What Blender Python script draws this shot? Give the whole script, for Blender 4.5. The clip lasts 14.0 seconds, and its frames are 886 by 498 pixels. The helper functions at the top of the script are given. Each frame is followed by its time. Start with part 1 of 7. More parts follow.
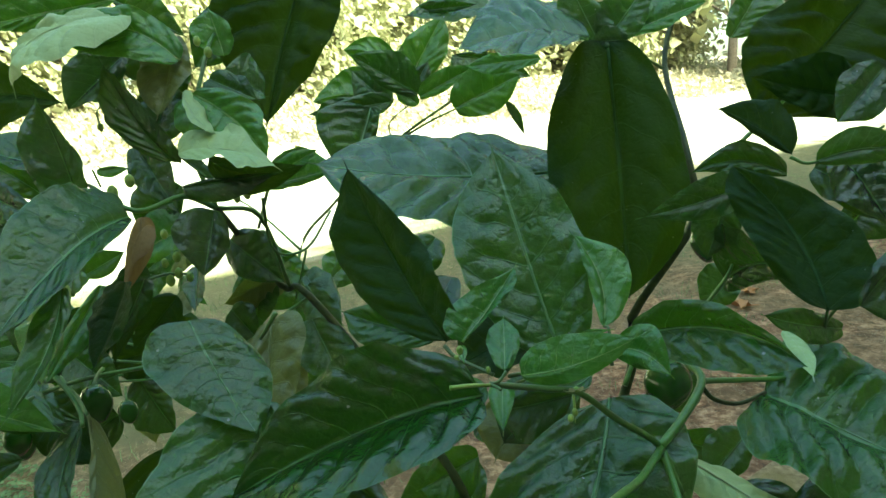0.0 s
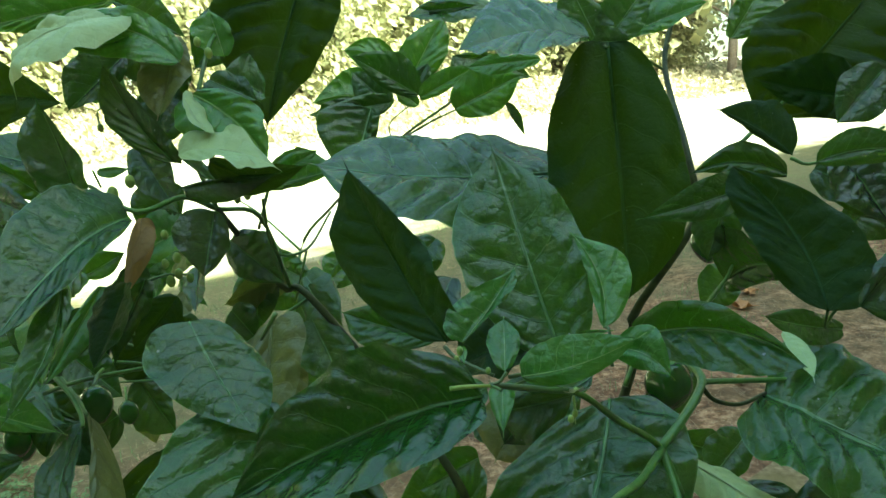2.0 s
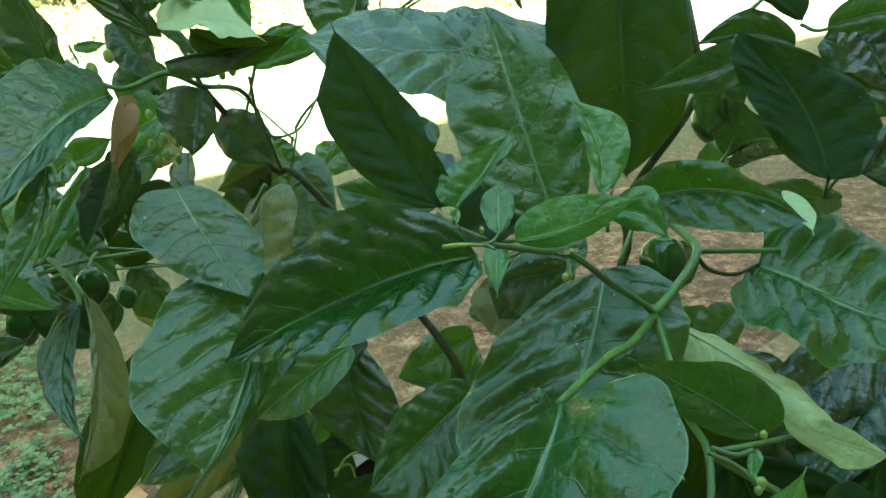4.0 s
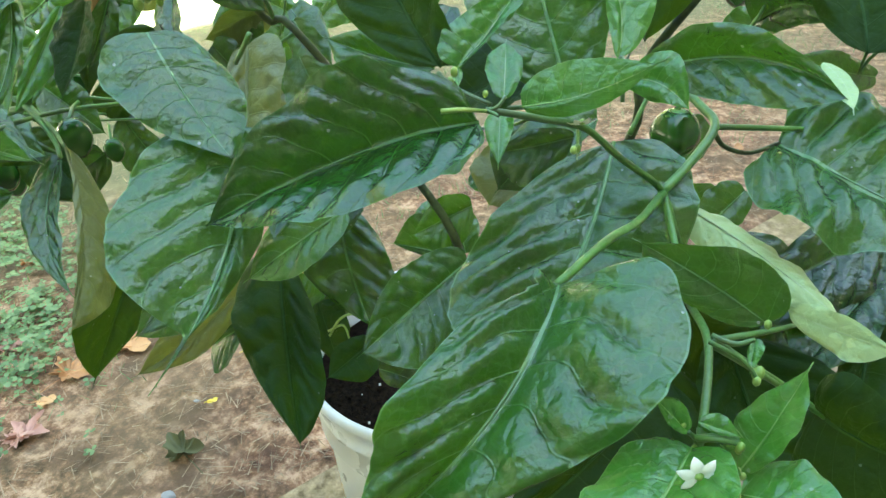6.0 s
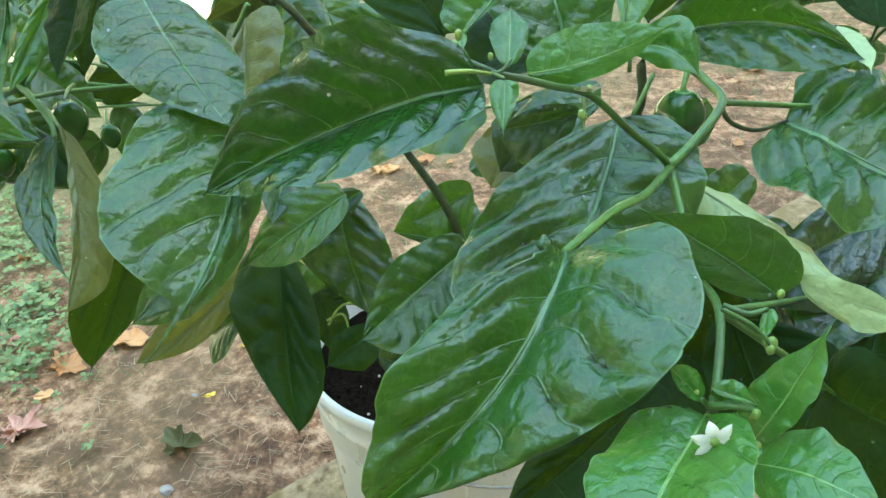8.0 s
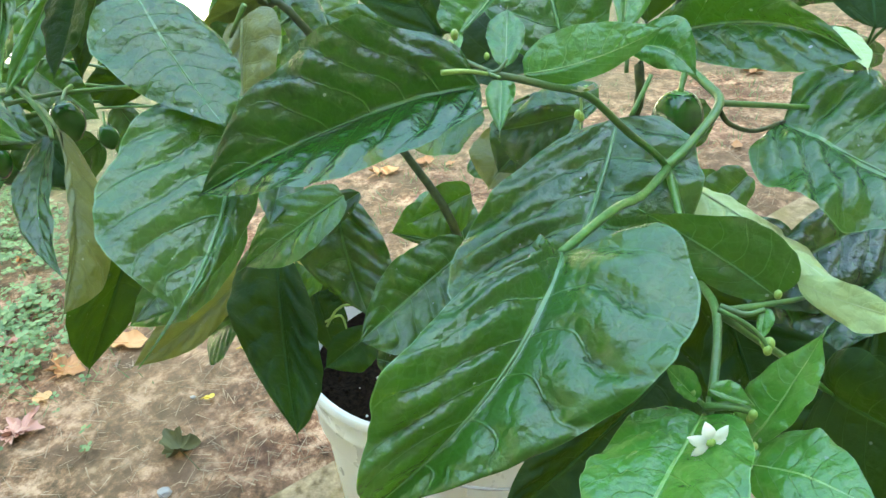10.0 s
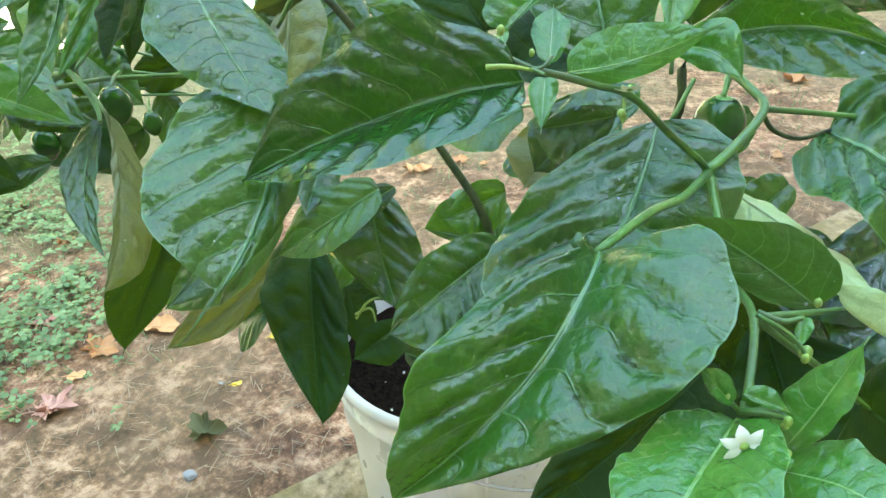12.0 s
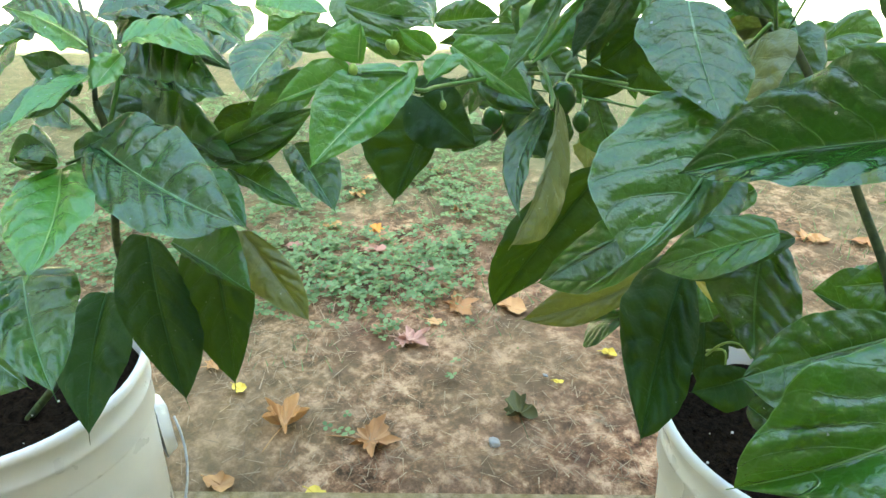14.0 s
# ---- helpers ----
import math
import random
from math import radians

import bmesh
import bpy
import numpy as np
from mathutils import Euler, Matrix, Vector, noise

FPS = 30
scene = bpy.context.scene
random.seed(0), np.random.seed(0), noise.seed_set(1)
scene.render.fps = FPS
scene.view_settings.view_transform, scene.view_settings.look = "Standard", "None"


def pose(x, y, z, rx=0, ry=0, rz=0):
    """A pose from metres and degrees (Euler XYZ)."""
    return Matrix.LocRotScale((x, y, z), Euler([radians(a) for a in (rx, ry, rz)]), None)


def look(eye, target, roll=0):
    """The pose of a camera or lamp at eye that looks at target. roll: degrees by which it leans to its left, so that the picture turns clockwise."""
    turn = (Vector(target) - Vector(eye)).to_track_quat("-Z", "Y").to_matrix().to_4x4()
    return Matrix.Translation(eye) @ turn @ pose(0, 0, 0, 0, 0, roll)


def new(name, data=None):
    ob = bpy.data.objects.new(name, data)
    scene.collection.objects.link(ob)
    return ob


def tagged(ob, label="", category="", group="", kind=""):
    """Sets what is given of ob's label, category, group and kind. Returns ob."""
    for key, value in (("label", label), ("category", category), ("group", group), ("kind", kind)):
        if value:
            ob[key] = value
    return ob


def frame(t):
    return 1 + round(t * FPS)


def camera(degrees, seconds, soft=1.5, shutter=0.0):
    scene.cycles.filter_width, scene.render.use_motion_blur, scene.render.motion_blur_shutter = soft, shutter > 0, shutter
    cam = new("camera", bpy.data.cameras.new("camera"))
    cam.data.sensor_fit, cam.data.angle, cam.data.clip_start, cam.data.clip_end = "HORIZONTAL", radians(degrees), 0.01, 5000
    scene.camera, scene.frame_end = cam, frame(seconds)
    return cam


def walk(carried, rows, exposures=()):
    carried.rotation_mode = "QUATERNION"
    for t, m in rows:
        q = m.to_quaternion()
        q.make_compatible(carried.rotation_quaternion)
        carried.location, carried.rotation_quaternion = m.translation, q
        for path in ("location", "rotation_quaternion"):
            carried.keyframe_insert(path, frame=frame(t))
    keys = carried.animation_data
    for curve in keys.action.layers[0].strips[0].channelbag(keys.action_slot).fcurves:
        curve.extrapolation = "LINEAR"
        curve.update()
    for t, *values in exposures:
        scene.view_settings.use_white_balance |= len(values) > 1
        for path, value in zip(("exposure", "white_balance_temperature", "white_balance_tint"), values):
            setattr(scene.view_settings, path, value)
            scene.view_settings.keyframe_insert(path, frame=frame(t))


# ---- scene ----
cam = camera(65.9, 14.0)
PATH = [
    (0, (0.1532, 0.2155, 0.8854), (-0.0914, 2.1533, 0.4551), -5.06),
    (0.5, (0.1532, 0.2155, 0.8854), (-0.0919, 2.1542, 0.4596), -4.91),
    (1, (0.1532, 0.2155, 0.8854), (-0.0900, 2.1547, 0.4605), -5.01),
    (1.5, (0.1532, 0.2155, 0.8854), (-0.0954, 2.1530, 0.4562), -5.10),
    (2, (0.1532, 0.2155, 0.8854), (-0.0918, 2.1537, 0.4572), -5.06),
    (2.5, (0.1532, 0.2155, 0.8854), (-0.0958, 2.1525, 0.4539), -5.03),
    (3, (0.1532, 0.2155, 0.8854), (-0.0969, 2.1452, 0.4231), -4.76),
    (3.5, (0.1532, 0.2155, 0.8824), (-0.0957, 2.1099, 0.2915), -4.74),
    (4, (0.1530, 0.2180, 0.8720), (-0.0983, 2.0704, 0.1611), -5.66),
    (6.5, (0.1521, 0.2334, 0.8634), (-0.1047, 1.8952, -0.2194), -3.52),
    (7, (0.1520, 0.2317, 0.8567), (-0.1031, 1.9043, -0.2098), -3.61),
    (7.5, (0.1499, 0.2290, 0.8558), (-0.1007, 1.9068, -0.2036), -3.34),
    (8, (0.1502, 0.2323, 0.8571), (-0.1027, 1.9049, -0.2099), -3.70),
    (10.5, (0.1510, 0.2327, 0.8558), (-0.0990, 1.9112, -0.2026), -3.64),
    (11, (0.1480, 0.2310, 0.8540), (-0.0972, 1.9136, -0.1990), -3.48),
    (11.5, (0.1503, 0.2308, 0.8553), (-0.1002, 1.9116, -0.1992), -3.52),
    (12, (0.1492, 0.2302, 0.8558), (-0.1866, 1.8927, -0.2040), -2.77),
    (12.5, (0.1451, 0.2201, 0.8558), (-0.5390, 1.7800, -0.1924), -1.87),
    (13, (0.1431, 0.2082, 0.8545), (-0.8749, 1.5785, -0.1875), -1.02),
    (13.5, (0.1424, 0.1985, 0.8555), (-1.0283, 1.4406, -0.1870), -0.64),
    (14, (0.1474, 0.1936, 0.8568), (-1.0838, 1.4410, -0.1066), -1.07),
]
EXPOSURES = [(0.0, 2.72, 7100, -24), (3.0, 2.68, 7100, -24), (4.0, 3.2, 7100, -22), (6.5, 4.04, 6850, -6), (8.0, 4.02, 6850, -6), (10.5, 4.27, 6850, -5), (11.5, 4.28, 6850, -5), (12.5, 4.2, 6900, -5), (14.0, 3.99, 6900, -5)]
walk(cam, [(t, look(eye, target, roll)) for t, eye, target, roll in PATH], EXPOSURES)

# ---- light ----
world = bpy.data.worlds.new("world")
scene.world = world
world.use_nodes = True
wn = world.node_tree.nodes
sky = wn.new("ShaderNodeTexSky")
sky.sky_type, sky.sun_disc = "NISHITA", False
sky.sun_elevation, sky.sun_rotation = radians(31), radians(137)
sky.air_density, sky.dust_density, sky.ozone_density = 1.0, 3.4, 0.9
world.node_tree.links.new(sky.outputs[0], wn["Background"].inputs[0])
wn["Background"].inputs[1].default_value = 0.15
sun = new("sun", bpy.data.lights.new("sun", "SUN"))
sun.data.energy, sun.data.angle, sun.data.color = 4.5, radians(0.5), (1.0, 0.94, 0.84)
sun.matrix_world = look((0.555, -0.602, 0.485), (0, 0, 0))

# ---- materials ----


def nodes_of(name):
    m = bpy.data.materials.new(name)
    m.use_nodes = True
    t = m.node_tree
    return m, t, t.nodes, t.links, t.nodes["Principled BSDF"]


def val(t, op, a, b=None, c=None):
    n = t.nodes.new("ShaderNodeMath")
    n.operation = op
    for k, q in enumerate((a, b, c)):
        if q is None:
            continue
        if isinstance(q, (int, float)):
            n.inputs[k].default_value = q
        else:
            t.links.new(q, n.inputs[k])
    return n.outputs[0]


def mix(t, fac, a, b, mode="MIX"):
    n = t.nodes.new("ShaderNodeMix")
    n.data_type, n.blend_type = "RGBA", mode
    for k, q in ((0, fac), (6, a), (7, b)):
        if isinstance(q, (int, float)):
            n.inputs[k].default_value = q
        elif isinstance(q, tuple):
            n.inputs[k].default_value = (*q, 1)
        else:
            t.links.new(q, n.inputs[k])
    return n.outputs[2]


def tex(t, scale, detail=4.0, rough=0.55, source="Object", kind="ShaderNodeTexNoise"):
    c = t.nodes.new("ShaderNodeTexCoord")
    n = t.nodes.new(kind)
    n.inputs["Scale"].default_value = scale
    if kind == "ShaderNodeTexNoise":
        n.inputs["Detail"].default_value, n.inputs["Roughness"].default_value = detail, rough
    t.links.new(c.outputs[source], n.inputs["Vector"])
    return n.outputs[0]


def ramp(t, fac, *stops):
    n = t.nodes.new("ShaderNodeValToRGB")
    e = n.color_ramp.elements
    while len(e) < len(stops):
        e.new(0.5)
    for k, (p, c) in enumerate(stops):
        e[k].position = p
        e[k].color = (*c, 1) if isinstance(c, tuple) else (c, c, c, 1)
    t.links.new(fac, n.inputs[0])
    return n.outputs[0]


def bump(t, height, strength, distance=0.002, normal=None):
    n = t.nodes.new("ShaderNodeBump")
    n.inputs["Strength"].default_value, n.inputs["Distance"].default_value = strength, distance
    t.links.new(height, n.inputs["Height"])
    if normal:
        t.links.new(normal, n.inputs["Normal"])
    return n.outputs[0]


VEINS, SLANT = 4.2, 1.5


def leaf_material(name, low, high, vein, rough=0.22, glow=0.14, through_colour=(0.13, 0.30, 0.015), spots=0.5, vein_amount=0.8, spec=0.75):
    """Leaf skin: side veins slanting from the midrib, mottled green, dust specks, light let through."""
    m, t, n, l, p = nodes_of(name)
    uv = n.new("ShaderNodeUVMap").outputs[0]
    sep = n.new("ShaderNodeSeparateXYZ")
    l.new(uv, sep.inputs[0])
    side = val(t, "ABSOLUTE", val(t, "MULTIPLY_ADD", sep.outputs[0], 2.0, -1.0))
    phase = val(t, "SUBTRACT", val(t, "MULTIPLY", sep.outputs[1], VEINS), val(t, "MULTIPLY", val(t, "POWER", side, 1.35), SLANT))
    tri = val(t, "ABSOLUTE", val(t, "SUBTRACT", val(t, "FRACT", phase), 0.5))
    second = val(t, "MULTIPLY", val(t, "SMOOTH_MIN", 1.0, val(t, "MULTIPLY", val(t, "MAXIMUM", val(t, "SUBTRACT", tri, 0.470), 0.0), 36.0), 0.1), val(t, "SUBTRACT", 1.0, val(t, "MULTIPLY", side, 0.7)))
    mid = val(t, "LESS_THAN", side, 0.025)
    net = n.new("ShaderNodeTexVoronoi")
    net.feature = "DISTANCE_TO_EDGE"
    net.inputs["Scale"].default_value = 260
    co = n.new("ShaderNodeTexCoord")
    l.new(co.outputs["Object"], net.inputs["Vector"])
    fine = val(t, "LESS_THAN", net.outputs[0], 0.06)
    veins = val(t, "MINIMUM", val(t, "ADD", val(t, "ADD", val(t, "MULTIPLY", second, 0.6), mid), val(t, "MULTIPLY", fine, 0.08)), 1.0)
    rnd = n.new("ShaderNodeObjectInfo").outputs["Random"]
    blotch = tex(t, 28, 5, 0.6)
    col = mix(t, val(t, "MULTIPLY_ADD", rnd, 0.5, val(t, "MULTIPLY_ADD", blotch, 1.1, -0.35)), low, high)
    col = mix(t, val(t, "MULTIPLY", veins, vein_amount), col, vein)
    col = mix(t, val(t, "MULTIPLY", val(t, "GREATER_THAN", side, 0.985), 0.4), col, vein)
    speck = n.new("ShaderNodeTexVoronoi")
    speck.inputs["Scale"].default_value = 95
    l.new(co.outputs["Object"], speck.inputs["Vector"])
    dot = val(t, "MULTIPLY", val(t, "LESS_THAN", speck.outputs[0], 0.05), spots)
    col = mix(t, dot, col, (0.45, 0.5, 0.42))
    l.new(col, p.inputs["Base Color"])
    l.new(val(t, "MULTIPLY_ADD", tex(t, 70, 4), 0.16, rough - 0.08), p.inputs["Roughness"])
    p.inputs["Specular IOR Level"].default_value = spec
    cells = n.new("ShaderNodeTexVoronoi")
    cells.feature = "DISTANCE_TO_EDGE"
    cells.inputs["Scale"].default_value = 150
    l.new(co.outputs["Object"], cells.inputs["Vector"])
    pucker = val(t, "MULTIPLY", val(t, "SMOOTH_MIN", cells.outputs[0], 0.22, 0.2), 1.6)
    relief = bump(t, val(t, "ADD", val(t, "ADD", val(t, "MULTIPLY", tex(t, 330, 4, 0.6), 0.7), tex(t, 120, 3)), pucker), 0.6, 0.0011)
    nrm = bump(t, val(t, "ADD", val(t, "MULTIPLY", veins, -1.0), val(t, "MULTIPLY", tex(t, 700, 3), 0.4)), 0.7, 0.0009, relief)
    l.new(nrm, p.inputs["Normal"])
    tr = n.new("ShaderNodeBsdfTranslucent")
    tr.inputs[0].default_value = (*through_colour, 1)
    ms = n.new("ShaderNodeMixShader")
    ms.inputs[0].default_value = glow
    l.new(p.outputs[0], ms.inputs[1])
    l.new(tr.outputs[0], ms.inputs[2])
    l.new(ms.outputs[0], n["Material Output"].inputs[0])
    return m


# Darker copy of MID; shade between the leaves is partly put into its green.
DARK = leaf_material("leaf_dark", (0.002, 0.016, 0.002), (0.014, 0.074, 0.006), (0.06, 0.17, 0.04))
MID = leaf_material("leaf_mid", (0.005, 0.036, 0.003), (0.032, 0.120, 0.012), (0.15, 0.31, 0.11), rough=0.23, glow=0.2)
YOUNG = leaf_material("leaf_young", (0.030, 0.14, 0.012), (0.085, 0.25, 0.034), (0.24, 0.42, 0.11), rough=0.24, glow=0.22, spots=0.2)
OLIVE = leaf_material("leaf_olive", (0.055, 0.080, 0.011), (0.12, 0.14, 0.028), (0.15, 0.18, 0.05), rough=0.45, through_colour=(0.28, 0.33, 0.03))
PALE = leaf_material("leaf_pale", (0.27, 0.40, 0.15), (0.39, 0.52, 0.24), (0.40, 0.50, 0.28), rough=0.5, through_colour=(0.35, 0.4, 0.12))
# Matt hanging and inner leaves: the shade on them is put into this green.
SHADED = leaf_material("leaf_shaded_matt", (0.003, 0.018, 0.002), (0.011, 0.046, 0.005), (0.03, 0.08, 0.02), rough=0.5, glow=0.2, through_colour=(0.10, 0.19, 0.01), spots=0.25, spec=0.14)
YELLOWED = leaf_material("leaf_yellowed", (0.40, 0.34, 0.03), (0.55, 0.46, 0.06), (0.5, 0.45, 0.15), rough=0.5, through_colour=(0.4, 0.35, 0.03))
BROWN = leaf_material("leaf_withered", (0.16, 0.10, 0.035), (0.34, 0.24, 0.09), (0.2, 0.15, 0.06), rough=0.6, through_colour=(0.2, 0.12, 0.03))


def plain_material(name, low, high, rough, scale, relief=0.3, distance=0.001, spec=0.5, source="Object", second=None):
    m, t, n, l, p = nodes_of(name)
    f = tex(t, scale, 6, 0.6, source)
    col = ramp(t, f, (0.32, low), (0.68, high))
    if second:
        col = mix(t, ramp(t, tex(t, scale * 0.13, 4, 0.6, source), (0.45, 0.0), (0.65, 1.0)), col, second)
    l.new(col, p.inputs["Base Color"])
    l.new(val(t, "MULTIPLY_ADD", tex(t, scale * 3, 3, 0.5, source), 0.2, rough - 0.1), p.inputs["Roughness"])
    p.inputs["Specular IOR Level"].default_value = spec
    l.new(bump(t, tex(t, scale * 2.3, 5, 0.65, source), relief, distance), p.inputs["Normal"])
    return m


STEM = plain_material("stem_green", (0.036, 0.115, 0.014), (0.10, 0.23, 0.04), 0.4, 120, 0.5, 0.0008, second=(0.07, 0.12, 0.04))
BARK = plain_material("stem_woody", (0.02, 0.035, 0.012), (0.07, 0.095, 0.03), 0.55, 140, 0.6, 0.001, spec=0.3)
FRUIT = plain_material("fruit_skin", (0.010, 0.055, 0.005), (0.030, 0.115, 0.012), 0.16, 40, 0.05, 0.0005)
PETAL = plain_material("petal_white", (0.72, 0.75, 0.6), (0.82, 0.84, 0.76), 0.5, 150, 0.2, 0.0004)
POLLEN = plain_material("bud_green", (0.15, 0.27, 0.04), (0.30, 0.41, 0.10), 0.5, 200, 0.2, 0.0004)
PLASTIC = plain_material("white_plastic", (0.67, 0.69, 0.70), (0.74, 0.76, 0.77), 0.3, 9, 0.05, 0.0006, second=(0.69, 0.71, 0.71))
SOIL = plain_material("potting_soil", (0.004, 0.003, 0.002), (0.022, 0.015, 0.010), 0.95, 160, 0.9, 0.006, spec=0.02)
PERLITE = plain_material("perlite", (0.5, 0.5, 0.47), (0.7, 0.7, 0.66), 0.8, 300)
STEEL = plain_material("wire_steel", (0.28, 0.28, 0.27), (0.4, 0.4, 0.38), 0.4, 60)
CONCRETE = plain_material("concrete", (0.13, 0.09, 0.045), (0.38, 0.285, 0.17), 0.95, 60, 0.8, 0.004, spec=0.1, second=(0.20, 0.155, 0.07))
# Kept pale so the added wall throws fill onto leaves facing it.
SIDING = plain_material("siding", (0.34, 0.32, 0.29), (0.40, 0.38, 0.35), 0.7, 6, 0.2, 0.002)
ROOFING = plain_material("roofing", (0.05, 0.05, 0.05), (0.1, 0.1, 0.1), 0.9, 20)
TRUNK = plain_material("tree_bark", (0.14, 0.115, 0.09), (0.25, 0.21, 0.165), 0.9, 12, 0.8, 0.02)


def foliage_material(name, low, high, thru):
    m, t, n, l, p = nodes_of(name)
    r = n.new("ShaderNodeNewGeometry").outputs["Random Per Island"]
    l.new(mix(t, r, low, high), p.inputs["Base Color"])
    p.inputs["Roughness"].default_value = 0.55
    tr = n.new("ShaderNodeBsdfTranslucent")
    tr.inputs[0].default_value = (*thru, 1)
    ms = n.new("ShaderNodeMixShader")
    ms.inputs[0].default_value = 0.3
    l.new(p.outputs[0], ms.inputs[1])
    l.new(tr.outputs[0], ms.inputs[2])
    l.new(ms.outputs[0], n["Material Output"].inputs[0])
    return m


# Bleached greens: the washed-out glare of full sun is put into these colours.
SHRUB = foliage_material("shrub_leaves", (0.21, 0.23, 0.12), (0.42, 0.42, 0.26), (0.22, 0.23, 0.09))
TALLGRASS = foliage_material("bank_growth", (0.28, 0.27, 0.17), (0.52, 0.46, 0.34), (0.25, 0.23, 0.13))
CLOVER = foliage_material("clover", (0.06, 0.12, 0.035), (0.20, 0.29, 0.115), (0.12, 0.22, 0.06))
STRAW = foliage_material("dry_grass", (0.09, 0.055, 0.03), (0.42, 0.30, 0.185), (0.2, 0.15, 0.06))


def ground_material():
    m, t, n, l, p = nodes_of("yard_soil")
    fine = tex(t, 55, 9, 0.75)
    broad = tex(t, 3.2, 5, 0.6)
    clod = tex(t, 19, 7, 0.7)
    col = ramp(t, val(t, "MULTIPLY_ADD", fine, 0.45, val(t, "MULTIPLY", clod, 0.55)), (0.42, (0.032, 0.014, 0.007)), (0.5, (0.21, 0.105, 0.056)), (0.58, (0.53, 0.335, 0.205)))
    col = mix(t, ramp(t, broad, (0.42, 0.0), (0.62, 0.45)), col, (0.225, 0.135, 0.08))
    col = mix(t, ramp(t, tex(t, 7, 6, 0.7), (0.48, 0.0), (0.6, 0.75)), col, (0.095, 0.05, 0.03))
    col = mix(t, ramp(t, tex(t, 1.1, 5, 0.65), (0.42, 0.0), (0.6, 0.4)), col, (0.17, 0.145, 0.07))
    # pale gravel drive and dry bank further out
    c = n.new("ShaderNodeTexCoord")
    sep = n.new("ShaderNodeSeparateXYZ")
    l.new(c.outputs["Object"], sep.inputs[0])
    out = val(t, "SUBTRACT", val(t, "MULTIPLY", sep.outputs[1], 0.735), val(t, "MULTIPLY", sep.outputs[0], 0.678))
    out = val(t, "ADD", out, val(t, "MULTIPLY", broad, 1.4))
    turf = n.new("ShaderNodeMapRange")
    turf.inputs[1].default_value, turf.inputs[2].default_value, turf.inputs[4].default_value = 2.1, 3.0, 0.9
    l.new(out, turf.inputs[0])
    col = mix(t, turf.outputs[0], col, mix(t, clod, (0.03, 0.045, 0.018), (0.17, 0.165, 0.085)))
    drive = n.new("ShaderNodeMapRange")
    drive.inputs[1].default_value, drive.inputs[2].default_value = 4.6, 5.4
    l.new(out, drive.inputs[0])
    pale = ramp(t, tex(t, 25, 6, 0.7), (0.3, (0.42, 0.39, 0.33)), (0.7, (0.62, 0.58, 0.5)))
    col = mix(t, drive.outputs[0], col, pale)
    l.new(col, p.inputs["Base Color"])
    p.inputs["Roughness"].default_value = 0.95
    p.inputs["Specular IOR Level"].default_value = 0.2
    l.new(bump(t, val(t, "ADD", fine, tex(t, 150, 4, 0.7)), 0.6, 0.004), p.inputs["Normal"])
    return m


YARD = ground_material()


def litter_material(name, low, high):
    m, t, n, l, p = nodes_of(name)
    r = n.new("ShaderNodeObjectInfo").outputs["Random"]
    col = mix(t, val(t, "MULTIPLY_ADD", r, 0.6, val(t, "MULTIPLY", tex(t, 60, 5, 0.65), 0.5)), low, high)
    l.new(col, p.inputs["Base Color"])
    p.inputs["Roughness"].default_value = 0.7
    l.new(bump(t, tex(t, 160, 5), 0.6, 0.001), p.inputs["Normal"])
    return m


TAN_LEAF = litter_material("dry_leaf_tan", (0.24, 0.095, 0.028), (0.56, 0.33, 0.14))
ORANGE_LEAF = litter_material("dry_leaf_orange", (0.50, 0.17, 0.02), (0.62, 0.30, 0.05))
YELLOW_LEAF = litter_material("dry_leaf_yellow", (0.55, 0.38, 0.03), (0.65, 0.48, 0.08))
PINK_LEAF = litter_material("dry_leaf_pink", (0.34, 0.16, 0.12), (0.48, 0.28, 0.20))
GREEN_LEAF = litter_material("fallen_leaf_green", (0.035, 0.038, 0.008), (0.10, 0.095, 0.025))
STONE = litter_material("stone_grey", (0.19, 0.18, 0.165), (0.31, 0.295, 0.27))

# ---- building helpers ----


def mesh_object(name, bm, material, parent=None, smooth=True):
    me = bpy.data.meshes.new(name)
    bm.normal_update()
    bm.to_mesh(me)
    bm.free()
    me.materials.append(material)
    if smooth:
        me.shade_smooth()
    ob = new(name, me)
    ob.parent = parent
    return ob


def part(name, bm, material, parent, label="", smooth=True):
    ob = mesh_object(name, bm, material, parent, smooth)
    return tagged(ob, label) if label else ob


def empty_thing(name, at, label, category, group=""):
    ob = new(name)
    ob.empty_display_size = 0.05
    return tagged(ob, label, category, group)


def bez(a, b, c, v):
    return a * (1 - v) ** 2 + b * (2 * v * (1 - v)) + c * v * v


def tube_into(bm, points, radii, sides=8):
    """A round rod through the points, with its own radius at each; ends closed."""
    pts = [Vector(p) for p in points]
    rings = []
    ref = Vector((0.31, 0.22, 0.92))
    for k, p in enumerate(pts):
        d = (pts[min(k + 1, len(pts) - 1)] - pts[max(k - 1, 0)]).normalized()
        x = d.cross(ref).normalized()
        y = d.cross(x)
        rings.append([bm.verts.new(p + (x * math.cos(a) + y * math.sin(a)) * radii[k]) for a in (2 * math.pi * i / sides for i in range(sides))])
    for r, q in zip(rings, rings[1:]):
        for i in range(sides):
            bm.faces.new((r[i], r[(i + 1) % sides], q[(i + 1) % sides], q[i]))
    bm.faces.new(rings[0][::-1])
    bm.faces.new(rings[-1])


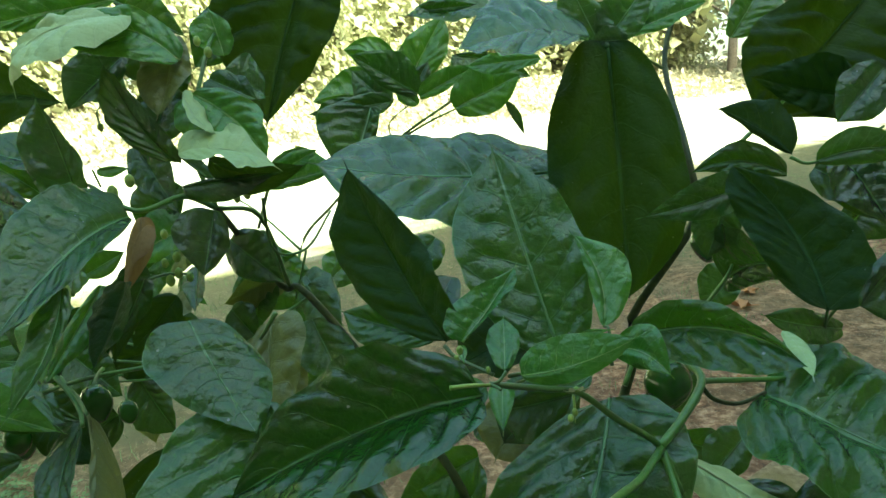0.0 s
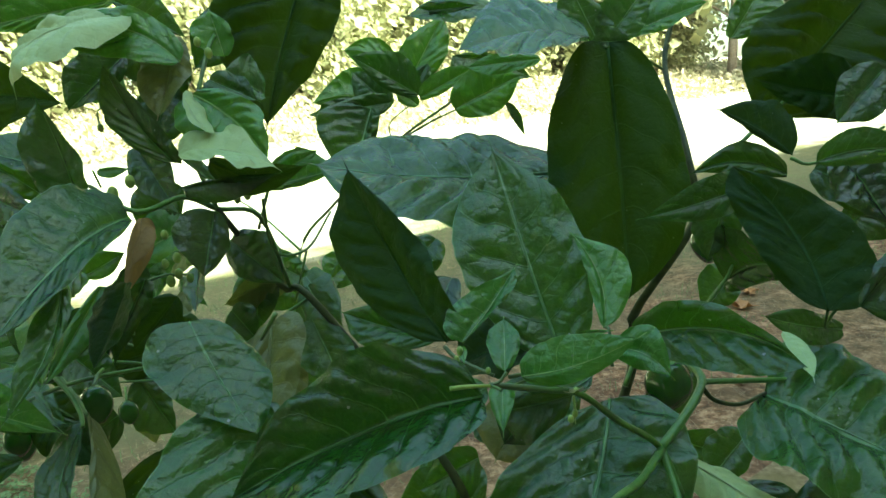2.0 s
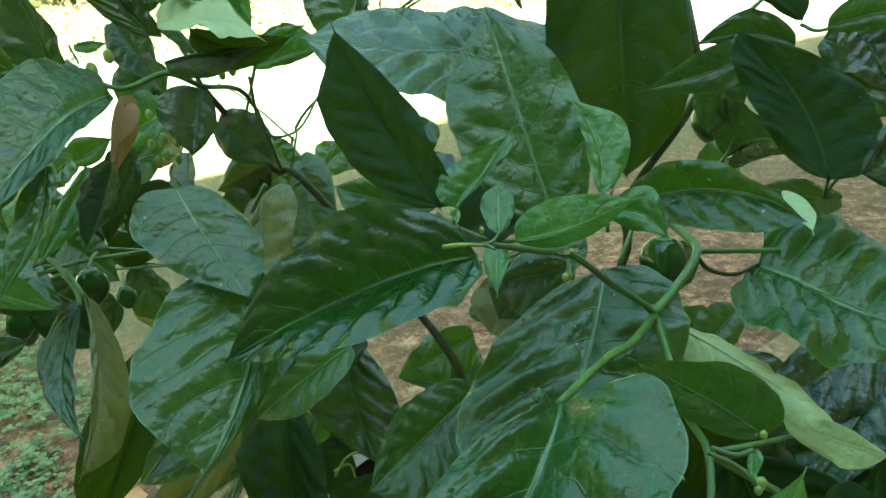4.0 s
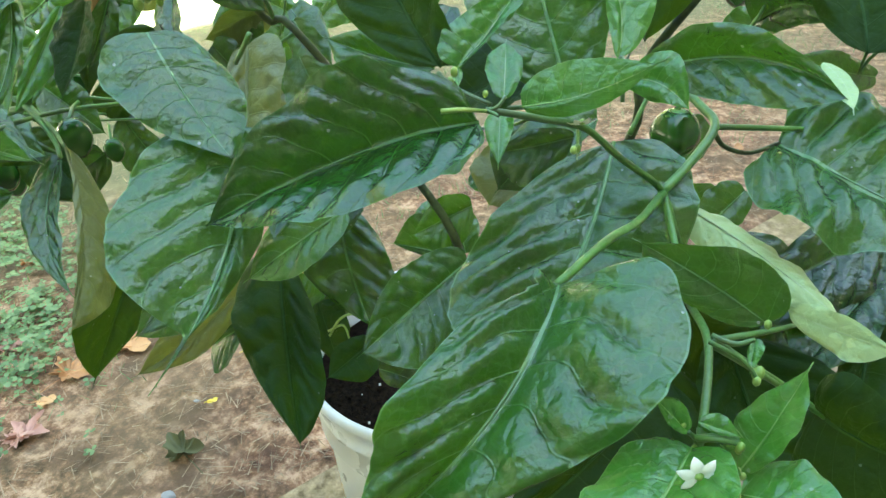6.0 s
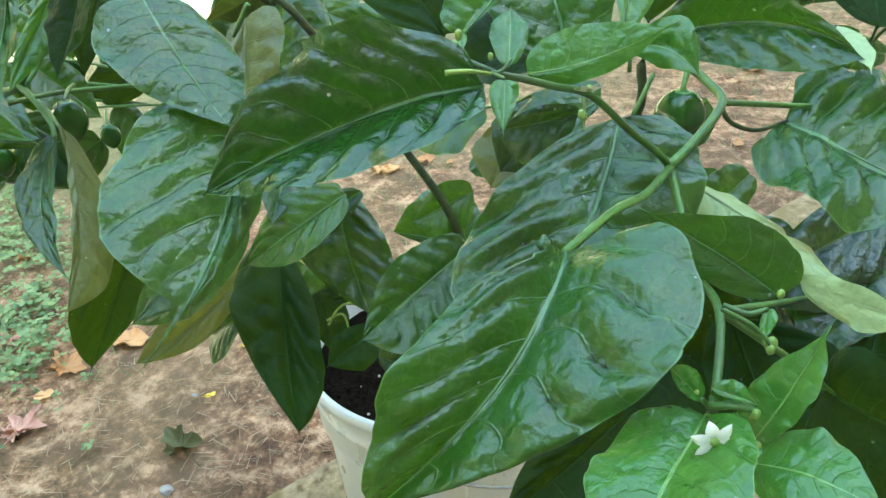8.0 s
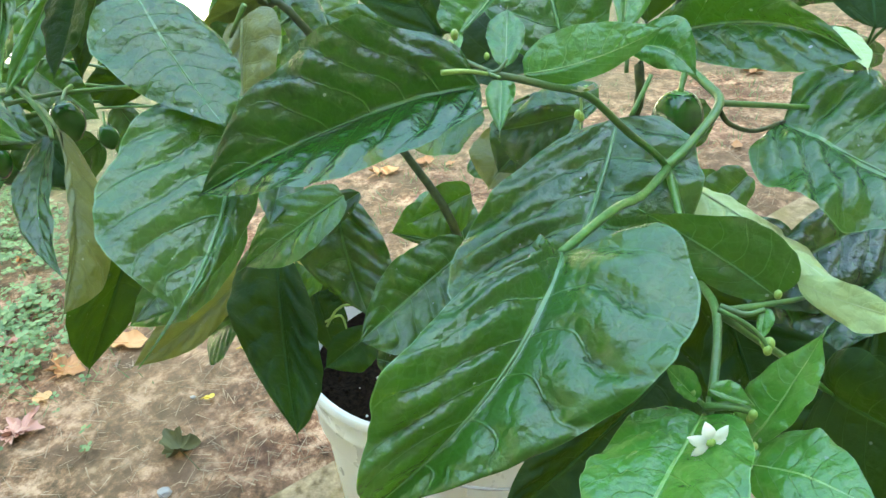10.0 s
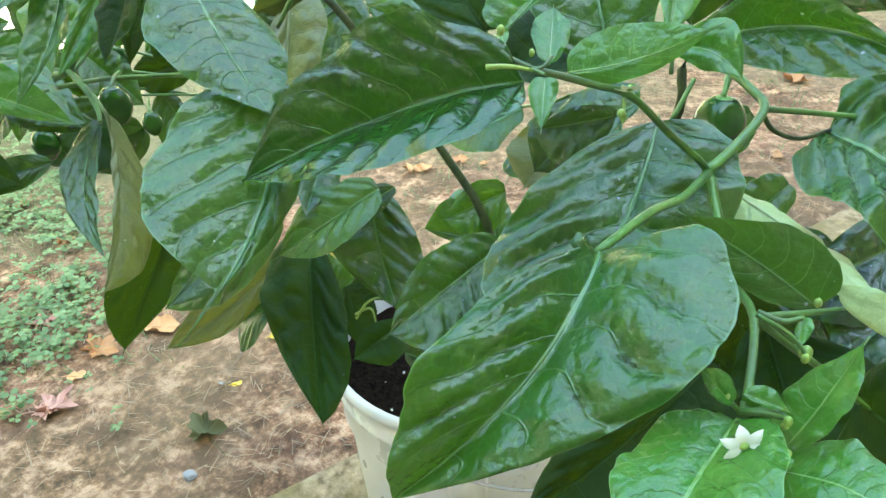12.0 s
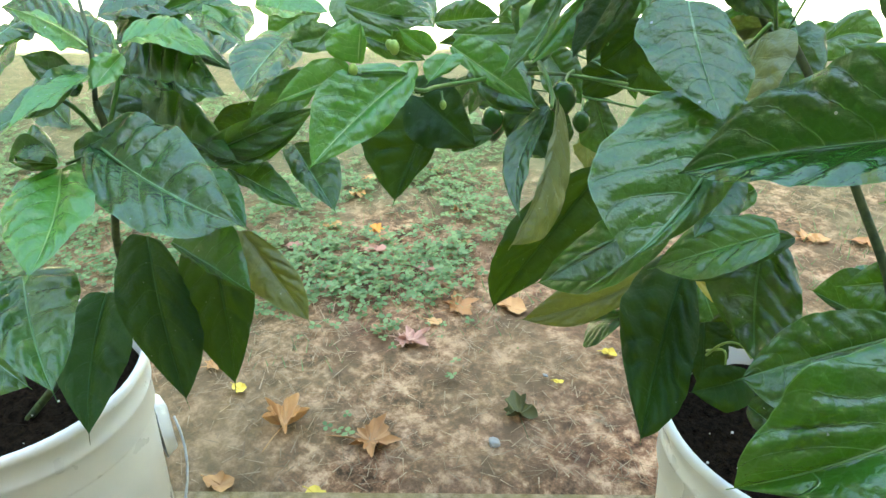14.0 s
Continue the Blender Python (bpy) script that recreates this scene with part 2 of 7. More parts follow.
def smooth_line(points, steps=6):
    """Points along a soft curve through the given ones."""
    p = [Vector(q) for q in points]
    p = [2 * p[0] - p[1]] + p + [2 * p[-1] - p[-2]]
    out = []
    for k in range(1, len(p) - 2):
        for s in range(steps):
            u = s / steps
            a, b, c, d = p[k - 1], p[k], p[k + 1], p[k + 2]
            out.append(0.5 * (2 * b + (c - a) * u + (2 * a - 5 * b + 4 * c - d) * u * u + (3 * b - a - 3 * c + d) * u ** 3))
    return out + [p[-2]]


LEAF_COUNT = [0]


def leaf(plant, base, bow, tip, left, right, peak=0.4, material=None, wave=1.0, name="leaf", full=1.7, drip=0.13, heel=0.56, lobe=0.03, quilt=1.0, torn=0.0, vee=None):
    """One blade: midrib bent from base over bow to tip, half blades reaching left and right at the peak of its width.

    full: how broad it stays towards the tip; drip: the share of the far half that is a thin drawn-out tip; heel: how blunt
    the base is; lobe: how far its shoulders sweep back past the stalk; quilt: how far it swells between the veins; torn: depth of a
    bite near the base; vee: how far the halves fold up."""
    LEAF_COUNT[0] += 1
    rng = random.Random(1000 + LEAF_COUNT[0])
    base, bow, tip, left, right = (Vector(q) for q in (base, bow, tip, left, right))
    length = (tip - base).length
    nv, nu = (84, 13) if length > 0.075 else (60, 9) if length > 0.05 else (34, 6)
    bm = bmesh.new()
    uvl = bm.loops.layers.uv.new("UVMap")
    wl, wr = left.length, right.length
    seed = rng.uniform(0, 50)
    along = (tip - base).normalized()
    n0 = (tip - base).cross(right - left).normalized()
    held = 0.5 * (left.dot(n0) / max(wl, 1e-4) + right.dot(n0) / max(wr, 1e-4))
    fold = 0.0 if material in (PALE, BROWN) else max(0.0, rng.uniform(0.10, 0.28) - held)
    if vee is not None:
        fold = vee
    rows = []

    dense = rng.uniform(1.45, 1.95)
    swell = rng.uniform(0.75, 1.2) * quilt * min(1.0, length / 0.085)

    def warp(v, s):
        return v * dense + 0.08 * noise.noise(Vector((v * 3, s * 2.2, seed))) + 0.05 * s

    for i in range(nv + 1):
        v = i / nv
        c = bez(base, bow, tip, v)
        d = (bez(base, bow, tip, min(v + 0.02, 1.0)) - bez(base, bow, tip, max(v - 0.02, 0.0))).normalized()
        if v < peak:
            w = (1 - ((peak - v) / peak) ** 2.1) ** heel
            back = lobe * length * (1 - v / peak) ** 1.5 * min(1.0, v * 25)
        else:
            u = (v - peak) / (1 - peak)
            w = 0.9 * max(0.0, 1 - (u / (1 - drip)) ** full) + 0.1 * (1 - u)
            back = 0.0
        edge = 1 + (0.05 * noise.noise(Vector((v * 6, seed, 0))) + 0.03 * noise.noise(Vector((v * 17, seed, 0)))) * wave
        edge2 = 1 + (0.05 * noise.noise(Vector((v * 6, seed + 9, 0))) + 0.03 * noise.noise(Vector((v * 17, seed + 9, 0)))) * wave
        if torn:
            edge2 *= 1 - torn * math.exp(-((v - 0.10) / 0.045) ** 2) * (1 + 0.5 * noise.noise(Vector((v * 60, seed, 4))))
        n = d.cross(right - left).normalized()
        row = []
        for j in range(-nu, nu + 1):
            s = j / nu
            vec = right * s * edge if s > 0 else left * (-s) * edge2
            ww = wr if s > 0 else wl
            p = c + vec * w
            a = abs(s)
            p = p - along * (back * a)
            vv = warp(v, s)
            phase = vv * VEINS - a ** 1.35 * SLANT
            puff = (abs(math.sin(math.pi * phase)) ** 0.6 - 0.62) * (0.8 + 1.1 * noise.noise(Vector((v * 4, s * 3, seed + 5)))) * (a * 1.6 if a < 0.5 else 0.8 - (a - 0.5) * 1.2) * 0.13 * swell
            rung = (abs(math.sin(math.pi * (a * 5.5 + 0.9 * noise.noise(Vector((v * 11, s * 5, seed + 60)))))) ** 0.7 - 0.6) * 0.026 * swell * min(1.0, a * 4) * (1.15 - a)
            crease = -0.016 * math.exp(-(a / 0.07) ** 2)
            ripple = 0.16 * a ** 3 * noise.noise(Vector((v * 6.5, s * 1.5, seed))) * wave
            cup = 0.06 * (1 - (1 - 2 * a) ** 2)
            lump = 0.05 * noise.noise(Vector((v * 3, s * 2, seed + 20))) + 0.022 * swell * a * noise.noise(Vector((v * 13, s * 7, seed + 31)))
            p = p + n * (ww * w * fold * (a - 0.25 * a * a) * 1.2)
            p = p + n * (0.5 * (wl + wr)) * w * (puff + rung + crease + ripple + cup * 0.6 + lump) * 1.6
            row.append(bm.verts.new(p))
        rows.append(row)
    for i in range(nv):
        for j in range(2 * nu):
            q = (rows[i][j], rows[i][j + 1], rows[i + 1][j + 1], rows[i + 1][j])
            f = bm.faces.new(q)
            for loop, (jj, ii) in zip(f.loops, ((j, i), (j + 1, i), (j + 1, i + 1), (j, i + 1))):
                loop[uvl].uv = (jj / (2 * nu), warp(ii / nv, jj / nu - 1))
    bmesh.ops.remove_doubles(bm, verts=rows[0] + rows[-1], dist=1e-6)
    # midrib, proud of the underside
    pts = [bez(base, bow, tip, k / 10) - n0 * 0.0003 for k in range(11)]
    blade = len(bm.faces)
    tube_into(bm, pts, [0.0075 * length * (1 - k / 10) ** 1.5 + 0.00015 for k in range(11)], 5)
    bm.faces.ensure_lookup_table()
    for f in bm.faces[blade:]:
        for loop in f.loops:
            loop[uvl].uv = (0.5, 0.5)
    return part(name, bm, material, plant)


def stem(plant, points, r0, r1, material=None, name="stem"):
    line = smooth_line(points, 5)
    k = len(line) - 1
    bm = bmesh.new()
    radii = [0.68 * (r0 + (r1 - r0) * i / k) * (1 + 0.07 * noise.noise(line[i] * 90)) for i in range(k + 1)]
    tube_into(bm, line, radii, 9)
    return part(name, bm, material or STEM, plant)


def fruit(plant, at, size, lean=(0, 0, 0), squat=0.85):
    """A small lobed pepper hanging from its stalk, with calyx and stalk of their own."""
    at = Vector(at)
    bm = bmesh.new()
    bmesh.ops.create_uvsphere(bm, u_segments=28, v_segments=18, radius=1.0)
    for v in bm.verts:
        a = math.atan2(v.co.y, v.co.x)
        z = v.co.z
        r = 1 + 0.07 * math.cos(4 * a + 0.6) * (1 - abs(z) * 0.3)
        taper = 1.0 - 0.38 * max(0.0, -z) ** 1.6 + 0.02 * z
        dip = -0.16 * math.exp(-((v.co.x ** 2 + v.co.y ** 2) / 0.06)) if z > 0 else 0.06 * math.exp(-((v.co.x ** 2 + v.co.y ** 2) / 0.05))
        v.co = Vector((v.co.x * r * taper, v.co.y * r * taper, (z + dip) * (1.05 if z > 0 else 1.12)))
        v.co = Vector((v.co.x * size * squat, v.co.y * size * squat, v.co.z * size)) + at
    body = part("pepper", bm, FRUIT, plant, "glossy dark green unripe pepper")
    bm = bmesh.new()
    bmesh.ops.create_cone(bm, segments=20, radius1=size * 0.5, radius2=size * 0.18, depth=size * 0.16, cap_ends=True)
    for v in bm.verts:
        a = math.atan2(v.co.y, v.co.x)
        k = 1 + (0.12 * math.cos(5 * a) if v.co.z < 0 else 0)
        v.co = Vector((v.co.x * k, v.co.y * k, v.co.z + size * 0.92)) + at
    part("calyx", bm, STEM, body)
    bm = bmesh.new()
    top = at + Vector((0, 0, size * 0.95))
    hook = top + Vector(lean)
    tube_into(bm, smooth_line([top, top.lerp(hook, 0.5) + Vector((0, 0, size * 0.15)), hook], 4), [size * 0.1] * 8 + [size * 0.12], 7)
    part("stalk", bm, STEM, body)
    return body


def flower(plant, at, aim, size):
    """A nodding white star flower: petals round a green heart."""
    at, aim = Vector(at), Vector(aim).normalized()
    x = aim.cross(Vector((0.2, 0.3, 0.9))).normalized()
    y = aim.cross(x)
    bm = bmesh.new()
    bmesh.ops.create_icosphere(bm, subdivisions=2, radius=size * 0.28, matrix=Matrix.Translation(at))
    heart = part("flower", bm, POLLEN, plant, "white pepper flower with green heart")
    for k in range(6):
        a = 2 * math.pi * k / 6
        d = x * math.cos(a) + y * math.sin(a)
        e = aim.cross(d)
        bm = bmesh.new()
        rows = []
        for i in range(6):
            v = i / 5
            c = at + d * (size * (0.2 + v)) + aim * (size * (0.35 * v - 0.5 * v * v + 0.1))
            w = size * 0.36 * math.sin(math.pi * min(0.18 + 0.82 * v, 1.0)) ** 0.8
            rows.append([bm.verts.new(c + e * w * s - aim * (abs(s) * size * 0.06)) for s in (-1, -0.5, 0, 0.5, 1)])
        for r, q in zip(rows, rows[1:]):
            for j in range(4):
                bm.faces.new((r[j], r[j + 1], q[j + 1], q[j]))
        part("petal", bm, PETAL, heart)
    return heart


def bud(plant, at, size):
    bm = bmesh.new()
    bmesh.ops.create_icosphere(bm, subdivisions=2, radius=size, matrix=Matrix.Translation(at) @ Matrix.Diagonal((0.8, 0.8, 1.15, 1)))
    return part("bud", bm, POLLEN, plant)


# ---- setting ----
ALONG, OUT = Vector((0.735, 0.678, 0)), Vector((-0.678, 0.735, 0))
EDGE = 0.797  # the slab's edge, measured along OUT


def ground_height(x, y):
    n = y * 0.735 - x * 0.678 - EDGE
    h = 0.0
    if n > 12:
        h += 0.14 * (n - 12) if n < 26 else 0.14 * 14 + 0.02 * (n - 26)
    return h


def make_ground():
    bm = bmesh.new()
    grid = sorted({round(g, 4) for g in [s * (0.06 * k) for k in range(0, 50) for s in (-1, 1)] + [s * (3 + 0.5 * k) for k in range(0, 60) for s in (-1, 1)] + [s * (35 + 40 * k) for k in range(0, 30) for s in (-1, 1)]})
    cols = []
    for gx in grid:
        col = []
        for gy in grid:
            p = ALONG * gx + OUT * (gy + EDGE + 0.5)
            n = gy + 0.5
            z = ground_height(p.x, p.y)
            if 0.0 < n < 4 and abs(gx) < 4:
                z += 0.012 * noise.noise(Vector((p.x * 4, p.y * 4, 0))) + 0.006 * noise.noise(Vector((p.x * 17, p.y * 17, 3))) - 0.004
            elif n <= 0.0:
                z -= 0.03
            elif n < 60:
                z += 0.06 * noise.noise(Vector((p.x * 0.5, p.y * 0.5, 0)))
            col.append(bm.verts.new((p.x, p.y, z)))
        cols.append(col)
    for a, b in zip(cols, cols[1:]):
        for k in range(len(grid) - 1):
            bm.faces.new((a[k], b[k], b[k + 1], a[k + 1]))
    ob = mesh_object("ground", bm, YARD)
    return tagged(ob, "bare tan soil with dry grass and gravel drive", "ground", kind="structure")


make_ground()


def box_into(bm, along, out, low, high):
    """A bevel-free block given by its ranges along the edge, outward, and in height."""
    c = [ALONG * a + OUT * o + Vector((0, 0, z)) for a in along for o in out for z in (low, high)]
    v = [bm.verts.new(p) for p in c]
    for q in ((0, 1, 3, 2), (4, 6, 7, 5), (0, 4, 5, 1), (2, 3, 7, 6), (0, 2, 6, 4), (1, 5, 7, 3)):
        bm.faces.new([v[k] for k in q])


def make_slab():
    bm = bmesh.new()
    box_into(bm, (-7, 7), (EDGE - 2.4, EDGE), -0.12, 0.012)
    bmesh.ops.recalc_face_normals(bm, faces=bm.faces)
    bmesh.ops.bevel(bm, geom=[e for e in bm.edges if all(v.co.z > 0 for v in e.verts)], offset=0.008, segments=3, affect="EDGES")
    ob = mesh_object("pavement", bm, CONCRETE, smooth=False)
    tagged(ob, "weathered tan concrete slab the buckets stand on", "pavement", kind="structure")
    # Unseen wall, added to block the low sun and bounce soft light back.
    bm = bmesh.new()
    box_into(bm, (-14, 14), (EDGE - 2.65, EDGE - 2.4), -0.1, 2.7)
    bmesh.ops.recalc_face_normals(bm, faces=bm.faces)
    tagged(mesh_object("shade_wall", bm, SIDING, smooth=False), "plain pale siding wall, unseen, added to shade the plants", "wall", kind="structure")
    # Unseen roof, added; eaves and ridge set how far the shade reaches outward.
    bm = bmesh.new()
    ridge = []
    for along in (-14.5, 14.5):
        row = []
        for out, z in ((-1.55, 2.6), (-6.6, 5.2), (-11.2, 2.704), (-11.2, 2.55), (-6.6, 5.02), (-1.55, 2.45)):
            row.append(bm.verts.new(ALONG * along + OUT * (EDGE + out) + Vector((0, 0, z + 0.16))))
        ridge.append(row)
    for k in range(6):
        bm.faces.new((ridge[0][k], ridge[1][k], ridge[1][(k + 1) % 6], ridge[0][(k + 1) % 6]))
    bm.faces.new(ridge[0][:3] + ridge[0][3:])
    bm.faces.new(ridge[1][::-1])
    bmesh.ops.recalc_face_normals(bm, faces=bm.faces)
    tagged(mesh_object("shade_roof", bm, ROOFING, smooth=False), "dark pitched roof with eaves, unseen, added to shade the near yard", "roof", kind="structure")


make_slab()


def lathe_into(bm, profile, centre, segs=64, closed=False):
    rings = [[bm.verts.new((centre[0] + r * math.cos(2 * math.pi * k / segs), centre[1] + r * math.sin(2 * math.pi * k / segs), z)) for k in range(segs)] for r, z in profile]
    pairs = list(zip(rings, rings[1:])) + ([(rings[-1], rings[0])] if closed else [])
    for a, b in pairs:
        for k in range(segs):
            bm.faces.new((a[k], a[(k + 1) % segs], b[(k + 1) % segs], b[k]))
    return rings


BASE_Z = 0.013


def bucket(cx, cy, turn, label, hang=0.318):
    """A white plastic pail: tapered wall, two collars, rolled rim, wire bail in two ears, soil inside."""
    pail = empty_thing("bucket", None, label, "bucket", "white buckets")
    b = BASE_Z
    prof = [(0.001, b), (0.118, b), (0.124, b + 0.006), (0.1315, b + 0.285), (0.1385, b + 0.29), (0.1395, b + 0.294), (0.1395, b + 0.325), (0.1425, b + 0.328), (0.1425, b + 0.333), (0.1415, b + 0.336), (0.1425, b + 0.358), (0.1475, b + 0.361), (0.149, b + 0.366), (0.1475, b + 0.372), (0.1435, b + 0.374), (0.1405, b + 0.371), (0.1395, b + 0.362), (0.1345, b + 0.30), (0.122, b + 0.012), (0.001, b + 0.012)]
    bm = bmesh.new()
    lathe_into(bm, prof, (cx, cy))
    part("body", bm, PLASTIC, pail)
    for s in (0, 1):
        a = turn + math.pi * s
        d = Vector((math.cos(a), math.sin(a), 0))
        e = Vector((-d.y, d.x, 0))
        bm = bmesh.new()
        c = Vector((cx, cy, b + hang)) + d * (0.139 if hang > 0.3 else 0.132)
        vs = []
        for o in (0.0, 0.016):
            for u, w in ((-0.02, -0.045), (0.02, -0.045), (0.02, 0.04), (-0.02, 0.04)):
                vs.append(bm.verts.new(c + d * o + e * u * (1 - o * 15) + Vector((0, 0, w * (1 - o * 8)))))
        bm.faces.new(vs[4:])
        for k in range(4):
            bm.faces.new((vs[k], vs[(k + 1) % 4], vs[4 + (k + 1) % 4], vs[4 + k]))
        bmesh.ops.recalc_face_normals(bm, faces=bm.faces)
        bmesh.ops.bevel(bm, geom=bm.edges[:], offset=0.002, segments=2, affect="EDGES")
        part("ear", bm, PLASTIC, pail)
    bm = bmesh.new()
    d = Vector((math.cos(turn), math.sin(turn), 0))
    e = Vector((-d.y, d.x, 0))
    pts = []
    for k in range(25):
        a = math.pi * k / 24
        pts.append(Vector((cx, cy, b + hang)) + d * (0.156 * math.cos(a)) + e * (0.154 * math.sin(a)) - Vector((0, 0, 0.085 * math.sin(a))))
    tube_into(bm, pts, [0.0017] * 25, 6)
    part("handle", bm, STEEL, pail, "thin wire bail handle hanging down")
    # soil
    bm = bmesh.new()
    rings, segs = 16, 48
    rows = [[bm.verts.new((cx, cy, 0))]]
    for i in range(1, rings + 1):
        r = 0.1355 * i / rings
        rows.append([bm.verts.new((cx + r * math.cos(2 * math.pi * k / segs), cy + r * math.sin(2 * math.pi * k / segs), 0)) for k in range(segs)])
    for v in bm.verts:
        v.co.z = b + 0.332 + 0.008 * noise.noise(v.co * 30) + 0.006 * noise.noise(v.co * 90)
    for k in range(segs):
        bm.faces.new((rows[0][0], rows[1][k], rows[1][(k + 1) % segs]))
        for i in range(1, rings):
            bm.faces.new((rows[i][k], rows[i + 1][k], rows[i + 1][(k + 1) % segs], rows[i][(k + 1) % segs]))
    soil = tagged(mesh_object("soil", bm, SOIL), "dark moist potting soil in the bucket", "soil", kind="stuff")
    rng = random.Random(int(cx * 1000))
    bm = bmesh.new()
    for k in range(320):
        r, a = 0.131 * math.sqrt(rng.random()), rng.uniform(0, 6.283)
        p = Vector((cx + r * math.cos(a), cy + r * math.sin(a), 0))
        p.z = b + 0.332 + 0.008 * noise.noise(Vector((p.x, p.y, 0)) * 30) + 0.001
        bmesh.ops.create_icosphere(bm, subdivisions=1, radius=rng.uniform(0.0008, 0.003), matrix=Matrix.Translation(p) @ Matrix.Diagonal((1, rng.uniform(0.6, 1.2), 0.6, 1)))
    part("soil_crumbs", bm, SOIL, soil)
    bm = bmesh.new()
    for k in range(26):
        r, a = 0.131 * math.sqrt(rng.random()), rng.uniform(0, 6.283)
        p = Vector((cx + r * math.cos(a), cy + r * math.sin(a), b + 0.338))
        bmesh.ops.create_icosphere(bm, subdivisions=1, radius=rng.uniform(0.0007, 0.0016), matrix=Matrix.Translation(p))
    part("perlite", bm, PERLITE, soil, "white perlite grains")
    return pail


BUCKET_A, BUCKET_B = (0.050, 0.807), (-0.615, 0.278)
bucket(*BUCKET_A, -1.4, "white plastic bucket with collar, planted with pepper")
bucket(*BUCKET_B, 4.61, "white plastic bucket with ear and wire handle", 0.215)

plant_a = tagged(new("pepper_plant"), "tall leafy green pepper plant with small fruits", "plant", "pepper plants")
plant_b = tagged(new("pepper_plant"), "bushy pepper plant with broad glossy leaves", "plant", "pepper plants")

# ---- pepper plants: leaves ----
leaf(plant_a, (0.1373, 0.4075, 0.7966), (0.1007, 0.4104, 0.7909), (0.0494, 0.3985, 0.7647), (-0.0088, 0.0053, 0.0177), (0.0062, -0.0243, -0.0084), 0.44, DARK, full=1.9, drip=0.12, heel=0.48, quilt=1.5, vee=0.36)
leaf(plant_a, (0.0571, 0.4277, 0.7868), (0.0690, 0.4006, 0.7579), (0.0476, 0.3593, 0.7367), (-0.0330, -0.0100, 0.0056), (0.0092, 0.0051, 0.0009), 0.42, MID, full=2.2, drip=0.34, heel=0.42, quilt=1.1, vee=0.1)
leaf(plant_a, (0.0321, 0.4363, 0.8159), (0.0453, 0.4242, 0.7982), (0.0618, 0.4124, 0.7840), (-0.0212, -0.0057, 0.0007), (0.0136, 0.0102, -0.0011), 0.42, MID, full=2.3, drip=0.0, quilt=0.8, vee=0.08)
leaf(plant_a, (0.037, 0.498, 0.794), (0.038, 0.473, 0.764), (0.046, 0.453, 0.739), (-0.010, 0.005, -0.008), (0.017, 0.016, 0.002), 0.29, OLIVE)
leaf(plant_a, (-0.062, 0.703, 0.556), (-0.042, 0.624, 0.500), (-0.015, 0.565, 0.477), (-0.044, 0.026, -0.005), (0.032, 0.004, -0.020), 0.47, SHADED, full=2.1, drip=0.08)
leaf(plant_a, (0.001, 0.691, 0.617), (0.008, 0.659, 0.573), (0.034, 0.632, 0.534), (-0.044, 0.012, 0.000), (0.033, 0.012, -0.017), 0.44, DARK, full=2.6)
leaf(plant_a, (0.107, 0.637, 0.600), (0.073, 0.600, 0.587), (0.040, 0.562, 0.572), (-0.013, 0.019, 0.018), (0.015, -0.009, -0.033), 0.58, MID, full=2.2)
leaf(plant_a, (0.099, 0.680, 0.576), (0.069, 0.688, 0.577), (0.037, 0.696, 0.578), (0.001, 0.024, 0.019), (0.000, 0.006, -0.010), 0.48, MID)
leaf(plant_a, (0.099, 0.698, 0.568), (0.093, 0.715, 0.586), (0.087, 0.732, 0.605), (0.014, 0.010, -0.006), (-0.021, 0.006, -0.004), 0.49, MID)
leaf(plant_a, (0.028, 0.645, 0.518), (0.012, 0.627, 0.512), (-0.003, 0.610, 0.507), (-0.013, 0.012, 0.003), (0.012, 0.001, -0.020), 0.61, SHADED)
leaf(plant_a, (0.041, 0.604, 0.525), (0.058, 0.603, 0.520), (0.074, 0.602, 0.514), (-0.001, 0.003, -0.014), (0.001, 0.018, 0.010), 0.35, DARK)
leaf(plant_a, (-0.041, 0.718, 0.499), (-0.028, 0.695, 0.478), (-0.015, 0.673, 0.459), (-0.013, 0.004, -0.010), (0.020, 0.015, 0.001), 0.49, SHADED)
leaf(plant_a, (0.033, 0.723, 0.528), (-0.003, 0.721, 0.514), (-0.041, 0.718, 0.499), (-0.008, 0.020, 0.014), (0.003, -0.004, -0.025), 0.50, SHADED)
leaf(plant_a, (0.111, 0.678, 0.532), (0.083, 0.647, 0.518), (0.058, 0.618, 0.505), (-0.017, 0.012, 0.004), (0.019, 0.002, -0.021), 0.50, DARK)
leaf(plant_a, (-0.076, 0.770, 0.514), (-0.054, 0.758, 0.490), (-0.032, 0.746, 0.466), (-0.020, -0.002, -0.018), (0.018, 0.020, 0.009), 0.53, MID)
leaf(plant_a, (0.185, 0.499, 0.751), (0.173, 0.444, 0.723), (0.147, 0.399, 0.714), (-0.046, -0.014, -0.007), (0.041, 0.013, -0.003), 0.46, MID, full=2.2, drip=0.08, heel=0.55, quilt=1.15, vee=0.1)
leaf(plant_a, (0.1595, 0.3848, 0.7591), (0.1491, 0.3412, 0.7478), (0.1109, 0.3343, 0.7143), (-0.0245, -0.0080, 0.0057), (0.0369, -0.0067, 0.0106), 0.40, MID, full=1.9, drip=0.04, heel=0.5, lobe=0.13, torn=0.45, quilt=1.5, vee=0.12)
leaf(plant_a, (0.1890, 0.3454, 0.7424), (0.1757, 0.3219, 0.7459), (0.1655, 0.3044, 0.7432), (-0.0136, 0.0049, -0.0037), (0.0106, -0.0119, 0.0094), 0.43, YOUNG, full=2.0, lobe=0.1, heel=0.5, vee=0.15, quilt=1.7)
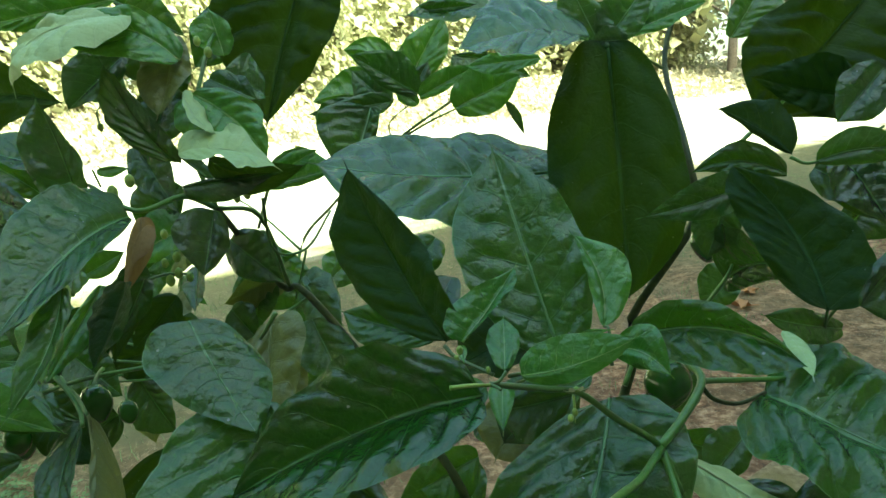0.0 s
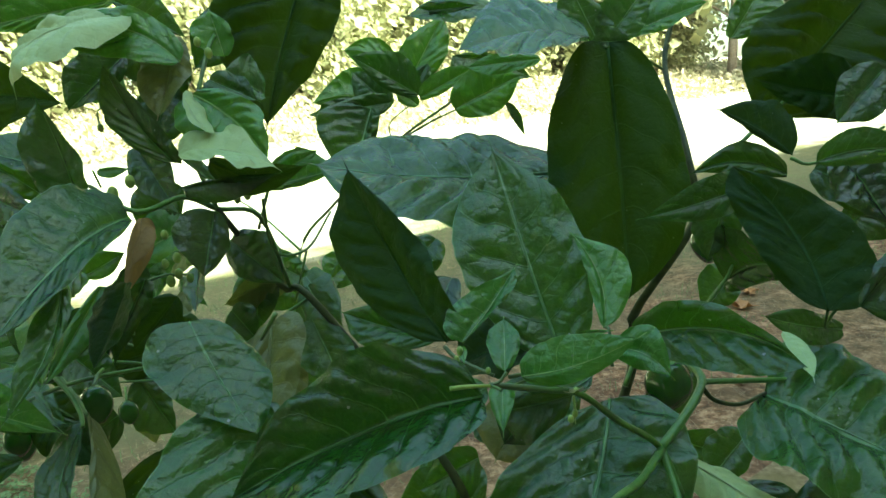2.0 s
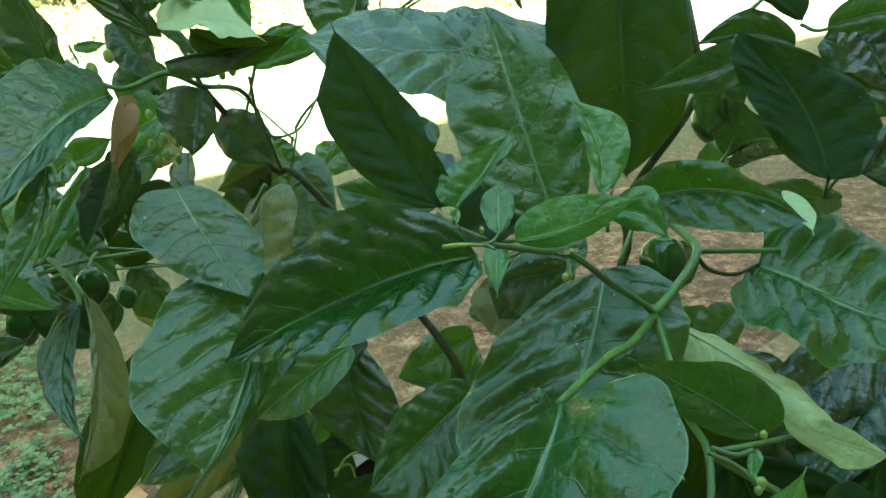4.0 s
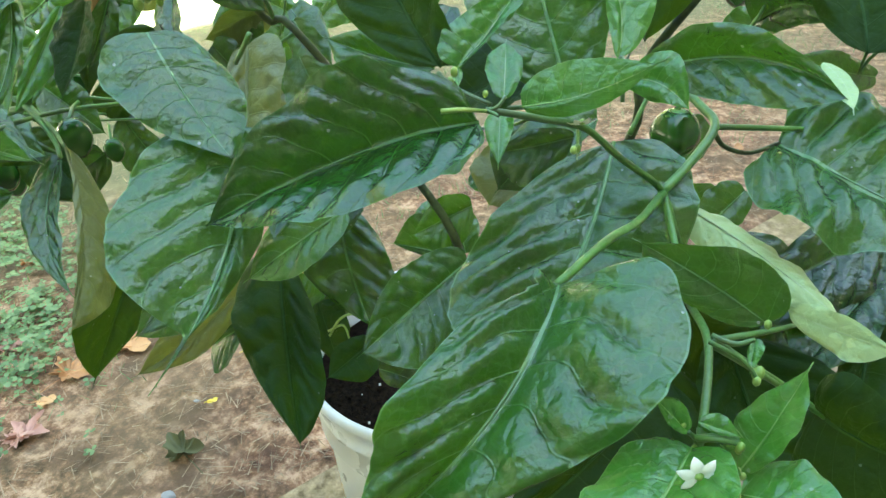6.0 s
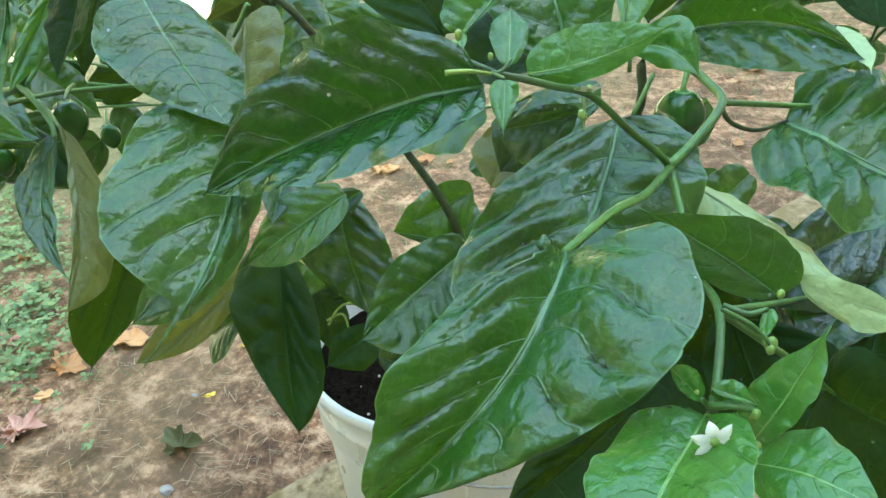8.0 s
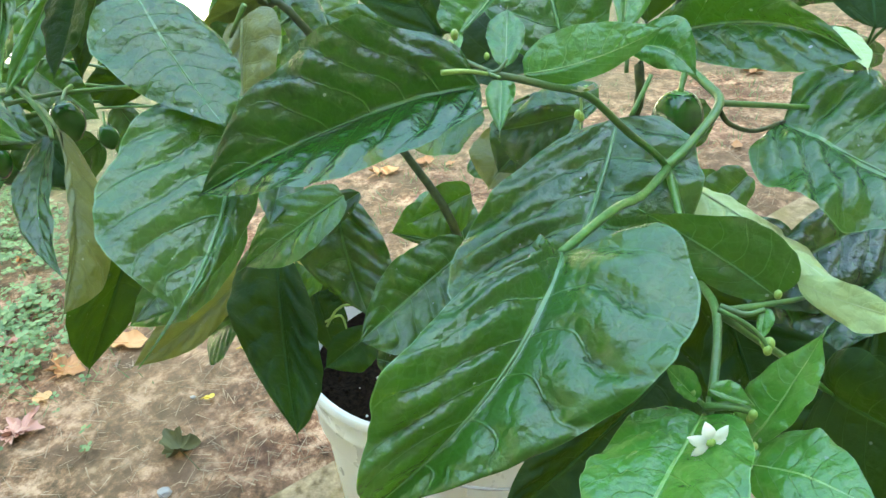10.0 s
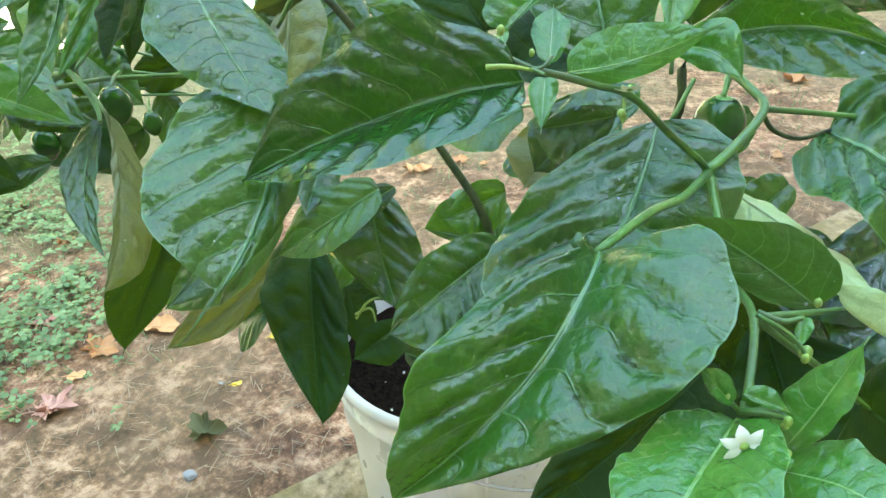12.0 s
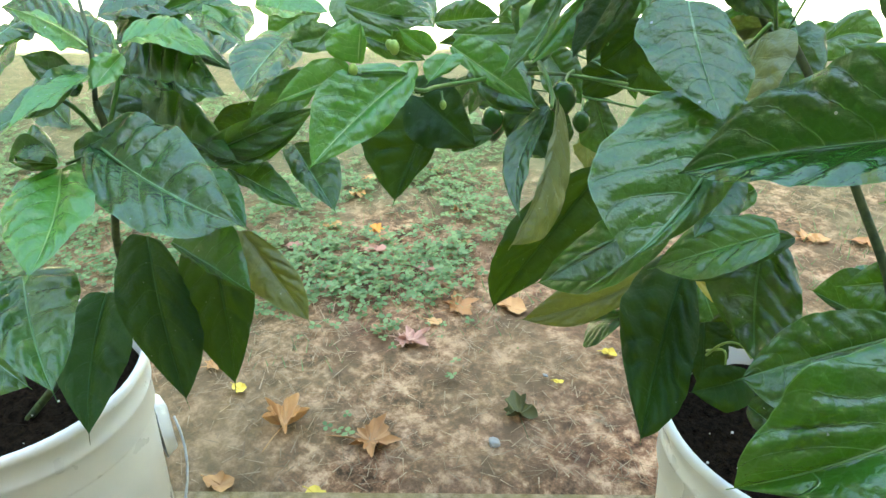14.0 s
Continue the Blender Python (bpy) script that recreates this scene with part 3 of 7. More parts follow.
leaf(plant_a, (0.201, 0.347, 0.733), (0.209, 0.351, 0.747), (0.214, 0.355, 0.761), (0.006, -0.005, 0.002), (-0.002, 0.008, -0.006), 0.42, YOUNG)
leaf(plant_a, (0.2001, 0.3410, 0.7328), (0.2092, 0.3325, 0.7417), (0.2193, 0.3225, 0.7405), (-0.0045, -0.0089, -0.0023), (0.0075, 0.0114, -0.0012), 0.38, YOUNG, full=2.0, lobe=0.06, heel=0.5, vee=0.12, quilt=1.7)
leaf(plant_a, (0.223, 0.404, 0.733), (0.202, 0.410, 0.747), (0.182, 0.413, 0.757), (0.013, 0.001, 0.010), (-0.010, 0.002, -0.005), 0.38, MID, full=2.3)
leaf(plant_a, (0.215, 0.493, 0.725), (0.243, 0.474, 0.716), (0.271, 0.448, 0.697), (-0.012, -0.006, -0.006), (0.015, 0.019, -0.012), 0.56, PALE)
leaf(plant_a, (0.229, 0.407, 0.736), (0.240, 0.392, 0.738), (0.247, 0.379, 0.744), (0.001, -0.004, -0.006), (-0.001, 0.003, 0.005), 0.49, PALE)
leaf(plant_a, (0.260, 0.530, 0.736), (0.287, 0.506, 0.729), (0.326, 0.478, 0.714), (-0.024, -0.036, -0.011), (0.022, 0.031, 0.017), 0.35, MID, full=2.2, lobe=0.12, heel=0.42, quilt=1.2)
# Inner leaves low on the right, their gloom carried by the dark leaf colour.
leaf(plant_a, (0.246, 0.407, 0.695), (0.252, 0.395, 0.694), (0.278, 0.385, 0.690), (0.001, 0.000, -0.038), (0.007, 0.012, 0.017), 0.36, SHADED)
leaf(plant_a, (0.239, 0.482, 0.664), (0.251, 0.453, 0.634), (0.261, 0.427, 0.609), (-0.025, 0.012, -0.013), (0.041, 0.019, -0.017), 0.47, SHADED)
leaf(plant_a, (0.315, 0.512, 0.657), (0.295, 0.467, 0.627), (0.278, 0.429, 0.608), (-0.014, 0.015, -0.011), (0.034, 0.017, -0.018), 0.50, SHADED)
leaf(plant_a, (0.221, 0.507, 0.671), (0.237, 0.495, 0.648), (0.253, 0.483, 0.624), (-0.016, 0.002, -0.012), (0.019, 0.013, -0.002), 0.51, SHADED)
leaf(plant_a, (0.210, 0.453, 0.663), (0.176, 0.422, 0.641), (0.138, 0.396, 0.627), (-0.015, 0.011, 0.003), (0.025, -0.001, -0.027), 0.57, SHADED)
leaf(plant_a, (0.215, 0.498, 0.638), (0.209, 0.461, 0.610), (0.203, 0.429, 0.588), (-0.031, 0.005, -0.004), (0.028, 0.009, -0.011), 0.58, SHADED)
leaf(plant_a, (0.122, 0.681, 0.667), (0.141, 0.661, 0.660), (0.157, 0.643, 0.655), (-0.017, -0.006, -0.024), (0.002, 0.018, 0.009), 0.26, MID)
leaf(plant_a, (0.075, 0.665, 0.690), (0.098, 0.650, 0.690), (0.117, 0.635, 0.690), (-0.004, -0.002, -0.021), (-0.001, 0.015, 0.004), 0.52, MID)
leaf(plant_a, (0.169, 0.574, 0.733), (0.151, 0.566, 0.715), (0.132, 0.558, 0.696), (-0.017, 0.014, 0.007), (0.019, 0.005, -0.016), 0.56, DARK)
leaf(plant_a, (0.277, 0.611, 0.671), (0.263, 0.602, 0.660), (0.248, 0.592, 0.649), (-0.010, 0.015, 0.007), (0.010, 0.006, -0.011), 0.57, MID)
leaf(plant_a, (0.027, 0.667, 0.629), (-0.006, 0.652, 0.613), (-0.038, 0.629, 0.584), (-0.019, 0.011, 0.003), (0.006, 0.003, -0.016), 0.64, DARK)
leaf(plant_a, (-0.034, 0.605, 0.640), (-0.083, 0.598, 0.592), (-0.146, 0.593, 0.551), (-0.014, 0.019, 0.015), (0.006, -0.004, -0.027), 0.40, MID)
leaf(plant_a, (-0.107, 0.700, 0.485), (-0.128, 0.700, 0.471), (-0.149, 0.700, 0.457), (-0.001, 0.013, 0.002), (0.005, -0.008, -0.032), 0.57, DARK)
leaf(plant_a, (-0.100, 0.543, 0.726), (-0.106, 0.504, 0.695), (-0.070, 0.480, 0.675), (-0.014, 0.009, -0.002), (0.011, -0.000, -0.003), 0.50, DARK)
leaf(plant_a, (-0.090, 0.537, 0.733), (-0.062, 0.496, 0.694), (-0.063, 0.459, 0.670), (-0.007, 0.005, 0.010), (0.000, 0.011, -0.020), 0.62, OLIVE)
leaf(plant_a, (-0.147, 0.700, 0.627), (-0.176, 0.619, 0.544), (-0.188, 0.590, 0.504), (-0.038, -0.022, -0.004), (0.026, 0.040, -0.000), 0.29, SHADED)
leaf(plant_a, (-0.110, 0.734, 0.510), (-0.148, 0.686, 0.477), (-0.198, 0.644, 0.464), (-0.017, 0.015, 0.018), (0.002, 0.001, -0.021), 0.48, OLIVE)
leaf(plant_a, (-0.072, 0.602, 0.619), (-0.088, 0.576, 0.605), (-0.103, 0.550, 0.591), (-0.009, 0.005, -0.003), (0.009, 0.010, -0.017), 0.45, MID)
leaf(plant_a, (0.164, 0.488, 0.778), (0.152, 0.513, 0.814), (0.138, 0.541, 0.866), (0.026, -0.006, 0.004), (-0.030, -0.005, -0.003), 0.56, MID, full=2.1, drip=0.16, quilt=0.8)
leaf(plant_a, (0.122, 0.450, 0.799), (0.098, 0.478, 0.822), (0.080, 0.491, 0.866), (0.016, -0.007, 0.002), (-0.022, 0.007, -0.004), 0.48, SHADED, full=1.9, heel=0.6)
leaf(plant_a, (0.1841, 0.6922, 0.8302), (0.0962, 0.6602, 0.8287), (0.0145, 0.6350, 0.8546), (-0.0090, 0.0756, 0.0200), (-0.0047, -0.0622, -0.0217), 0.50, MID, wave=0.6, full=2.4, quilt=0.7, vee=0.05)
leaf(plant_a, (0.216, 0.713, 0.913), (0.218, 0.677, 0.823), (0.216, 0.645, 0.750), (-0.046, 0.024, 0.001), (0.043, 0.015, -0.007), 0.57, SHADED, full=2.7, drip=0.02, quilt=0.5)
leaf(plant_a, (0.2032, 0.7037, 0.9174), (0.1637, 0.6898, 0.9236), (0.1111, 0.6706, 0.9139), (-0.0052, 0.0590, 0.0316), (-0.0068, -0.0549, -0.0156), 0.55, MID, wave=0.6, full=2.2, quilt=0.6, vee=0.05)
leaf(plant_a, (0.424, 0.782, 0.944), (0.357, 0.747, 0.881), (0.317, 0.724, 0.849), (-0.037, 0.021, 0.026), (0.061, 0.023, -0.032), 0.56, SHADED, full=2.6)
leaf(plant_a, (0.386, 0.716, 0.861), (0.350, 0.718, 0.868), (0.308, 0.720, 0.883), (0.007, 0.016, 0.020), (0.001, 0.006, -0.021), 0.43, SHADED)
leaf(plant_a, (0.304, 0.621, 0.838), (0.292, 0.641, 0.856), (0.270, 0.658, 0.866), (0.012, 0.012, 0.008), (-0.004, 0.007, -0.004), 0.38, SHADED)
leaf(plant_a, (0.286, 0.527, 0.777), (0.290, 0.560, 0.808), (0.261, 0.589, 0.839), (0.023, -0.017, 0.003), (-0.022, 0.008, 0.004), 0.45, SHADED, full=2.7, drip=0.04, quilt=0.6)
leaf(plant_a, (0.282, 0.620, 0.823), (0.253, 0.611, 0.814), (0.214, 0.601, 0.810), (-0.000, 0.011, 0.012), (0.003, 0.006, -0.012), 0.43, MID)
leaf(plant_a, (0.314, 0.655, 0.822), (0.287, 0.665, 0.840), (0.257, 0.668, 0.823), (0.004, 0.013, 0.009), (0.002, 0.008, -0.011), 0.45, DARK)
leaf(plant_a, (0.278, 0.656, 0.756), (0.293, 0.628, 0.785), (0.304, 0.590, 0.768), (0.007, 0.008, -0.015), (-0.001, 0.016, 0.027), 0.26, DARK)
leaf(plant_a, (0.313, 0.611, 0.834), (0.339, 0.609, 0.844), (0.361, 0.603, 0.836), (0.008, 0.007, -0.009), (-0.000, 0.011, 0.011), 0.48, MID)
leaf(plant_a, (0.335, 0.669, 0.822), (0.355, 0.654, 0.811), (0.389, 0.637, 0.783), (-0.007, 0.005, -0.017), (0.014, 0.015, 0.010), 0.43, DARK)
leaf(plant_a, (0.296, 0.519, 0.781), (0.306, 0.523, 0.793), (0.331, 0.531, 0.813), (0.016, 0.009, -0.017), (-0.002, 0.011, 0.006), 0.43, DARK)
leaf(plant_a, (0.303, 0.551, 0.759), (0.275, 0.536, 0.767), (0.256, 0.523, 0.778), (0.002, 0.008, 0.005), (0.001, 0.004, -0.011), 0.56, MID)
leaf(plant_a, (0.191, 0.460, 0.794), (0.222, 0.437, 0.811), (0.232, 0.405, 0.800), (0.001, -0.017, -0.009), (-0.007, 0.001, 0.010), 0.43, MID)
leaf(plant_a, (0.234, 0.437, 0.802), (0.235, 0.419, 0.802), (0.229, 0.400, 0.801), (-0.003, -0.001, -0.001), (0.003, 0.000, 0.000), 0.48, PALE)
leaf(plant_a, (0.181, 0.443, 0.796), (0.191, 0.438, 0.799), (0.198, 0.429, 0.790), (-0.003, 0.002, -0.006), (0.006, 0.006, 0.006), 0.48, YOUNG)
leaf(plant_a, (0.1486, 0.4351, 0.7906), (0.1690, 0.4286, 0.7944), (0.1893, 0.4277, 0.8073), (0.0031, -0.0004, -0.0047), (-0.0021, 0.0071, 0.0085), 0.34, YOUNG, full=2.2, quilt=0.5, vee=0.1)
leaf(plant_a, (0.128, 0.448, 0.799), (0.137, 0.458, 0.806), (0.149, 0.470, 0.822), (0.009, 0.008, 0.001), (-0.013, 0.004, -0.002), 0.47, YOUNG)
leaf(plant_a, (0.143, 0.435, 0.793), (0.143, 0.445, 0.799), (0.143, 0.455, 0.806), (0.005, 0.005, -0.002), (-0.007, 0.003, -0.001), 0.46, YOUNG)
leaf(plant_a, (0.142, 0.431, 0.790), (0.142, 0.423, 0.784), (0.142, 0.415, 0.779), (-0.005, 0.003, -0.002), (0.004, 0.004, -0.002), 0.27, YOUNG)
leaf(plant_a, (0.181, 0.474, 0.793), (0.186, 0.489, 0.811), (0.171, 0.500, 0.827), (0.011, 0.008, -0.001), (-0.006, 0.005, -0.001), 0.52, YOUNG)
leaf(plant_a, (0.112, 0.502, 0.782), (0.089, 0.509, 0.783), (0.062, 0.518, 0.792), (0.002, 0.012, 0.006), (-0.007, 0.007, -0.012), 0.53, MID)
leaf(plant_a, (0.169, 0.504, 0.751), (0.152, 0.505, 0.746), (0.133, 0.507, 0.742), (0.002, 0.012, 0.004), (-0.002, 0.006, -0.019), 0.49, DARK)
leaf(plant_a, (0.172, 0.468, 0.793), (0.177, 0.461, 0.796), (0.182, 0.454, 0.799), (-0.000, 0.001, -0.003), (0.001, 0.002, 0.000), 0.34, YOUNG)
leaf(plant_a, (0.057, 0.691, 0.784), (0.075, 0.671, 0.773), (0.091, 0.650, 0.764), (-0.015, 0.005, -0.013), (0.011, 0.014, 0.009), 0.43, MID)
leaf(plant_a, (-0.083, 0.598, 0.832), (-0.089, 0.551, 0.832), (-0.102, 0.493, 0.788), (-0.025, 0.017, 0.024), (0.010, -0.012, -0.012), 0.59, MID, full=2.4)
leaf(plant_a, (-0.048, 0.624, 0.921), (-0.091, 0.627, 0.967), (-0.139, 0.612, 0.928), (0.006, 0.013, 0.007), (-0.012, -0.006, -0.020), 0.45, YOUNG)
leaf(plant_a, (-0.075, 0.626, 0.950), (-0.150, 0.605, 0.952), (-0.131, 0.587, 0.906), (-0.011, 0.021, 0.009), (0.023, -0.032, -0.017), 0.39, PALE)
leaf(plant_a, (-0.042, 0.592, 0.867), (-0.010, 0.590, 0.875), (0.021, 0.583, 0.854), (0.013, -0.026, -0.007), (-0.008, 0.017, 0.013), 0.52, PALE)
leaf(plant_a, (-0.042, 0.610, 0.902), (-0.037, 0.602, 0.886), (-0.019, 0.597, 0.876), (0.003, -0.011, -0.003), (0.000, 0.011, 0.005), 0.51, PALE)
leaf(plant_a, (-0.042, 0.620, 0.901), (-0.009, 0.611, 0.886), (0.010, 0.597, 0.856), (-0.026, 0.003, -0.014), (0.014, 0.004, 0.007), 0.49, YOUNG)
leaf(plant_a, (0.007, 0.729, 0.987), (-0.017, 0.700, 0.919), (-0.021, 0.678, 0.871), (-0.054, 0.015, 0.009), (0.034, 0.025, -0.002), 0.34, SHADED)
leaf(plant_a, (-0.049, 0.663, 0.911), (-0.031, 0.658, 0.902), (-0.013, 0.654, 0.894), (-0.011, 0.003, -0.008), (0.005, 0.009, 0.008), 0.52, MID)
leaf(plant_a, (-0.120, 0.604, 0.837), (-0.118, 0.606, 0.865), (-0.136, 0.608, 0.910), (0.009, 0.009, -0.005), (-0.024, 0.005, 0.004), 0.52, DARK)
leaf(plant_a, (-0.158, 0.631, 0.844), (-0.181, 0.628, 0.866), (-0.211, 0.622, 0.882), (-0.001, 0.014, 0.018), (-0.009, 0.007, -0.010), 0.49, MID)
leaf(plant_a, (-0.213, 0.626, 0.858), (-0.170, 0.614, 0.841), (-0.138, 0.601, 0.833), (-0.012, 0.005, -0.015), (-0.003, 0.012, 0.012), 0.51, DARK)
leaf(plant_a, (-0.259, 0.694, 0.915), (-0.213, 0.692, 0.920), (-0.167, 0.685, 0.904), (-0.017, 0.012, -0.028), (-0.013, 0.024, 0.025), 0.50, SHADED)
leaf(plant_a, (-0.250, 0.709, 0.975), (-0.189, 0.709, 0.978), (-0.140, 0.703, 0.967), (-0.008, 0.006, -0.015), (-0.007, 0.012, 0.011), 0.42, SHADED)
leaf(plant_a, (-0.118, 0.686, 0.970), (-0.093, 0.687, 0.955), (-0.069, 0.687, 0.940), (-0.008, 0.008, -0.004), (0.001, 0.014, 0.015), 0.46, MID)
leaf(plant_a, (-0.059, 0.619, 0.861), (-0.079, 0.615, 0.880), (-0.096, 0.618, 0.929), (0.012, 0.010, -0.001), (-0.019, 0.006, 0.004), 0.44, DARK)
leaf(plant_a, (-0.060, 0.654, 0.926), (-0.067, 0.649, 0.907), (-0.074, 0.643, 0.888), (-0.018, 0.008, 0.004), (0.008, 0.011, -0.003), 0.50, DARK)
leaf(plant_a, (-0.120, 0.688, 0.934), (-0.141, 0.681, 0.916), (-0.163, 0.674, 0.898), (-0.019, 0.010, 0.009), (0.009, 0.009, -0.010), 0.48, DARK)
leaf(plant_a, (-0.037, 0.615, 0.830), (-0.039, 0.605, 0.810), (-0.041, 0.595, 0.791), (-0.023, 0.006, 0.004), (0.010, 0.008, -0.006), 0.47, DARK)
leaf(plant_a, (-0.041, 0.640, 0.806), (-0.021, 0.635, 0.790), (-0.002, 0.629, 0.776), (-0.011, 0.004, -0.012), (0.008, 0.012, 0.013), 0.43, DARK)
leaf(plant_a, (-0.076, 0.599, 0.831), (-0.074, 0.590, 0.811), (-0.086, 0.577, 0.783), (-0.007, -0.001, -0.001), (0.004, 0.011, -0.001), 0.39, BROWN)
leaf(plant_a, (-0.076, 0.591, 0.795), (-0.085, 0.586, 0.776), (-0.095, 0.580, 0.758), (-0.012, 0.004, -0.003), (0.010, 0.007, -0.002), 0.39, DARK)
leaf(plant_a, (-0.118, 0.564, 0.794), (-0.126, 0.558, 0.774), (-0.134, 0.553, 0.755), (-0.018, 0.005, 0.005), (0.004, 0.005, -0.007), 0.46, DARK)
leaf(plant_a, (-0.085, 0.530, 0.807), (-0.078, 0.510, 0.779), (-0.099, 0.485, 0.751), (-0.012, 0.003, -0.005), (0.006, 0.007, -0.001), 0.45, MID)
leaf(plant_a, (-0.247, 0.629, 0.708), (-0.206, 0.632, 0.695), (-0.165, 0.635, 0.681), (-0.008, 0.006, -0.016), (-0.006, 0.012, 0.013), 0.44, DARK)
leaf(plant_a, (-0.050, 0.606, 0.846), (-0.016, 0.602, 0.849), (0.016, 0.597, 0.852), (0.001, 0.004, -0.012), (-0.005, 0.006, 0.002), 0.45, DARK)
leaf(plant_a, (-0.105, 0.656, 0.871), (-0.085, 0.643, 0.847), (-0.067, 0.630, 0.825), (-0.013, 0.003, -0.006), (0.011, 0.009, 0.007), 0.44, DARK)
leaf(plant_a, (-0.027, 0.692, 0.841), (-0.009, 0.696, 0.849), (0.009, 0.701, 0.858), (0.003, 0.003, -0.007), (-0.005, 0.005, 0.006), 0.52, YOUNG)
leaf(plant_a, (-0.107, 0.612, 0.860), (-0.097, 0.613, 0.860), (-0.086, 0.615, 0.860), (-0.001, 0.001, -0.005), (-0.001, 0.002, 0.002), 0.49, YOUNG)
leaf(plant_a, (0.060, 0.871, 0.891), (0.028, 0.866, 0.913), (-0.003, 0.861, 0.934), (0.009, 0.014, 0.019), (-0.007, 0.005, -0.010), 0.39, MID)
leaf(plant_a, (0.034, 0.866, 0.886), (-0.006, 0.849, 0.883), (-0.044, 0.833, 0.881), (0.003, 0.009, 0.011), (-0.006, 0.003, -0.013), 0.33, MID)
leaf(plant_a, (0.017, 0.852, 0.882), (0.008, 0.833, 0.847), (-0.002, 0.813, 0.813), (-0.042, 0.006, 0.007), (0.012, 0.012, 0.001), 0.34, MID)
leaf(plant_a, (0.032, 0.875, 0.882), (0.013, 0.877, 0.901), (-0.005, 0.878, 0.920), (0.009, 0.010, 0.010), (-0.014, 0.001, -0.012), 0.47, MID)
leaf(plant_a, (0.059, 0.869, 0.881), (0.049, 0.869, 0.891), (0.038, 0.870, 0.900), (0.005, 0.005, 0.005), (-0.007, 0.001, -0.006), 0.52, YOUNG)
leaf(plant_a, (0.061, 0.871, 0.888), (0.091, 0.868, 0.901), (0.120, 0.864, 0.913), (0.002, 0.005, -0.008), (-0.004, 0.008, 0.011), 0.44, YOUNG)
leaf(plant_a, (0.096, 0.842, 0.875), (0.129, 0.839, 0.889), (0.160, 0.837, 0.901), (0.010, 0.006, -0.018), (-0.011, 0.011, 0.021), 0.47, YOUNG)
leaf(plant_a, (0.142, 0.828, 0.876), (0.150, 0.826, 0.861), (0.158, 0.824, 0.846), (-0.001, 0.001, -0.003), (0.004, 0.004, 0.004), 0.45, DARK)
leaf(plant_a, (0.054, 0.882, 0.896), (0.062, 0.886, 0.909), (0.070, 0.890, 0.921), (0.008, 0.004, -0.002), (-0.009, 0.002, 0.002), 0.55, MID)
leaf(plant_a, (0.173, 0.799, 0.910), (0.142, 0.805, 0.910), (0.109, 0.810, 0.909), (0.000, 0.006, 0.007), (-0.001, 0.002, -0.010), 0.59, YOUNG)
leaf(plant_a, (0.084, 0.732, 0.948), (0.109, 0.725, 0.947), (0.131, 0.718, 0.947), (0.001, 0.006, -0.003), (-0.002, 0.007, 0.006), 0.50, MID)
leaf(plant_a, (0.273, 0.760, 0.946), (0.256, 0.754, 0.933), (0.239, 0.749, 0.921), (-0.006, 0.007, 0.006), (0.010, 0.006, -0.006), 0.52, YOUNG)
leaf(plant_a, (0.230, 0.715, 0.913), (0.216, 0.713, 0.914), (0.203, 0.711, 0.914), (0.000, 0.006, 0.009), (0.001, 0.002, -0.008), 0.54, MID)
leaf(plant_a, (0.202, 0.745, 0.928), (0.220, 0.739, 0.934), (0.237, 0.732, 0.939), (0.006, 0.004, -0.006), (-0.005, 0.005, 0.009), 0.51, MID)
leaf(plant_b, (-0.3241, 0.3406, 0.7045), (-0.2485, 0.3445, 0.6866), (-0.1651, 0.3562, 0.6885), (0.0337, -0.0313, -0.0129), (-0.0230, 0.0353, 0.0150), 0.40, MID, full=1.9, drip=0.06, heel=0.5, quilt=1.4, vee=0.12)
leaf(plant_b, (-0.3177, 0.3157, 0.6934), (-0.2524, 0.2876, 0.6824), (-0.2198, 0.2561, 0.6736), (-0.0235, -0.0213, -0.0055), (0.0147, 0.0201, 0.0033), 0.36, YOUNG)
leaf(plant_b, (-0.3088, 0.2731, 0.6354), (-0.2501, 0.2539, 0.6227), (-0.1981, 0.2488, 0.6128), (-0.0082, -0.0221, -0.0044), (0.0020, 0.0321, -0.0005), 0.30, MID)
leaf(plant_b, (-0.3478, 0.3593, 0.7423), (-0.3168, 0.3155, 0.7362), (-0.2993, 0.2709, 0.7291), (-0.0231, 0.0089, 0.0044), (0.0150, -0.0070, -0.0055), 0.54, MID)
leaf(plant_b, (-0.359, 0.351, 0.732), (-0.372, 0.339, 0.743), (-0.383, 0.328, 0.755), (-0.005, 0.012, 0.009), (-0.007, -0.003, -0.008), 0.48, MID)
leaf(plant_b, (-0.3843, 0.3733, 0.7547), (-0.4332, 0.3626, 0.7635), (-0.5062, 0.3538, 0.7712), (-0.0330, 0.0206, 0.0050), (0.0142, -0.0124, -0.0050), 0.47, MID)
leaf(plant_b, (-0.3967, 0.3940, 0.7263), (-0.3359, 0.4120, 0.7247), (-0.2848, 0.4252, 0.7236), (0.0191, -0.0090, -0.0082), (-0.0576, 0.0323, 0.0110), 0.53, MID)
leaf(plant_b, (-0.334, 0.375, 0.751), (-0.333, 0.361, 0.743), (-0.331, 0.348, 0.735), (-0.012, -0.002, 0.004), (0.002, 0.005, -0.005), 0.44, YOUNG)
leaf(plant_b, (-0.4723, 0.4274, 0.7348), (-0.3924, 0.4467, 0.7298), (-0.3298, 0.4619, 0.7254), (-0.0059, 0.0079, 0.0000), (-0.0637, 0.0365, 0.0116), 0.43, MID)
leaf(plant_b, (-0.4033, 0.5477, 0.7320), (-0.3330, 0.4804, 0.7210), (-0.2914, 0.4407, 0.7127), (-0.0262, -0.0143, -0.0006), (0.0198, 0.0206, -0.0022), 0.41, MID)
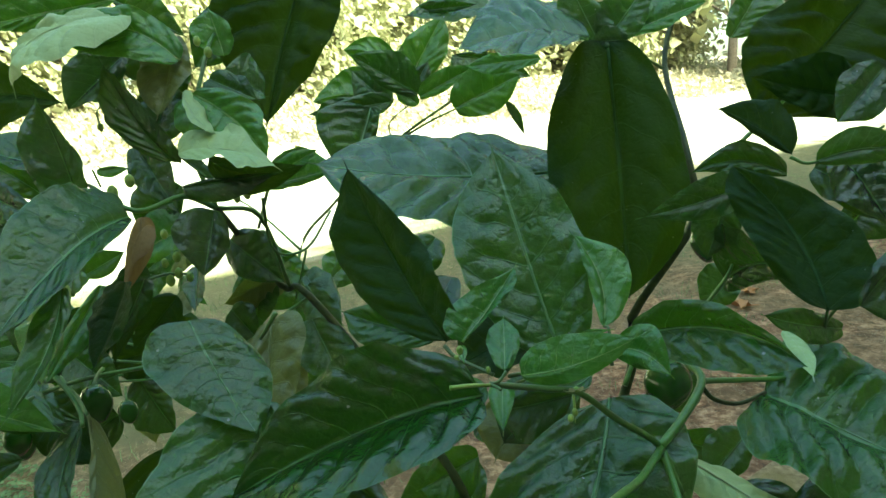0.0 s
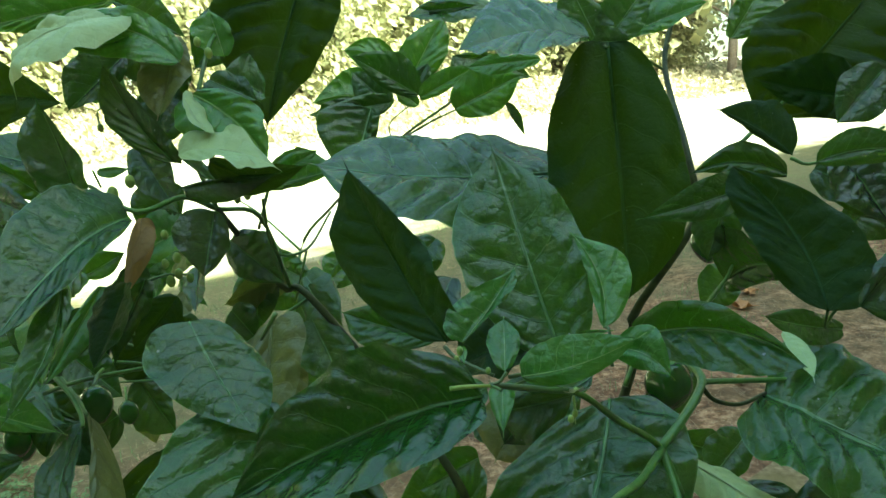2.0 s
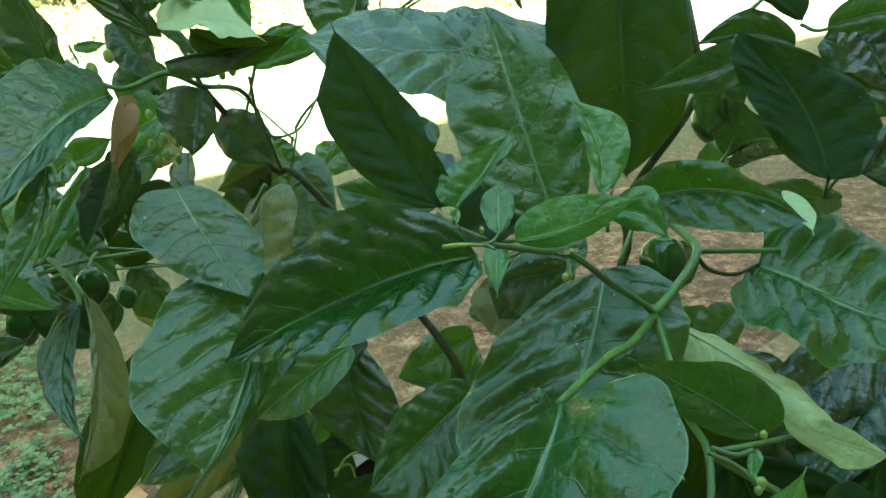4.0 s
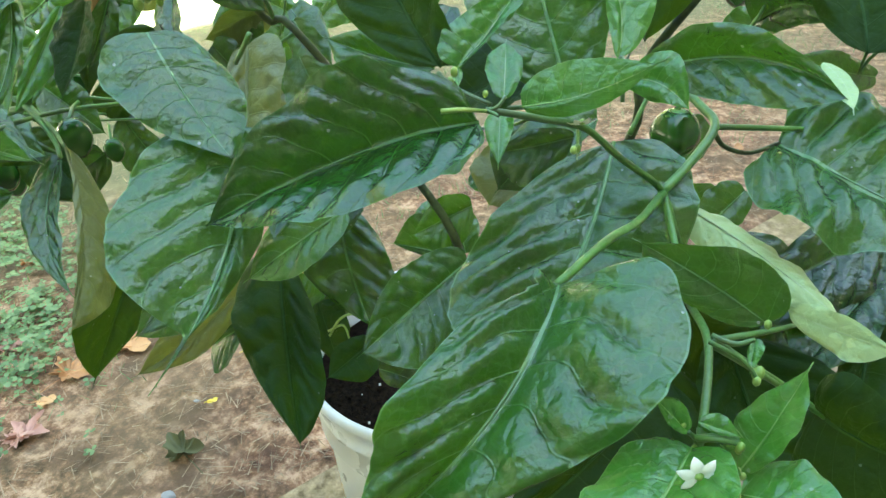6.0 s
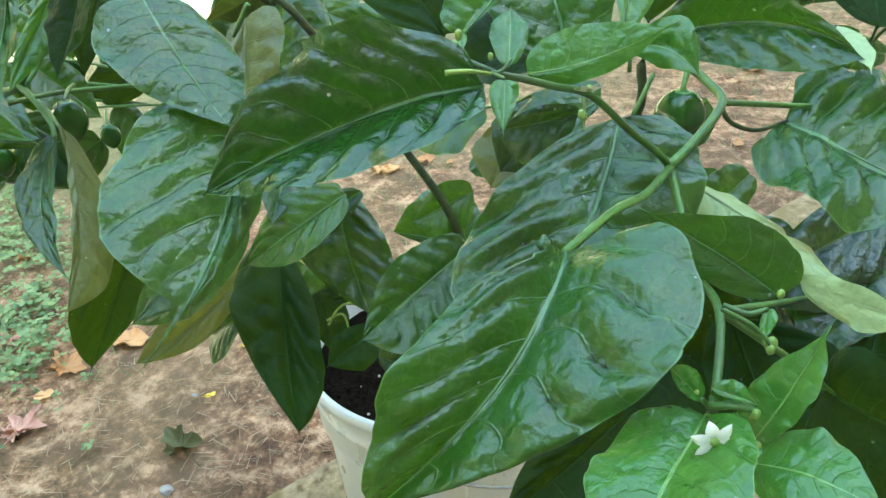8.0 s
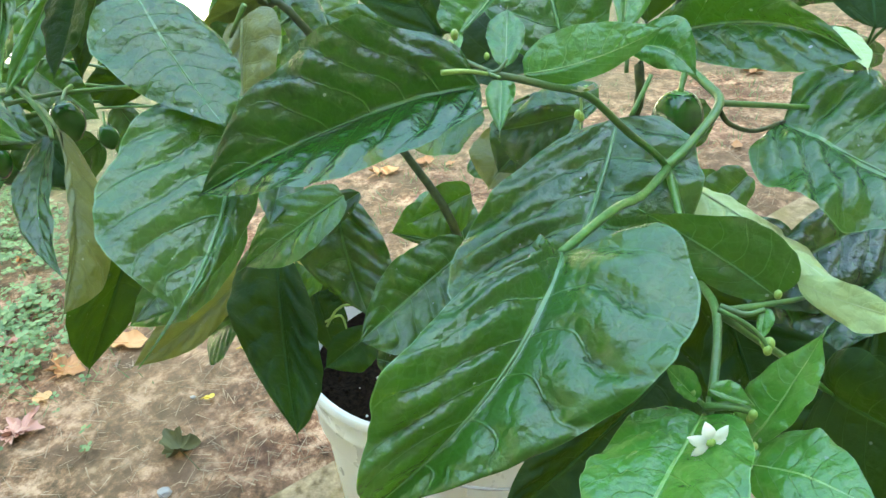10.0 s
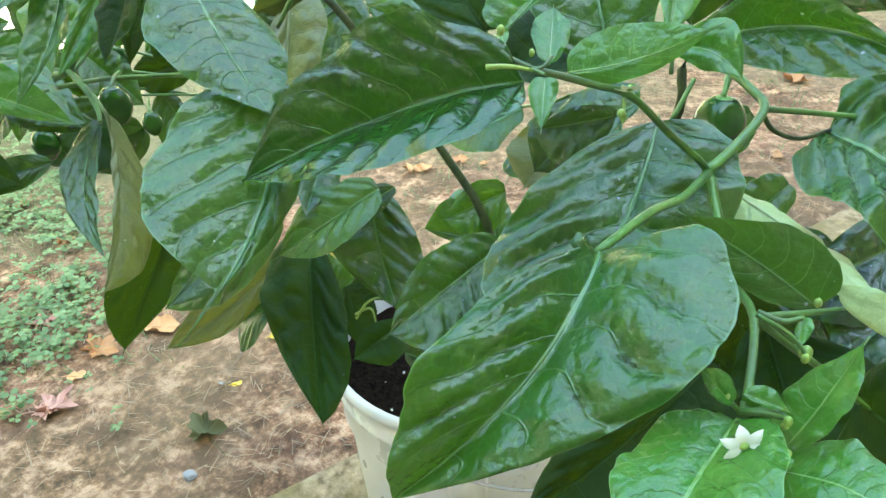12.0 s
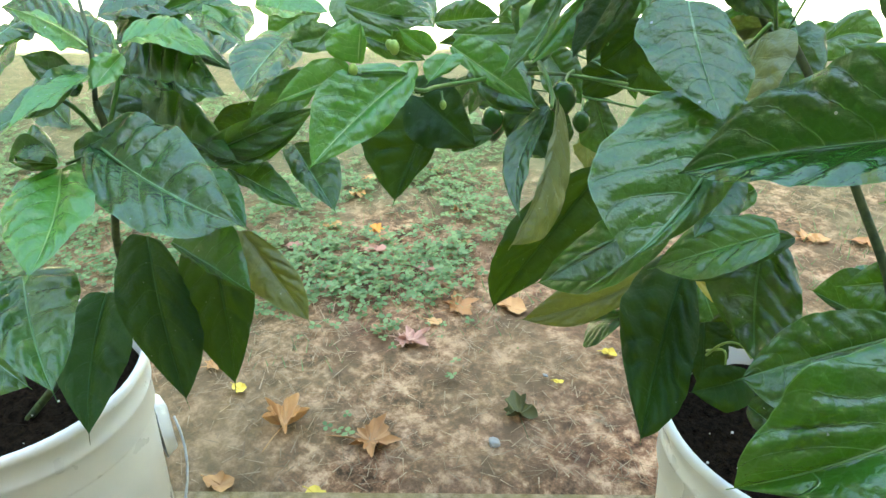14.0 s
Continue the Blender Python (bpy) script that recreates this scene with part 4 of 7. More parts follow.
leaf(plant_b, (-0.4502, 0.3951, 0.6913), (-0.3523, 0.4114, 0.6814), (-0.2819, 0.4257, 0.6732), (0.0112, -0.0023, -0.0066), (-0.0497, 0.0307, 0.0121), 0.53, MID)
leaf(plant_b, (-0.342, 0.412, 0.665), (-0.289, 0.446, 0.692), (-0.241, 0.471, 0.716), (0.003, 0.006, -0.017), (-0.017, 0.003, 0.004), 0.51, MID)
leaf(plant_b, (-0.3243, 0.4333, 0.6569), (-0.2797, 0.4411, 0.6487), (-0.2426, 0.4482, 0.6404), (0.0043, -0.0081, -0.0055), (-0.0142, 0.0164, 0.0050), 0.38, MID)
leaf(plant_b, (-0.3030, 0.4817, 0.6684), (-0.2529, 0.4658, 0.6552), (-0.2176, 0.4563, 0.6420), (-0.0121, -0.0099, -0.0017), (0.0073, 0.0215, 0.0011), 0.38, MID)
leaf(plant_b, (-0.374, 0.378, 0.600), (-0.317, 0.350, 0.553), (-0.256, 0.335, 0.516), (-0.034, -0.017, 0.001), (0.016, 0.023, -0.012), 0.52, SHADED)
leaf(plant_b, (-0.343, 0.415, 0.607), (-0.285, 0.393, 0.547), (-0.250, 0.369, 0.512), (-0.026, -0.019, -0.013), (0.009, 0.027, 0.002), 0.37, SHADED)
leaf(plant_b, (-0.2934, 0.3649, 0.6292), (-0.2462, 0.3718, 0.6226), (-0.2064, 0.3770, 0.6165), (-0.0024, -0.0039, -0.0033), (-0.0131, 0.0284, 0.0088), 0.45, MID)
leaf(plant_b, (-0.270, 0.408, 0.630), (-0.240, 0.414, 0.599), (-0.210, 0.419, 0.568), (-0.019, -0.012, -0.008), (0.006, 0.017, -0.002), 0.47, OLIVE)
leaf(plant_b, (-0.440, 0.354, 0.528), (-0.387, 0.303, 0.498), (-0.317, 0.278, 0.480), (-0.030, -0.018, -0.006), (0.019, 0.030, -0.007), 0.42, SHADED)
leaf(plant_b, (-0.3226, 0.4019, 0.6755), (-0.2637, 0.3932, 0.6651), (-0.2199, 0.3871, 0.6552), (-0.0017, -0.0132, -0.0055), (-0.0029, 0.0151, 0.0022), 0.55, MID)
leaf(plant_b, (-0.319, 0.315, 0.697), (-0.332, 0.304, 0.698), (-0.344, 0.292, 0.699), (-0.011, 0.007, 0.013), (-0.002, -0.000, -0.007), 0.49, MID)
leaf(plant_b, (-0.3188, 0.2333, 0.6030), (-0.2858, 0.2405, 0.5953), (-0.2581, 0.2481, 0.5876), (0.0066, -0.0131, -0.0099), (-0.0104, 0.0087, 0.0039), 0.58, MID)
leaf(plant_b, (-0.325, 0.328, 0.700), (-0.319, 0.337, 0.704), (-0.313, 0.347, 0.709), (0.004, -0.002, -0.014), (-0.005, 0.004, 0.006), 0.46, MID)
leaf(plant_b, (-0.4897, 0.3532, 0.7469), (-0.4291, 0.3158, 0.7348), (-0.4027, 0.2924, 0.7233), (-0.0022, -0.0008, -0.0006), (0.0284, 0.0036, -0.0044), 0.33, MID)
leaf(plant_b, (-0.456, 0.479, 0.711), (-0.489, 0.461, 0.729), (-0.521, 0.443, 0.748), (-0.009, 0.019, 0.016), (-0.010, -0.003, -0.011), 0.51, MID)
leaf(plant_b, (-0.4899, 0.4306, 0.7505), (-0.4593, 0.4748, 0.7522), (-0.4292, 0.5222, 0.7544), (0.0174, -0.0130, -0.0060), (-0.0458, 0.0275, 0.0061), 0.50, MID)
leaf(plant_b, (-0.4776, 0.5503, 0.7482), (-0.4112, 0.4970, 0.7361), (-0.3810, 0.4673, 0.7245), (-0.0197, -0.0074, -0.0006), (0.0219, 0.0126, -0.0033), 0.43, MID)
leaf(plant_a, (-0.077, 0.400, 0.778), (-0.080, 0.373, 0.767), (-0.080, 0.343, 0.748), (-0.019, -0.003, 0.007), (0.006, 0.010, -0.008), 0.53, YOUNG)
leaf(plant_a, (-0.088, 0.377, 0.782), (-0.100, 0.364, 0.776), (-0.112, 0.350, 0.769), (-0.006, 0.006, 0.007), (-0.003, -0.001, -0.006), 0.43, YOUNG)
leaf(plant_a, (-0.087, 0.381, 0.786), (-0.087, 0.383, 0.795), (-0.088, 0.385, 0.803), (-0.001, 0.005, -0.001), (-0.013, -0.007, -0.000), 0.38, YOUNG)
leaf(plant_a, (-0.084, 0.435, 0.780), (-0.084, 0.427, 0.774), (-0.084, 0.419, 0.769), (-0.008, -0.003, -0.001), (0.005, 0.009, -0.002), 0.38, YOUNG)
leaf(plant_a, (-0.112, 0.451, 0.774), (-0.117, 0.443, 0.781), (-0.122, 0.436, 0.788), (-0.001, 0.008, 0.003), (-0.005, -0.001, -0.004), 0.51, YOUNG)
leaf(plant_a, (-0.134, 0.489, 0.768), (-0.109, 0.500, 0.752), (-0.085, 0.512, 0.735), (-0.004, -0.001, -0.008), (-0.003, 0.013, 0.009), 0.40, YOUNG)
leaf(plant_a, (-0.198, 0.553, 0.725), (-0.197, 0.517, 0.689), (-0.190, 0.484, 0.647), (-0.043, -0.010, 0.000), (0.015, 0.014, -0.001), 0.54, SHADED)
leaf(plant_a, (-0.198, 0.518, 0.722), (-0.167, 0.520, 0.707), (-0.139, 0.522, 0.693), (-0.010, -0.012, -0.023), (-0.005, 0.021, 0.013), 0.38, SHADED)
leaf(plant_a, (-0.242, 0.703, 0.727), (-0.272, 0.672, 0.724), (-0.302, 0.640, 0.721), (-0.008, 0.009, 0.009), (-0.002, 0.002, -0.008), 0.50, DARK)
leaf(plant_a, (-0.283, 0.520, 0.750), (-0.297, 0.504, 0.747), (-0.311, 0.488, 0.744), (-0.010, 0.006, 0.008), (0.001, 0.001, -0.012), 0.43, MID)
leaf(plant_a, (-0.346, 0.631, 0.766), (-0.316, 0.632, 0.751), (-0.288, 0.633, 0.737), (-0.018, -0.016, -0.015), (0.004, 0.021, 0.007), 0.54, MID)
leaf(plant_a, (-0.102, 0.588, 0.793), (-0.109, 0.563, 0.770), (-0.116, 0.539, 0.748), (-0.008, 0.002, 0.000), (0.005, 0.010, -0.006), 0.49, YOUNG)
leaf(plant_a, (-0.111, 0.629, 0.795), (-0.109, 0.609, 0.767), (-0.106, 0.589, 0.738), (-0.009, -0.004, -0.006), (0.009, 0.019, 0.001), 0.41, SHADED)
leaf(plant_a, (-0.180, 0.567, 0.721), (-0.160, 0.579, 0.711), (-0.139, 0.591, 0.700), (-0.004, -0.003, -0.010), (-0.003, 0.011, 0.006), 0.39, DARK)
leaf(plant_a, (-0.269, 0.487, 0.730), (-0.281, 0.461, 0.712), (-0.294, 0.435, 0.695), (-0.014, 0.003, 0.009), (0.007, 0.004, -0.015), 0.48, MID)
leaf(plant_a, (-0.292, 0.634, 0.742), (-0.271, 0.655, 0.744), (-0.250, 0.677, 0.746), (0.002, 0.002, -0.012), (-0.011, 0.008, 0.012), 0.55, MID)
leaf(plant_a, (-0.360, 0.584, 0.765), (-0.336, 0.594, 0.748), (-0.312, 0.604, 0.730), (-0.016, -0.016, -0.013), (0.005, 0.021, 0.008), 0.53, MID)
leaf(plant_a, (-0.166, 0.776, 0.765), (-0.184, 0.744, 0.748), (-0.203, 0.713, 0.732), (-0.012, 0.006, 0.010), (0.009, 0.006, -0.017), 0.56, MID)
leaf(plant_a, (-0.091, 0.767, 0.666), (-0.067, 0.775, 0.684), (-0.043, 0.782, 0.702), (0.012, 0.008, -0.016), (-0.018, 0.009, 0.007), 0.54, MID)
leaf(plant_a, (-0.075, 0.838, 0.600), (-0.061, 0.846, 0.627), (-0.048, 0.854, 0.654), (0.013, 0.011, -0.007), (-0.024, 0.007, 0.002), 0.54, MID)
leaf(plant_a, (-0.150, 0.745, 0.699), (-0.183, 0.739, 0.693), (-0.215, 0.732, 0.686), (-0.007, 0.012, 0.012), (-0.004, 0.005, -0.023), 0.51, SHADED)
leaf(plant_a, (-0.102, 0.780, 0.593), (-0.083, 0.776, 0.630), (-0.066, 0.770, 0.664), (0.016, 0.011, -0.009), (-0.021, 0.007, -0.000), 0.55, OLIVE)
leaf(plant_a, (-0.315, 0.825, 0.702), (-0.340, 0.824, 0.715), (-0.365, 0.823, 0.729), (-0.003, 0.013, 0.014), (-0.011, 0.004, -0.019), 0.50, SHADED)
leaf(plant_a, (-0.218, 0.837, 0.692), (-0.185, 0.839, 0.678), (-0.151, 0.840, 0.663), (-0.004, 0.004, -0.027), (-0.007, 0.014, 0.019), 0.46, SHADED)
leaf(plant_a, (-0.358, 0.809, 0.660), (-0.323, 0.816, 0.668), (-0.288, 0.823, 0.676), (-0.006, 0.005, -0.020), (-0.009, 0.012, 0.015), 0.46, SHADED)
leaf(plant_a, (-0.118, 0.861, 0.734), (-0.093, 0.861, 0.715), (-0.068, 0.860, 0.695), (-0.015, 0.003, -0.023), (0.005, 0.014, 0.015), 0.53, MID)
leaf(plant_a, (-0.066, 0.868, 0.729), (-0.056, 0.865, 0.708), (-0.046, 0.861, 0.688), (-0.015, 0.006, -0.010), (0.009, 0.013, 0.005), 0.50, YOUNG)
leaf(plant_a, (-0.082, 0.712, 0.737), (-0.072, 0.710, 0.723), (-0.061, 0.709, 0.709), (-0.013, 0.005, -0.015), (0.007, 0.014, 0.011), 0.54, DARK)
leaf(plant_a, (-0.145, 0.765, 0.786), (-0.160, 0.760, 0.773), (-0.176, 0.755, 0.760), (-0.013, 0.011, 0.010), (0.005, 0.007, -0.016), 0.54, MID)
leaf(plant_a, (-0.225, 0.749, 0.764), (-0.207, 0.753, 0.772), (-0.189, 0.757, 0.781), (0.001, 0.008, -0.012), (-0.013, 0.010, 0.009), 0.50, MID)
leaf(plant_a, (-0.186, 0.734, 0.674), (-0.171, 0.730, 0.648), (-0.155, 0.727, 0.622), (-0.020, 0.004, -0.016), (0.007, 0.013, 0.006), 0.53, DARK)
leaf(plant_a, (-0.213, 0.623, 0.660), (-0.238, 0.618, 0.654), (-0.263, 0.613, 0.649), (-0.007, 0.011, 0.008), (-0.009, 0.005, -0.017), 0.50, DARK)
leaf(plant_a, (-0.016, 0.654, 0.666), (-0.017, 0.624, 0.650), (-0.016, 0.596, 0.639), (-0.019, 0.008, 0.000), (0.012, 0.010, -0.010), 0.50, DARK)
leaf(plant_b, (-0.4938, 0.4812, 0.7095), (-0.4890, 0.5159, 0.7144), (-0.4863, 0.5572, 0.7194), (0.0289, -0.0147, -0.0093), (-0.0444, 0.0230, 0.0066), 0.50, MID)
leaf(plant_a, (-0.423, 0.604, 0.747), (-0.435, 0.581, 0.733), (-0.448, 0.558, 0.719), (-0.022, 0.001, 0.009), (0.007, 0.011, -0.016), 0.53, MID)
leaf(plant_a, (-0.367, 0.611, 0.726), (-0.332, 0.622, 0.716), (-0.298, 0.632, 0.707), (-0.006, -0.001, -0.014), (-0.009, 0.018, 0.014), 0.48, MID)
leaf(plant_b, (-0.4878, 0.4304, 0.6888), (-0.4415, 0.4367, 0.6822), (-0.4031, 0.4433, 0.6756), (0.0089, -0.0115, -0.0071), (-0.0309, 0.0265, 0.0072), 0.47, MID)
leaf(plant_a, (-0.352, 0.495, 0.681), (-0.369, 0.471, 0.671), (-0.385, 0.446, 0.661), (-0.017, 0.007, 0.010), (-0.001, 0.003, -0.016), 0.50, DARK)
leaf(plant_a, (-0.301, 0.747, 0.736), (-0.277, 0.763, 0.725), (-0.254, 0.778, 0.715), (-0.005, -0.002, -0.017), (-0.007, 0.017, 0.011), 0.51, MID)
leaf(plant_a, (-0.291, 0.702, 0.706), (-0.269, 0.718, 0.698), (-0.247, 0.734, 0.691), (-0.004, 0.002, -0.013), (-0.009, 0.016, 0.011), 0.44, MID)
leaf(plant_a, (-0.191, 0.811, 0.718), (-0.204, 0.789, 0.706), (-0.217, 0.767, 0.695), (-0.017, 0.007, 0.009), (0.009, 0.011, -0.018), 0.47, MID)
leaf(plant_a, (-0.072, 1.054, 0.695), (-0.085, 1.032, 0.682), (-0.098, 1.009, 0.669), (-0.026, 0.002, 0.015), (0.018, 0.020, -0.018), 0.43, MID)
leaf(plant_b, (-0.5420, 0.3729, 0.6961), (-0.4867, 0.3687, 0.6868), (-0.4467, 0.3668, 0.6774), (0.0144, -0.0204, -0.0104), (-0.0281, 0.0220, 0.0061), 0.54, MID)
leaf(plant_b, (-0.5656, 0.4182, 0.7418), (-0.5037, 0.4212, 0.7352), (-0.4594, 0.4275, 0.7291), (0.0260, -0.0204, -0.0094), (-0.0342, 0.0219, 0.0050), 0.52, MID)
leaf(plant_a, (0.035, 0.791, 0.528), (0.049, 0.811, 0.536), (0.064, 0.832, 0.544), (0.009, 0.007, -0.023), (-0.010, 0.013, 0.008), 0.49, MID)
leaf(plant_a, (0.342, 0.867, 0.915), (0.358, 0.874, 0.938), (0.374, 0.882, 0.960), (0.026, 0.012, -0.008), (-0.013, 0.010, 0.005), 0.55, MID)
leaf(plant_a, (0.414, 0.746, 0.791), (0.395, 0.740, 0.775), (0.376, 0.733, 0.758), (-0.008, 0.011, 0.010), (0.020, 0.009, -0.017), 0.53, DARK)
leaf(plant_a, (0.258, 0.651, 0.700), (0.239, 0.645, 0.689), (0.220, 0.640, 0.678), (-0.007, 0.011, 0.007), (0.010, 0.008, -0.017), 0.55, DARK)
leaf(plant_a, (0.240, 0.638, 0.655), (0.262, 0.639, 0.647), (0.284, 0.641, 0.640), (-0.001, 0.005, -0.022), (0.005, 0.013, 0.009), 0.46, MID)
leaf(plant_a, (0.109, 0.665, 0.630), (0.086, 0.659, 0.620), (0.063, 0.653, 0.610), (-0.004, 0.013, 0.015), (0.002, 0.005, -0.027), 0.46, MID)
leaf(plant_a, (-0.341, 0.980, 0.625), (-0.331, 0.961, 0.604), (-0.321, 0.942, 0.584), (-0.014, -0.002, -0.000), (0.012, 0.007, -0.001), 0.42, YOUNG)
leaf(plant_a, (-0.100, 0.827, 0.754), (-0.064, 0.809, 0.741), (-0.031, 0.791, 0.731), (-0.016, 0.013, -0.020), (0.007, 0.011, 0.015), 0.42, MID)
leaf(plant_a, (-0.111, 0.725, 0.770), (-0.106, 0.707, 0.754), (-0.101, 0.689, 0.741), (-0.014, 0.009, -0.001), (0.012, -0.005, 0.000), 0.42, DARK)
leaf(plant_a, (-0.154, 0.787, 0.750), (-0.145, 0.785, 0.734), (-0.137, 0.783, 0.719), (-0.017, 0.016, -0.008), (-0.003, 0.020, -0.001), 0.42, MID)
leaf(plant_a, (-0.091, 0.805, 0.651), (-0.079, 0.808, 0.632), (-0.066, 0.810, 0.612), (-0.001, -0.017, 0.001), (0.011, -0.005, 0.009), 0.42, MID)
leaf(plant_a, (-0.442, 0.914, 0.770), (-0.411, 0.903, 0.746), (-0.382, 0.892, 0.723), (-0.008, -0.006, -0.008), (0.009, 0.006, 0.008), 0.42, MID)
leaf(plant_a, (-0.312, 0.788, 0.674), (-0.307, 0.790, 0.656), (-0.303, 0.792, 0.638), (-0.001, -0.011, -0.000), (0.019, -0.012, 0.009), 0.42, DARK)
leaf(plant_a, (-0.313, 0.726, 0.678), (-0.323, 0.724, 0.652), (-0.332, 0.722, 0.625), (-0.008, -0.004, 0.004), (0.015, -0.003, -0.001), 0.42, DARK)
leaf(plant_a, (-0.175, 0.682, 0.664), (-0.211, 0.682, 0.642), (-0.249, 0.682, 0.620), (-0.002, -0.008, 0.022), (0.013, -0.006, -0.016), 0.42, DARK)
leaf(plant_a, (-0.059, 0.745, 0.686), (-0.080, 0.741, 0.682), (-0.101, 0.737, 0.678), (0.001, -0.004, 0.012), (0.006, -0.009, -0.007), 0.42, YOUNG)
leaf(plant_a, (-0.409, 0.876, 0.763), (-0.389, 0.869, 0.741), (-0.368, 0.862, 0.719), (-0.010, -0.004, -0.008), (0.009, 0.006, 0.008), 0.42, OLIVE)
leaf(plant_a, (-0.055, 0.771, 0.750), (-0.080, 0.754, 0.741), (-0.104, 0.738, 0.732), (-0.001, -0.009, 0.016), (-0.001, 0.014, -0.018), 0.42, OLIVE)
leaf(plant_a, (-0.091, 0.847, 0.654), (-0.069, 0.834, 0.649), (-0.049, 0.820, 0.645), (-0.003, -0.012, -0.006), (0.002, 0.015, 0.006), 0.42, MID)
leaf(plant_a, (-0.143, 0.765, 0.739), (-0.152, 0.756, 0.726), (-0.160, 0.747, 0.713), (-0.010, 0.005, 0.004), (0.012, -0.008, -0.003), 0.42, OLIVE)
leaf(plant_a, (-0.026, 0.735, 0.755), (-0.007, 0.718, 0.737), (0.011, 0.701, 0.721), (-0.009, -0.002, -0.006), (0.003, 0.020, 0.001), 0.42, MID)
leaf(plant_a, (-0.373, 0.840, 0.760), (-0.364, 0.839, 0.731), (-0.355, 0.839, 0.701), (-0.001, -0.020, -0.002), (0.029, -0.013, 0.010), 0.42, OLIVE)
leaf(plant_a, (-0.148, 1.016, 0.568), (-0.120, 1.018, 0.559), (-0.093, 1.020, 0.549), (0.000, -0.017, -0.009), (0.010, -0.012, 0.020), 0.42, MID)
leaf(plant_a, (-0.165, 0.721, 0.742), (-0.197, 0.719, 0.731), (-0.230, 0.717, 0.720), (-0.001, -0.003, 0.014), (0.000, 0.004, -0.014), 0.42, MID)
leaf(plant_a, (-0.087, 0.837, 0.607), (-0.109, 0.824, 0.587), (-0.131, 0.812, 0.569), (-0.010, -0.003, 0.016), (0.012, 0.001, -0.015), 0.42, YOUNG)
leaf(plant_a, (-0.216, 0.921, 0.742), (-0.246, 0.910, 0.737), (-0.275, 0.900, 0.733), (-0.003, 0.002, 0.020), (0.005, -0.005, -0.019), 0.42, OLIVE)
leaf(plant_a, (-0.226, 0.862, 0.672), (-0.223, 0.868, 0.651), (-0.219, 0.875, 0.630), (-0.007, -0.002, -0.003), (0.004, 0.006, 0.002), 0.42, DARK)
leaf(plant_a, (-0.022, 0.724, 0.750), (-0.003, 0.706, 0.728), (0.014, 0.689, 0.708), (-0.013, 0.003, -0.007), (0.012, 0.001, 0.006), 0.42, MID)
leaf(plant_a, (-0.112, 0.933, 0.681), (-0.098, 0.941, 0.660), (-0.083, 0.948, 0.638), (-0.010, -0.009, -0.009), (0.011, 0.007, 0.010), 0.42, DARK)
leaf(plant_a, (-0.298, 0.859, 0.750), (-0.331, 0.860, 0.731), (-0.366, 0.861, 0.711), (-0.020, 0.014, 0.014), (0.021, -0.015, -0.013), 0.42, MID)
leaf(plant_a, (-0.320, 0.936, 0.557), (-0.313, 0.932, 0.531), (-0.305, 0.927, 0.506), (-0.014, -0.005, -0.003), (0.024, -0.012, 0.010), 0.42, OLIVE)
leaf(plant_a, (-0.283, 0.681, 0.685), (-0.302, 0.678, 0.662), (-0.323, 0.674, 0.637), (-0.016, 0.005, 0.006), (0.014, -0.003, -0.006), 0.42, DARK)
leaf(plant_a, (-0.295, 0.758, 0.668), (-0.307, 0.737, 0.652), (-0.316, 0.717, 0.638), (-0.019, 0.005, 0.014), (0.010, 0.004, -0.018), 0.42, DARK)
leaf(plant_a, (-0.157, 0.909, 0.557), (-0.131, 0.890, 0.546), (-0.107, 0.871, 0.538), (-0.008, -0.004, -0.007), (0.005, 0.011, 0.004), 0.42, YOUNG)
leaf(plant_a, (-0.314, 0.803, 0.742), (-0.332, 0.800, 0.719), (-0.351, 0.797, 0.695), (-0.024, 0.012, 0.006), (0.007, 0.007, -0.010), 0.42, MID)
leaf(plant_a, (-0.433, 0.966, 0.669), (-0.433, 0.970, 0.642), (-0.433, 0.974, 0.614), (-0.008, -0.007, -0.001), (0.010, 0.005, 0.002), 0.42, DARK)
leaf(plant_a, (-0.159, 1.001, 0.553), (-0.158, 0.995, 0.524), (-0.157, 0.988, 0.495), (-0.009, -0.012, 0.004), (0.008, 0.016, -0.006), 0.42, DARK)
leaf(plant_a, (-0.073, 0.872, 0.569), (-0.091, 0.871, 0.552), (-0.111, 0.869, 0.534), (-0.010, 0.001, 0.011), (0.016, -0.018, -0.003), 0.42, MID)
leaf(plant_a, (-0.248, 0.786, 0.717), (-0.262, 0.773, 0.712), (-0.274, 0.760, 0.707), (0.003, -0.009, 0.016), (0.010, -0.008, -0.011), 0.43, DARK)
leaf(plant_a, (-0.078, 0.769, 0.759), (-0.081, 0.762, 0.729), (-0.084, 0.755, 0.699), (-0.021, 0.000, 0.002), (0.016, 0.010, -0.004), 0.42, MID)
leaf(plant_a, (-0.130, 0.708, 0.975), (-0.177, 0.689, 0.967), (-0.219, 0.670, 0.960), (-0.004, 0.014, 0.019), (-0.010, 0.006, -0.013), 0.51, YOUNG)
leaf(plant_a, (-0.066, 0.640, 0.907), (-0.070, 0.630, 0.889), (-0.073, 0.620, 0.871), (-0.018, 0.009, 0.004), (0.023, 0.002, -0.008), 0.61, DARK)
leaf(plant_a, (-0.014, 0.666, 0.898), (-0.025, 0.662, 0.908), (-0.036, 0.657, 0.917), (-0.001, 0.012, 0.015), (0.001, -0.002, -0.010), 0.49, MID)
leaf(plant_a, (-0.038, 0.710, 0.832), (-0.007, 0.705, 0.837), (0.022, 0.700, 0.843), (-0.002, -0.002, -0.006), (-0.004, 0.014, 0.020), 0.52, YOUNG)
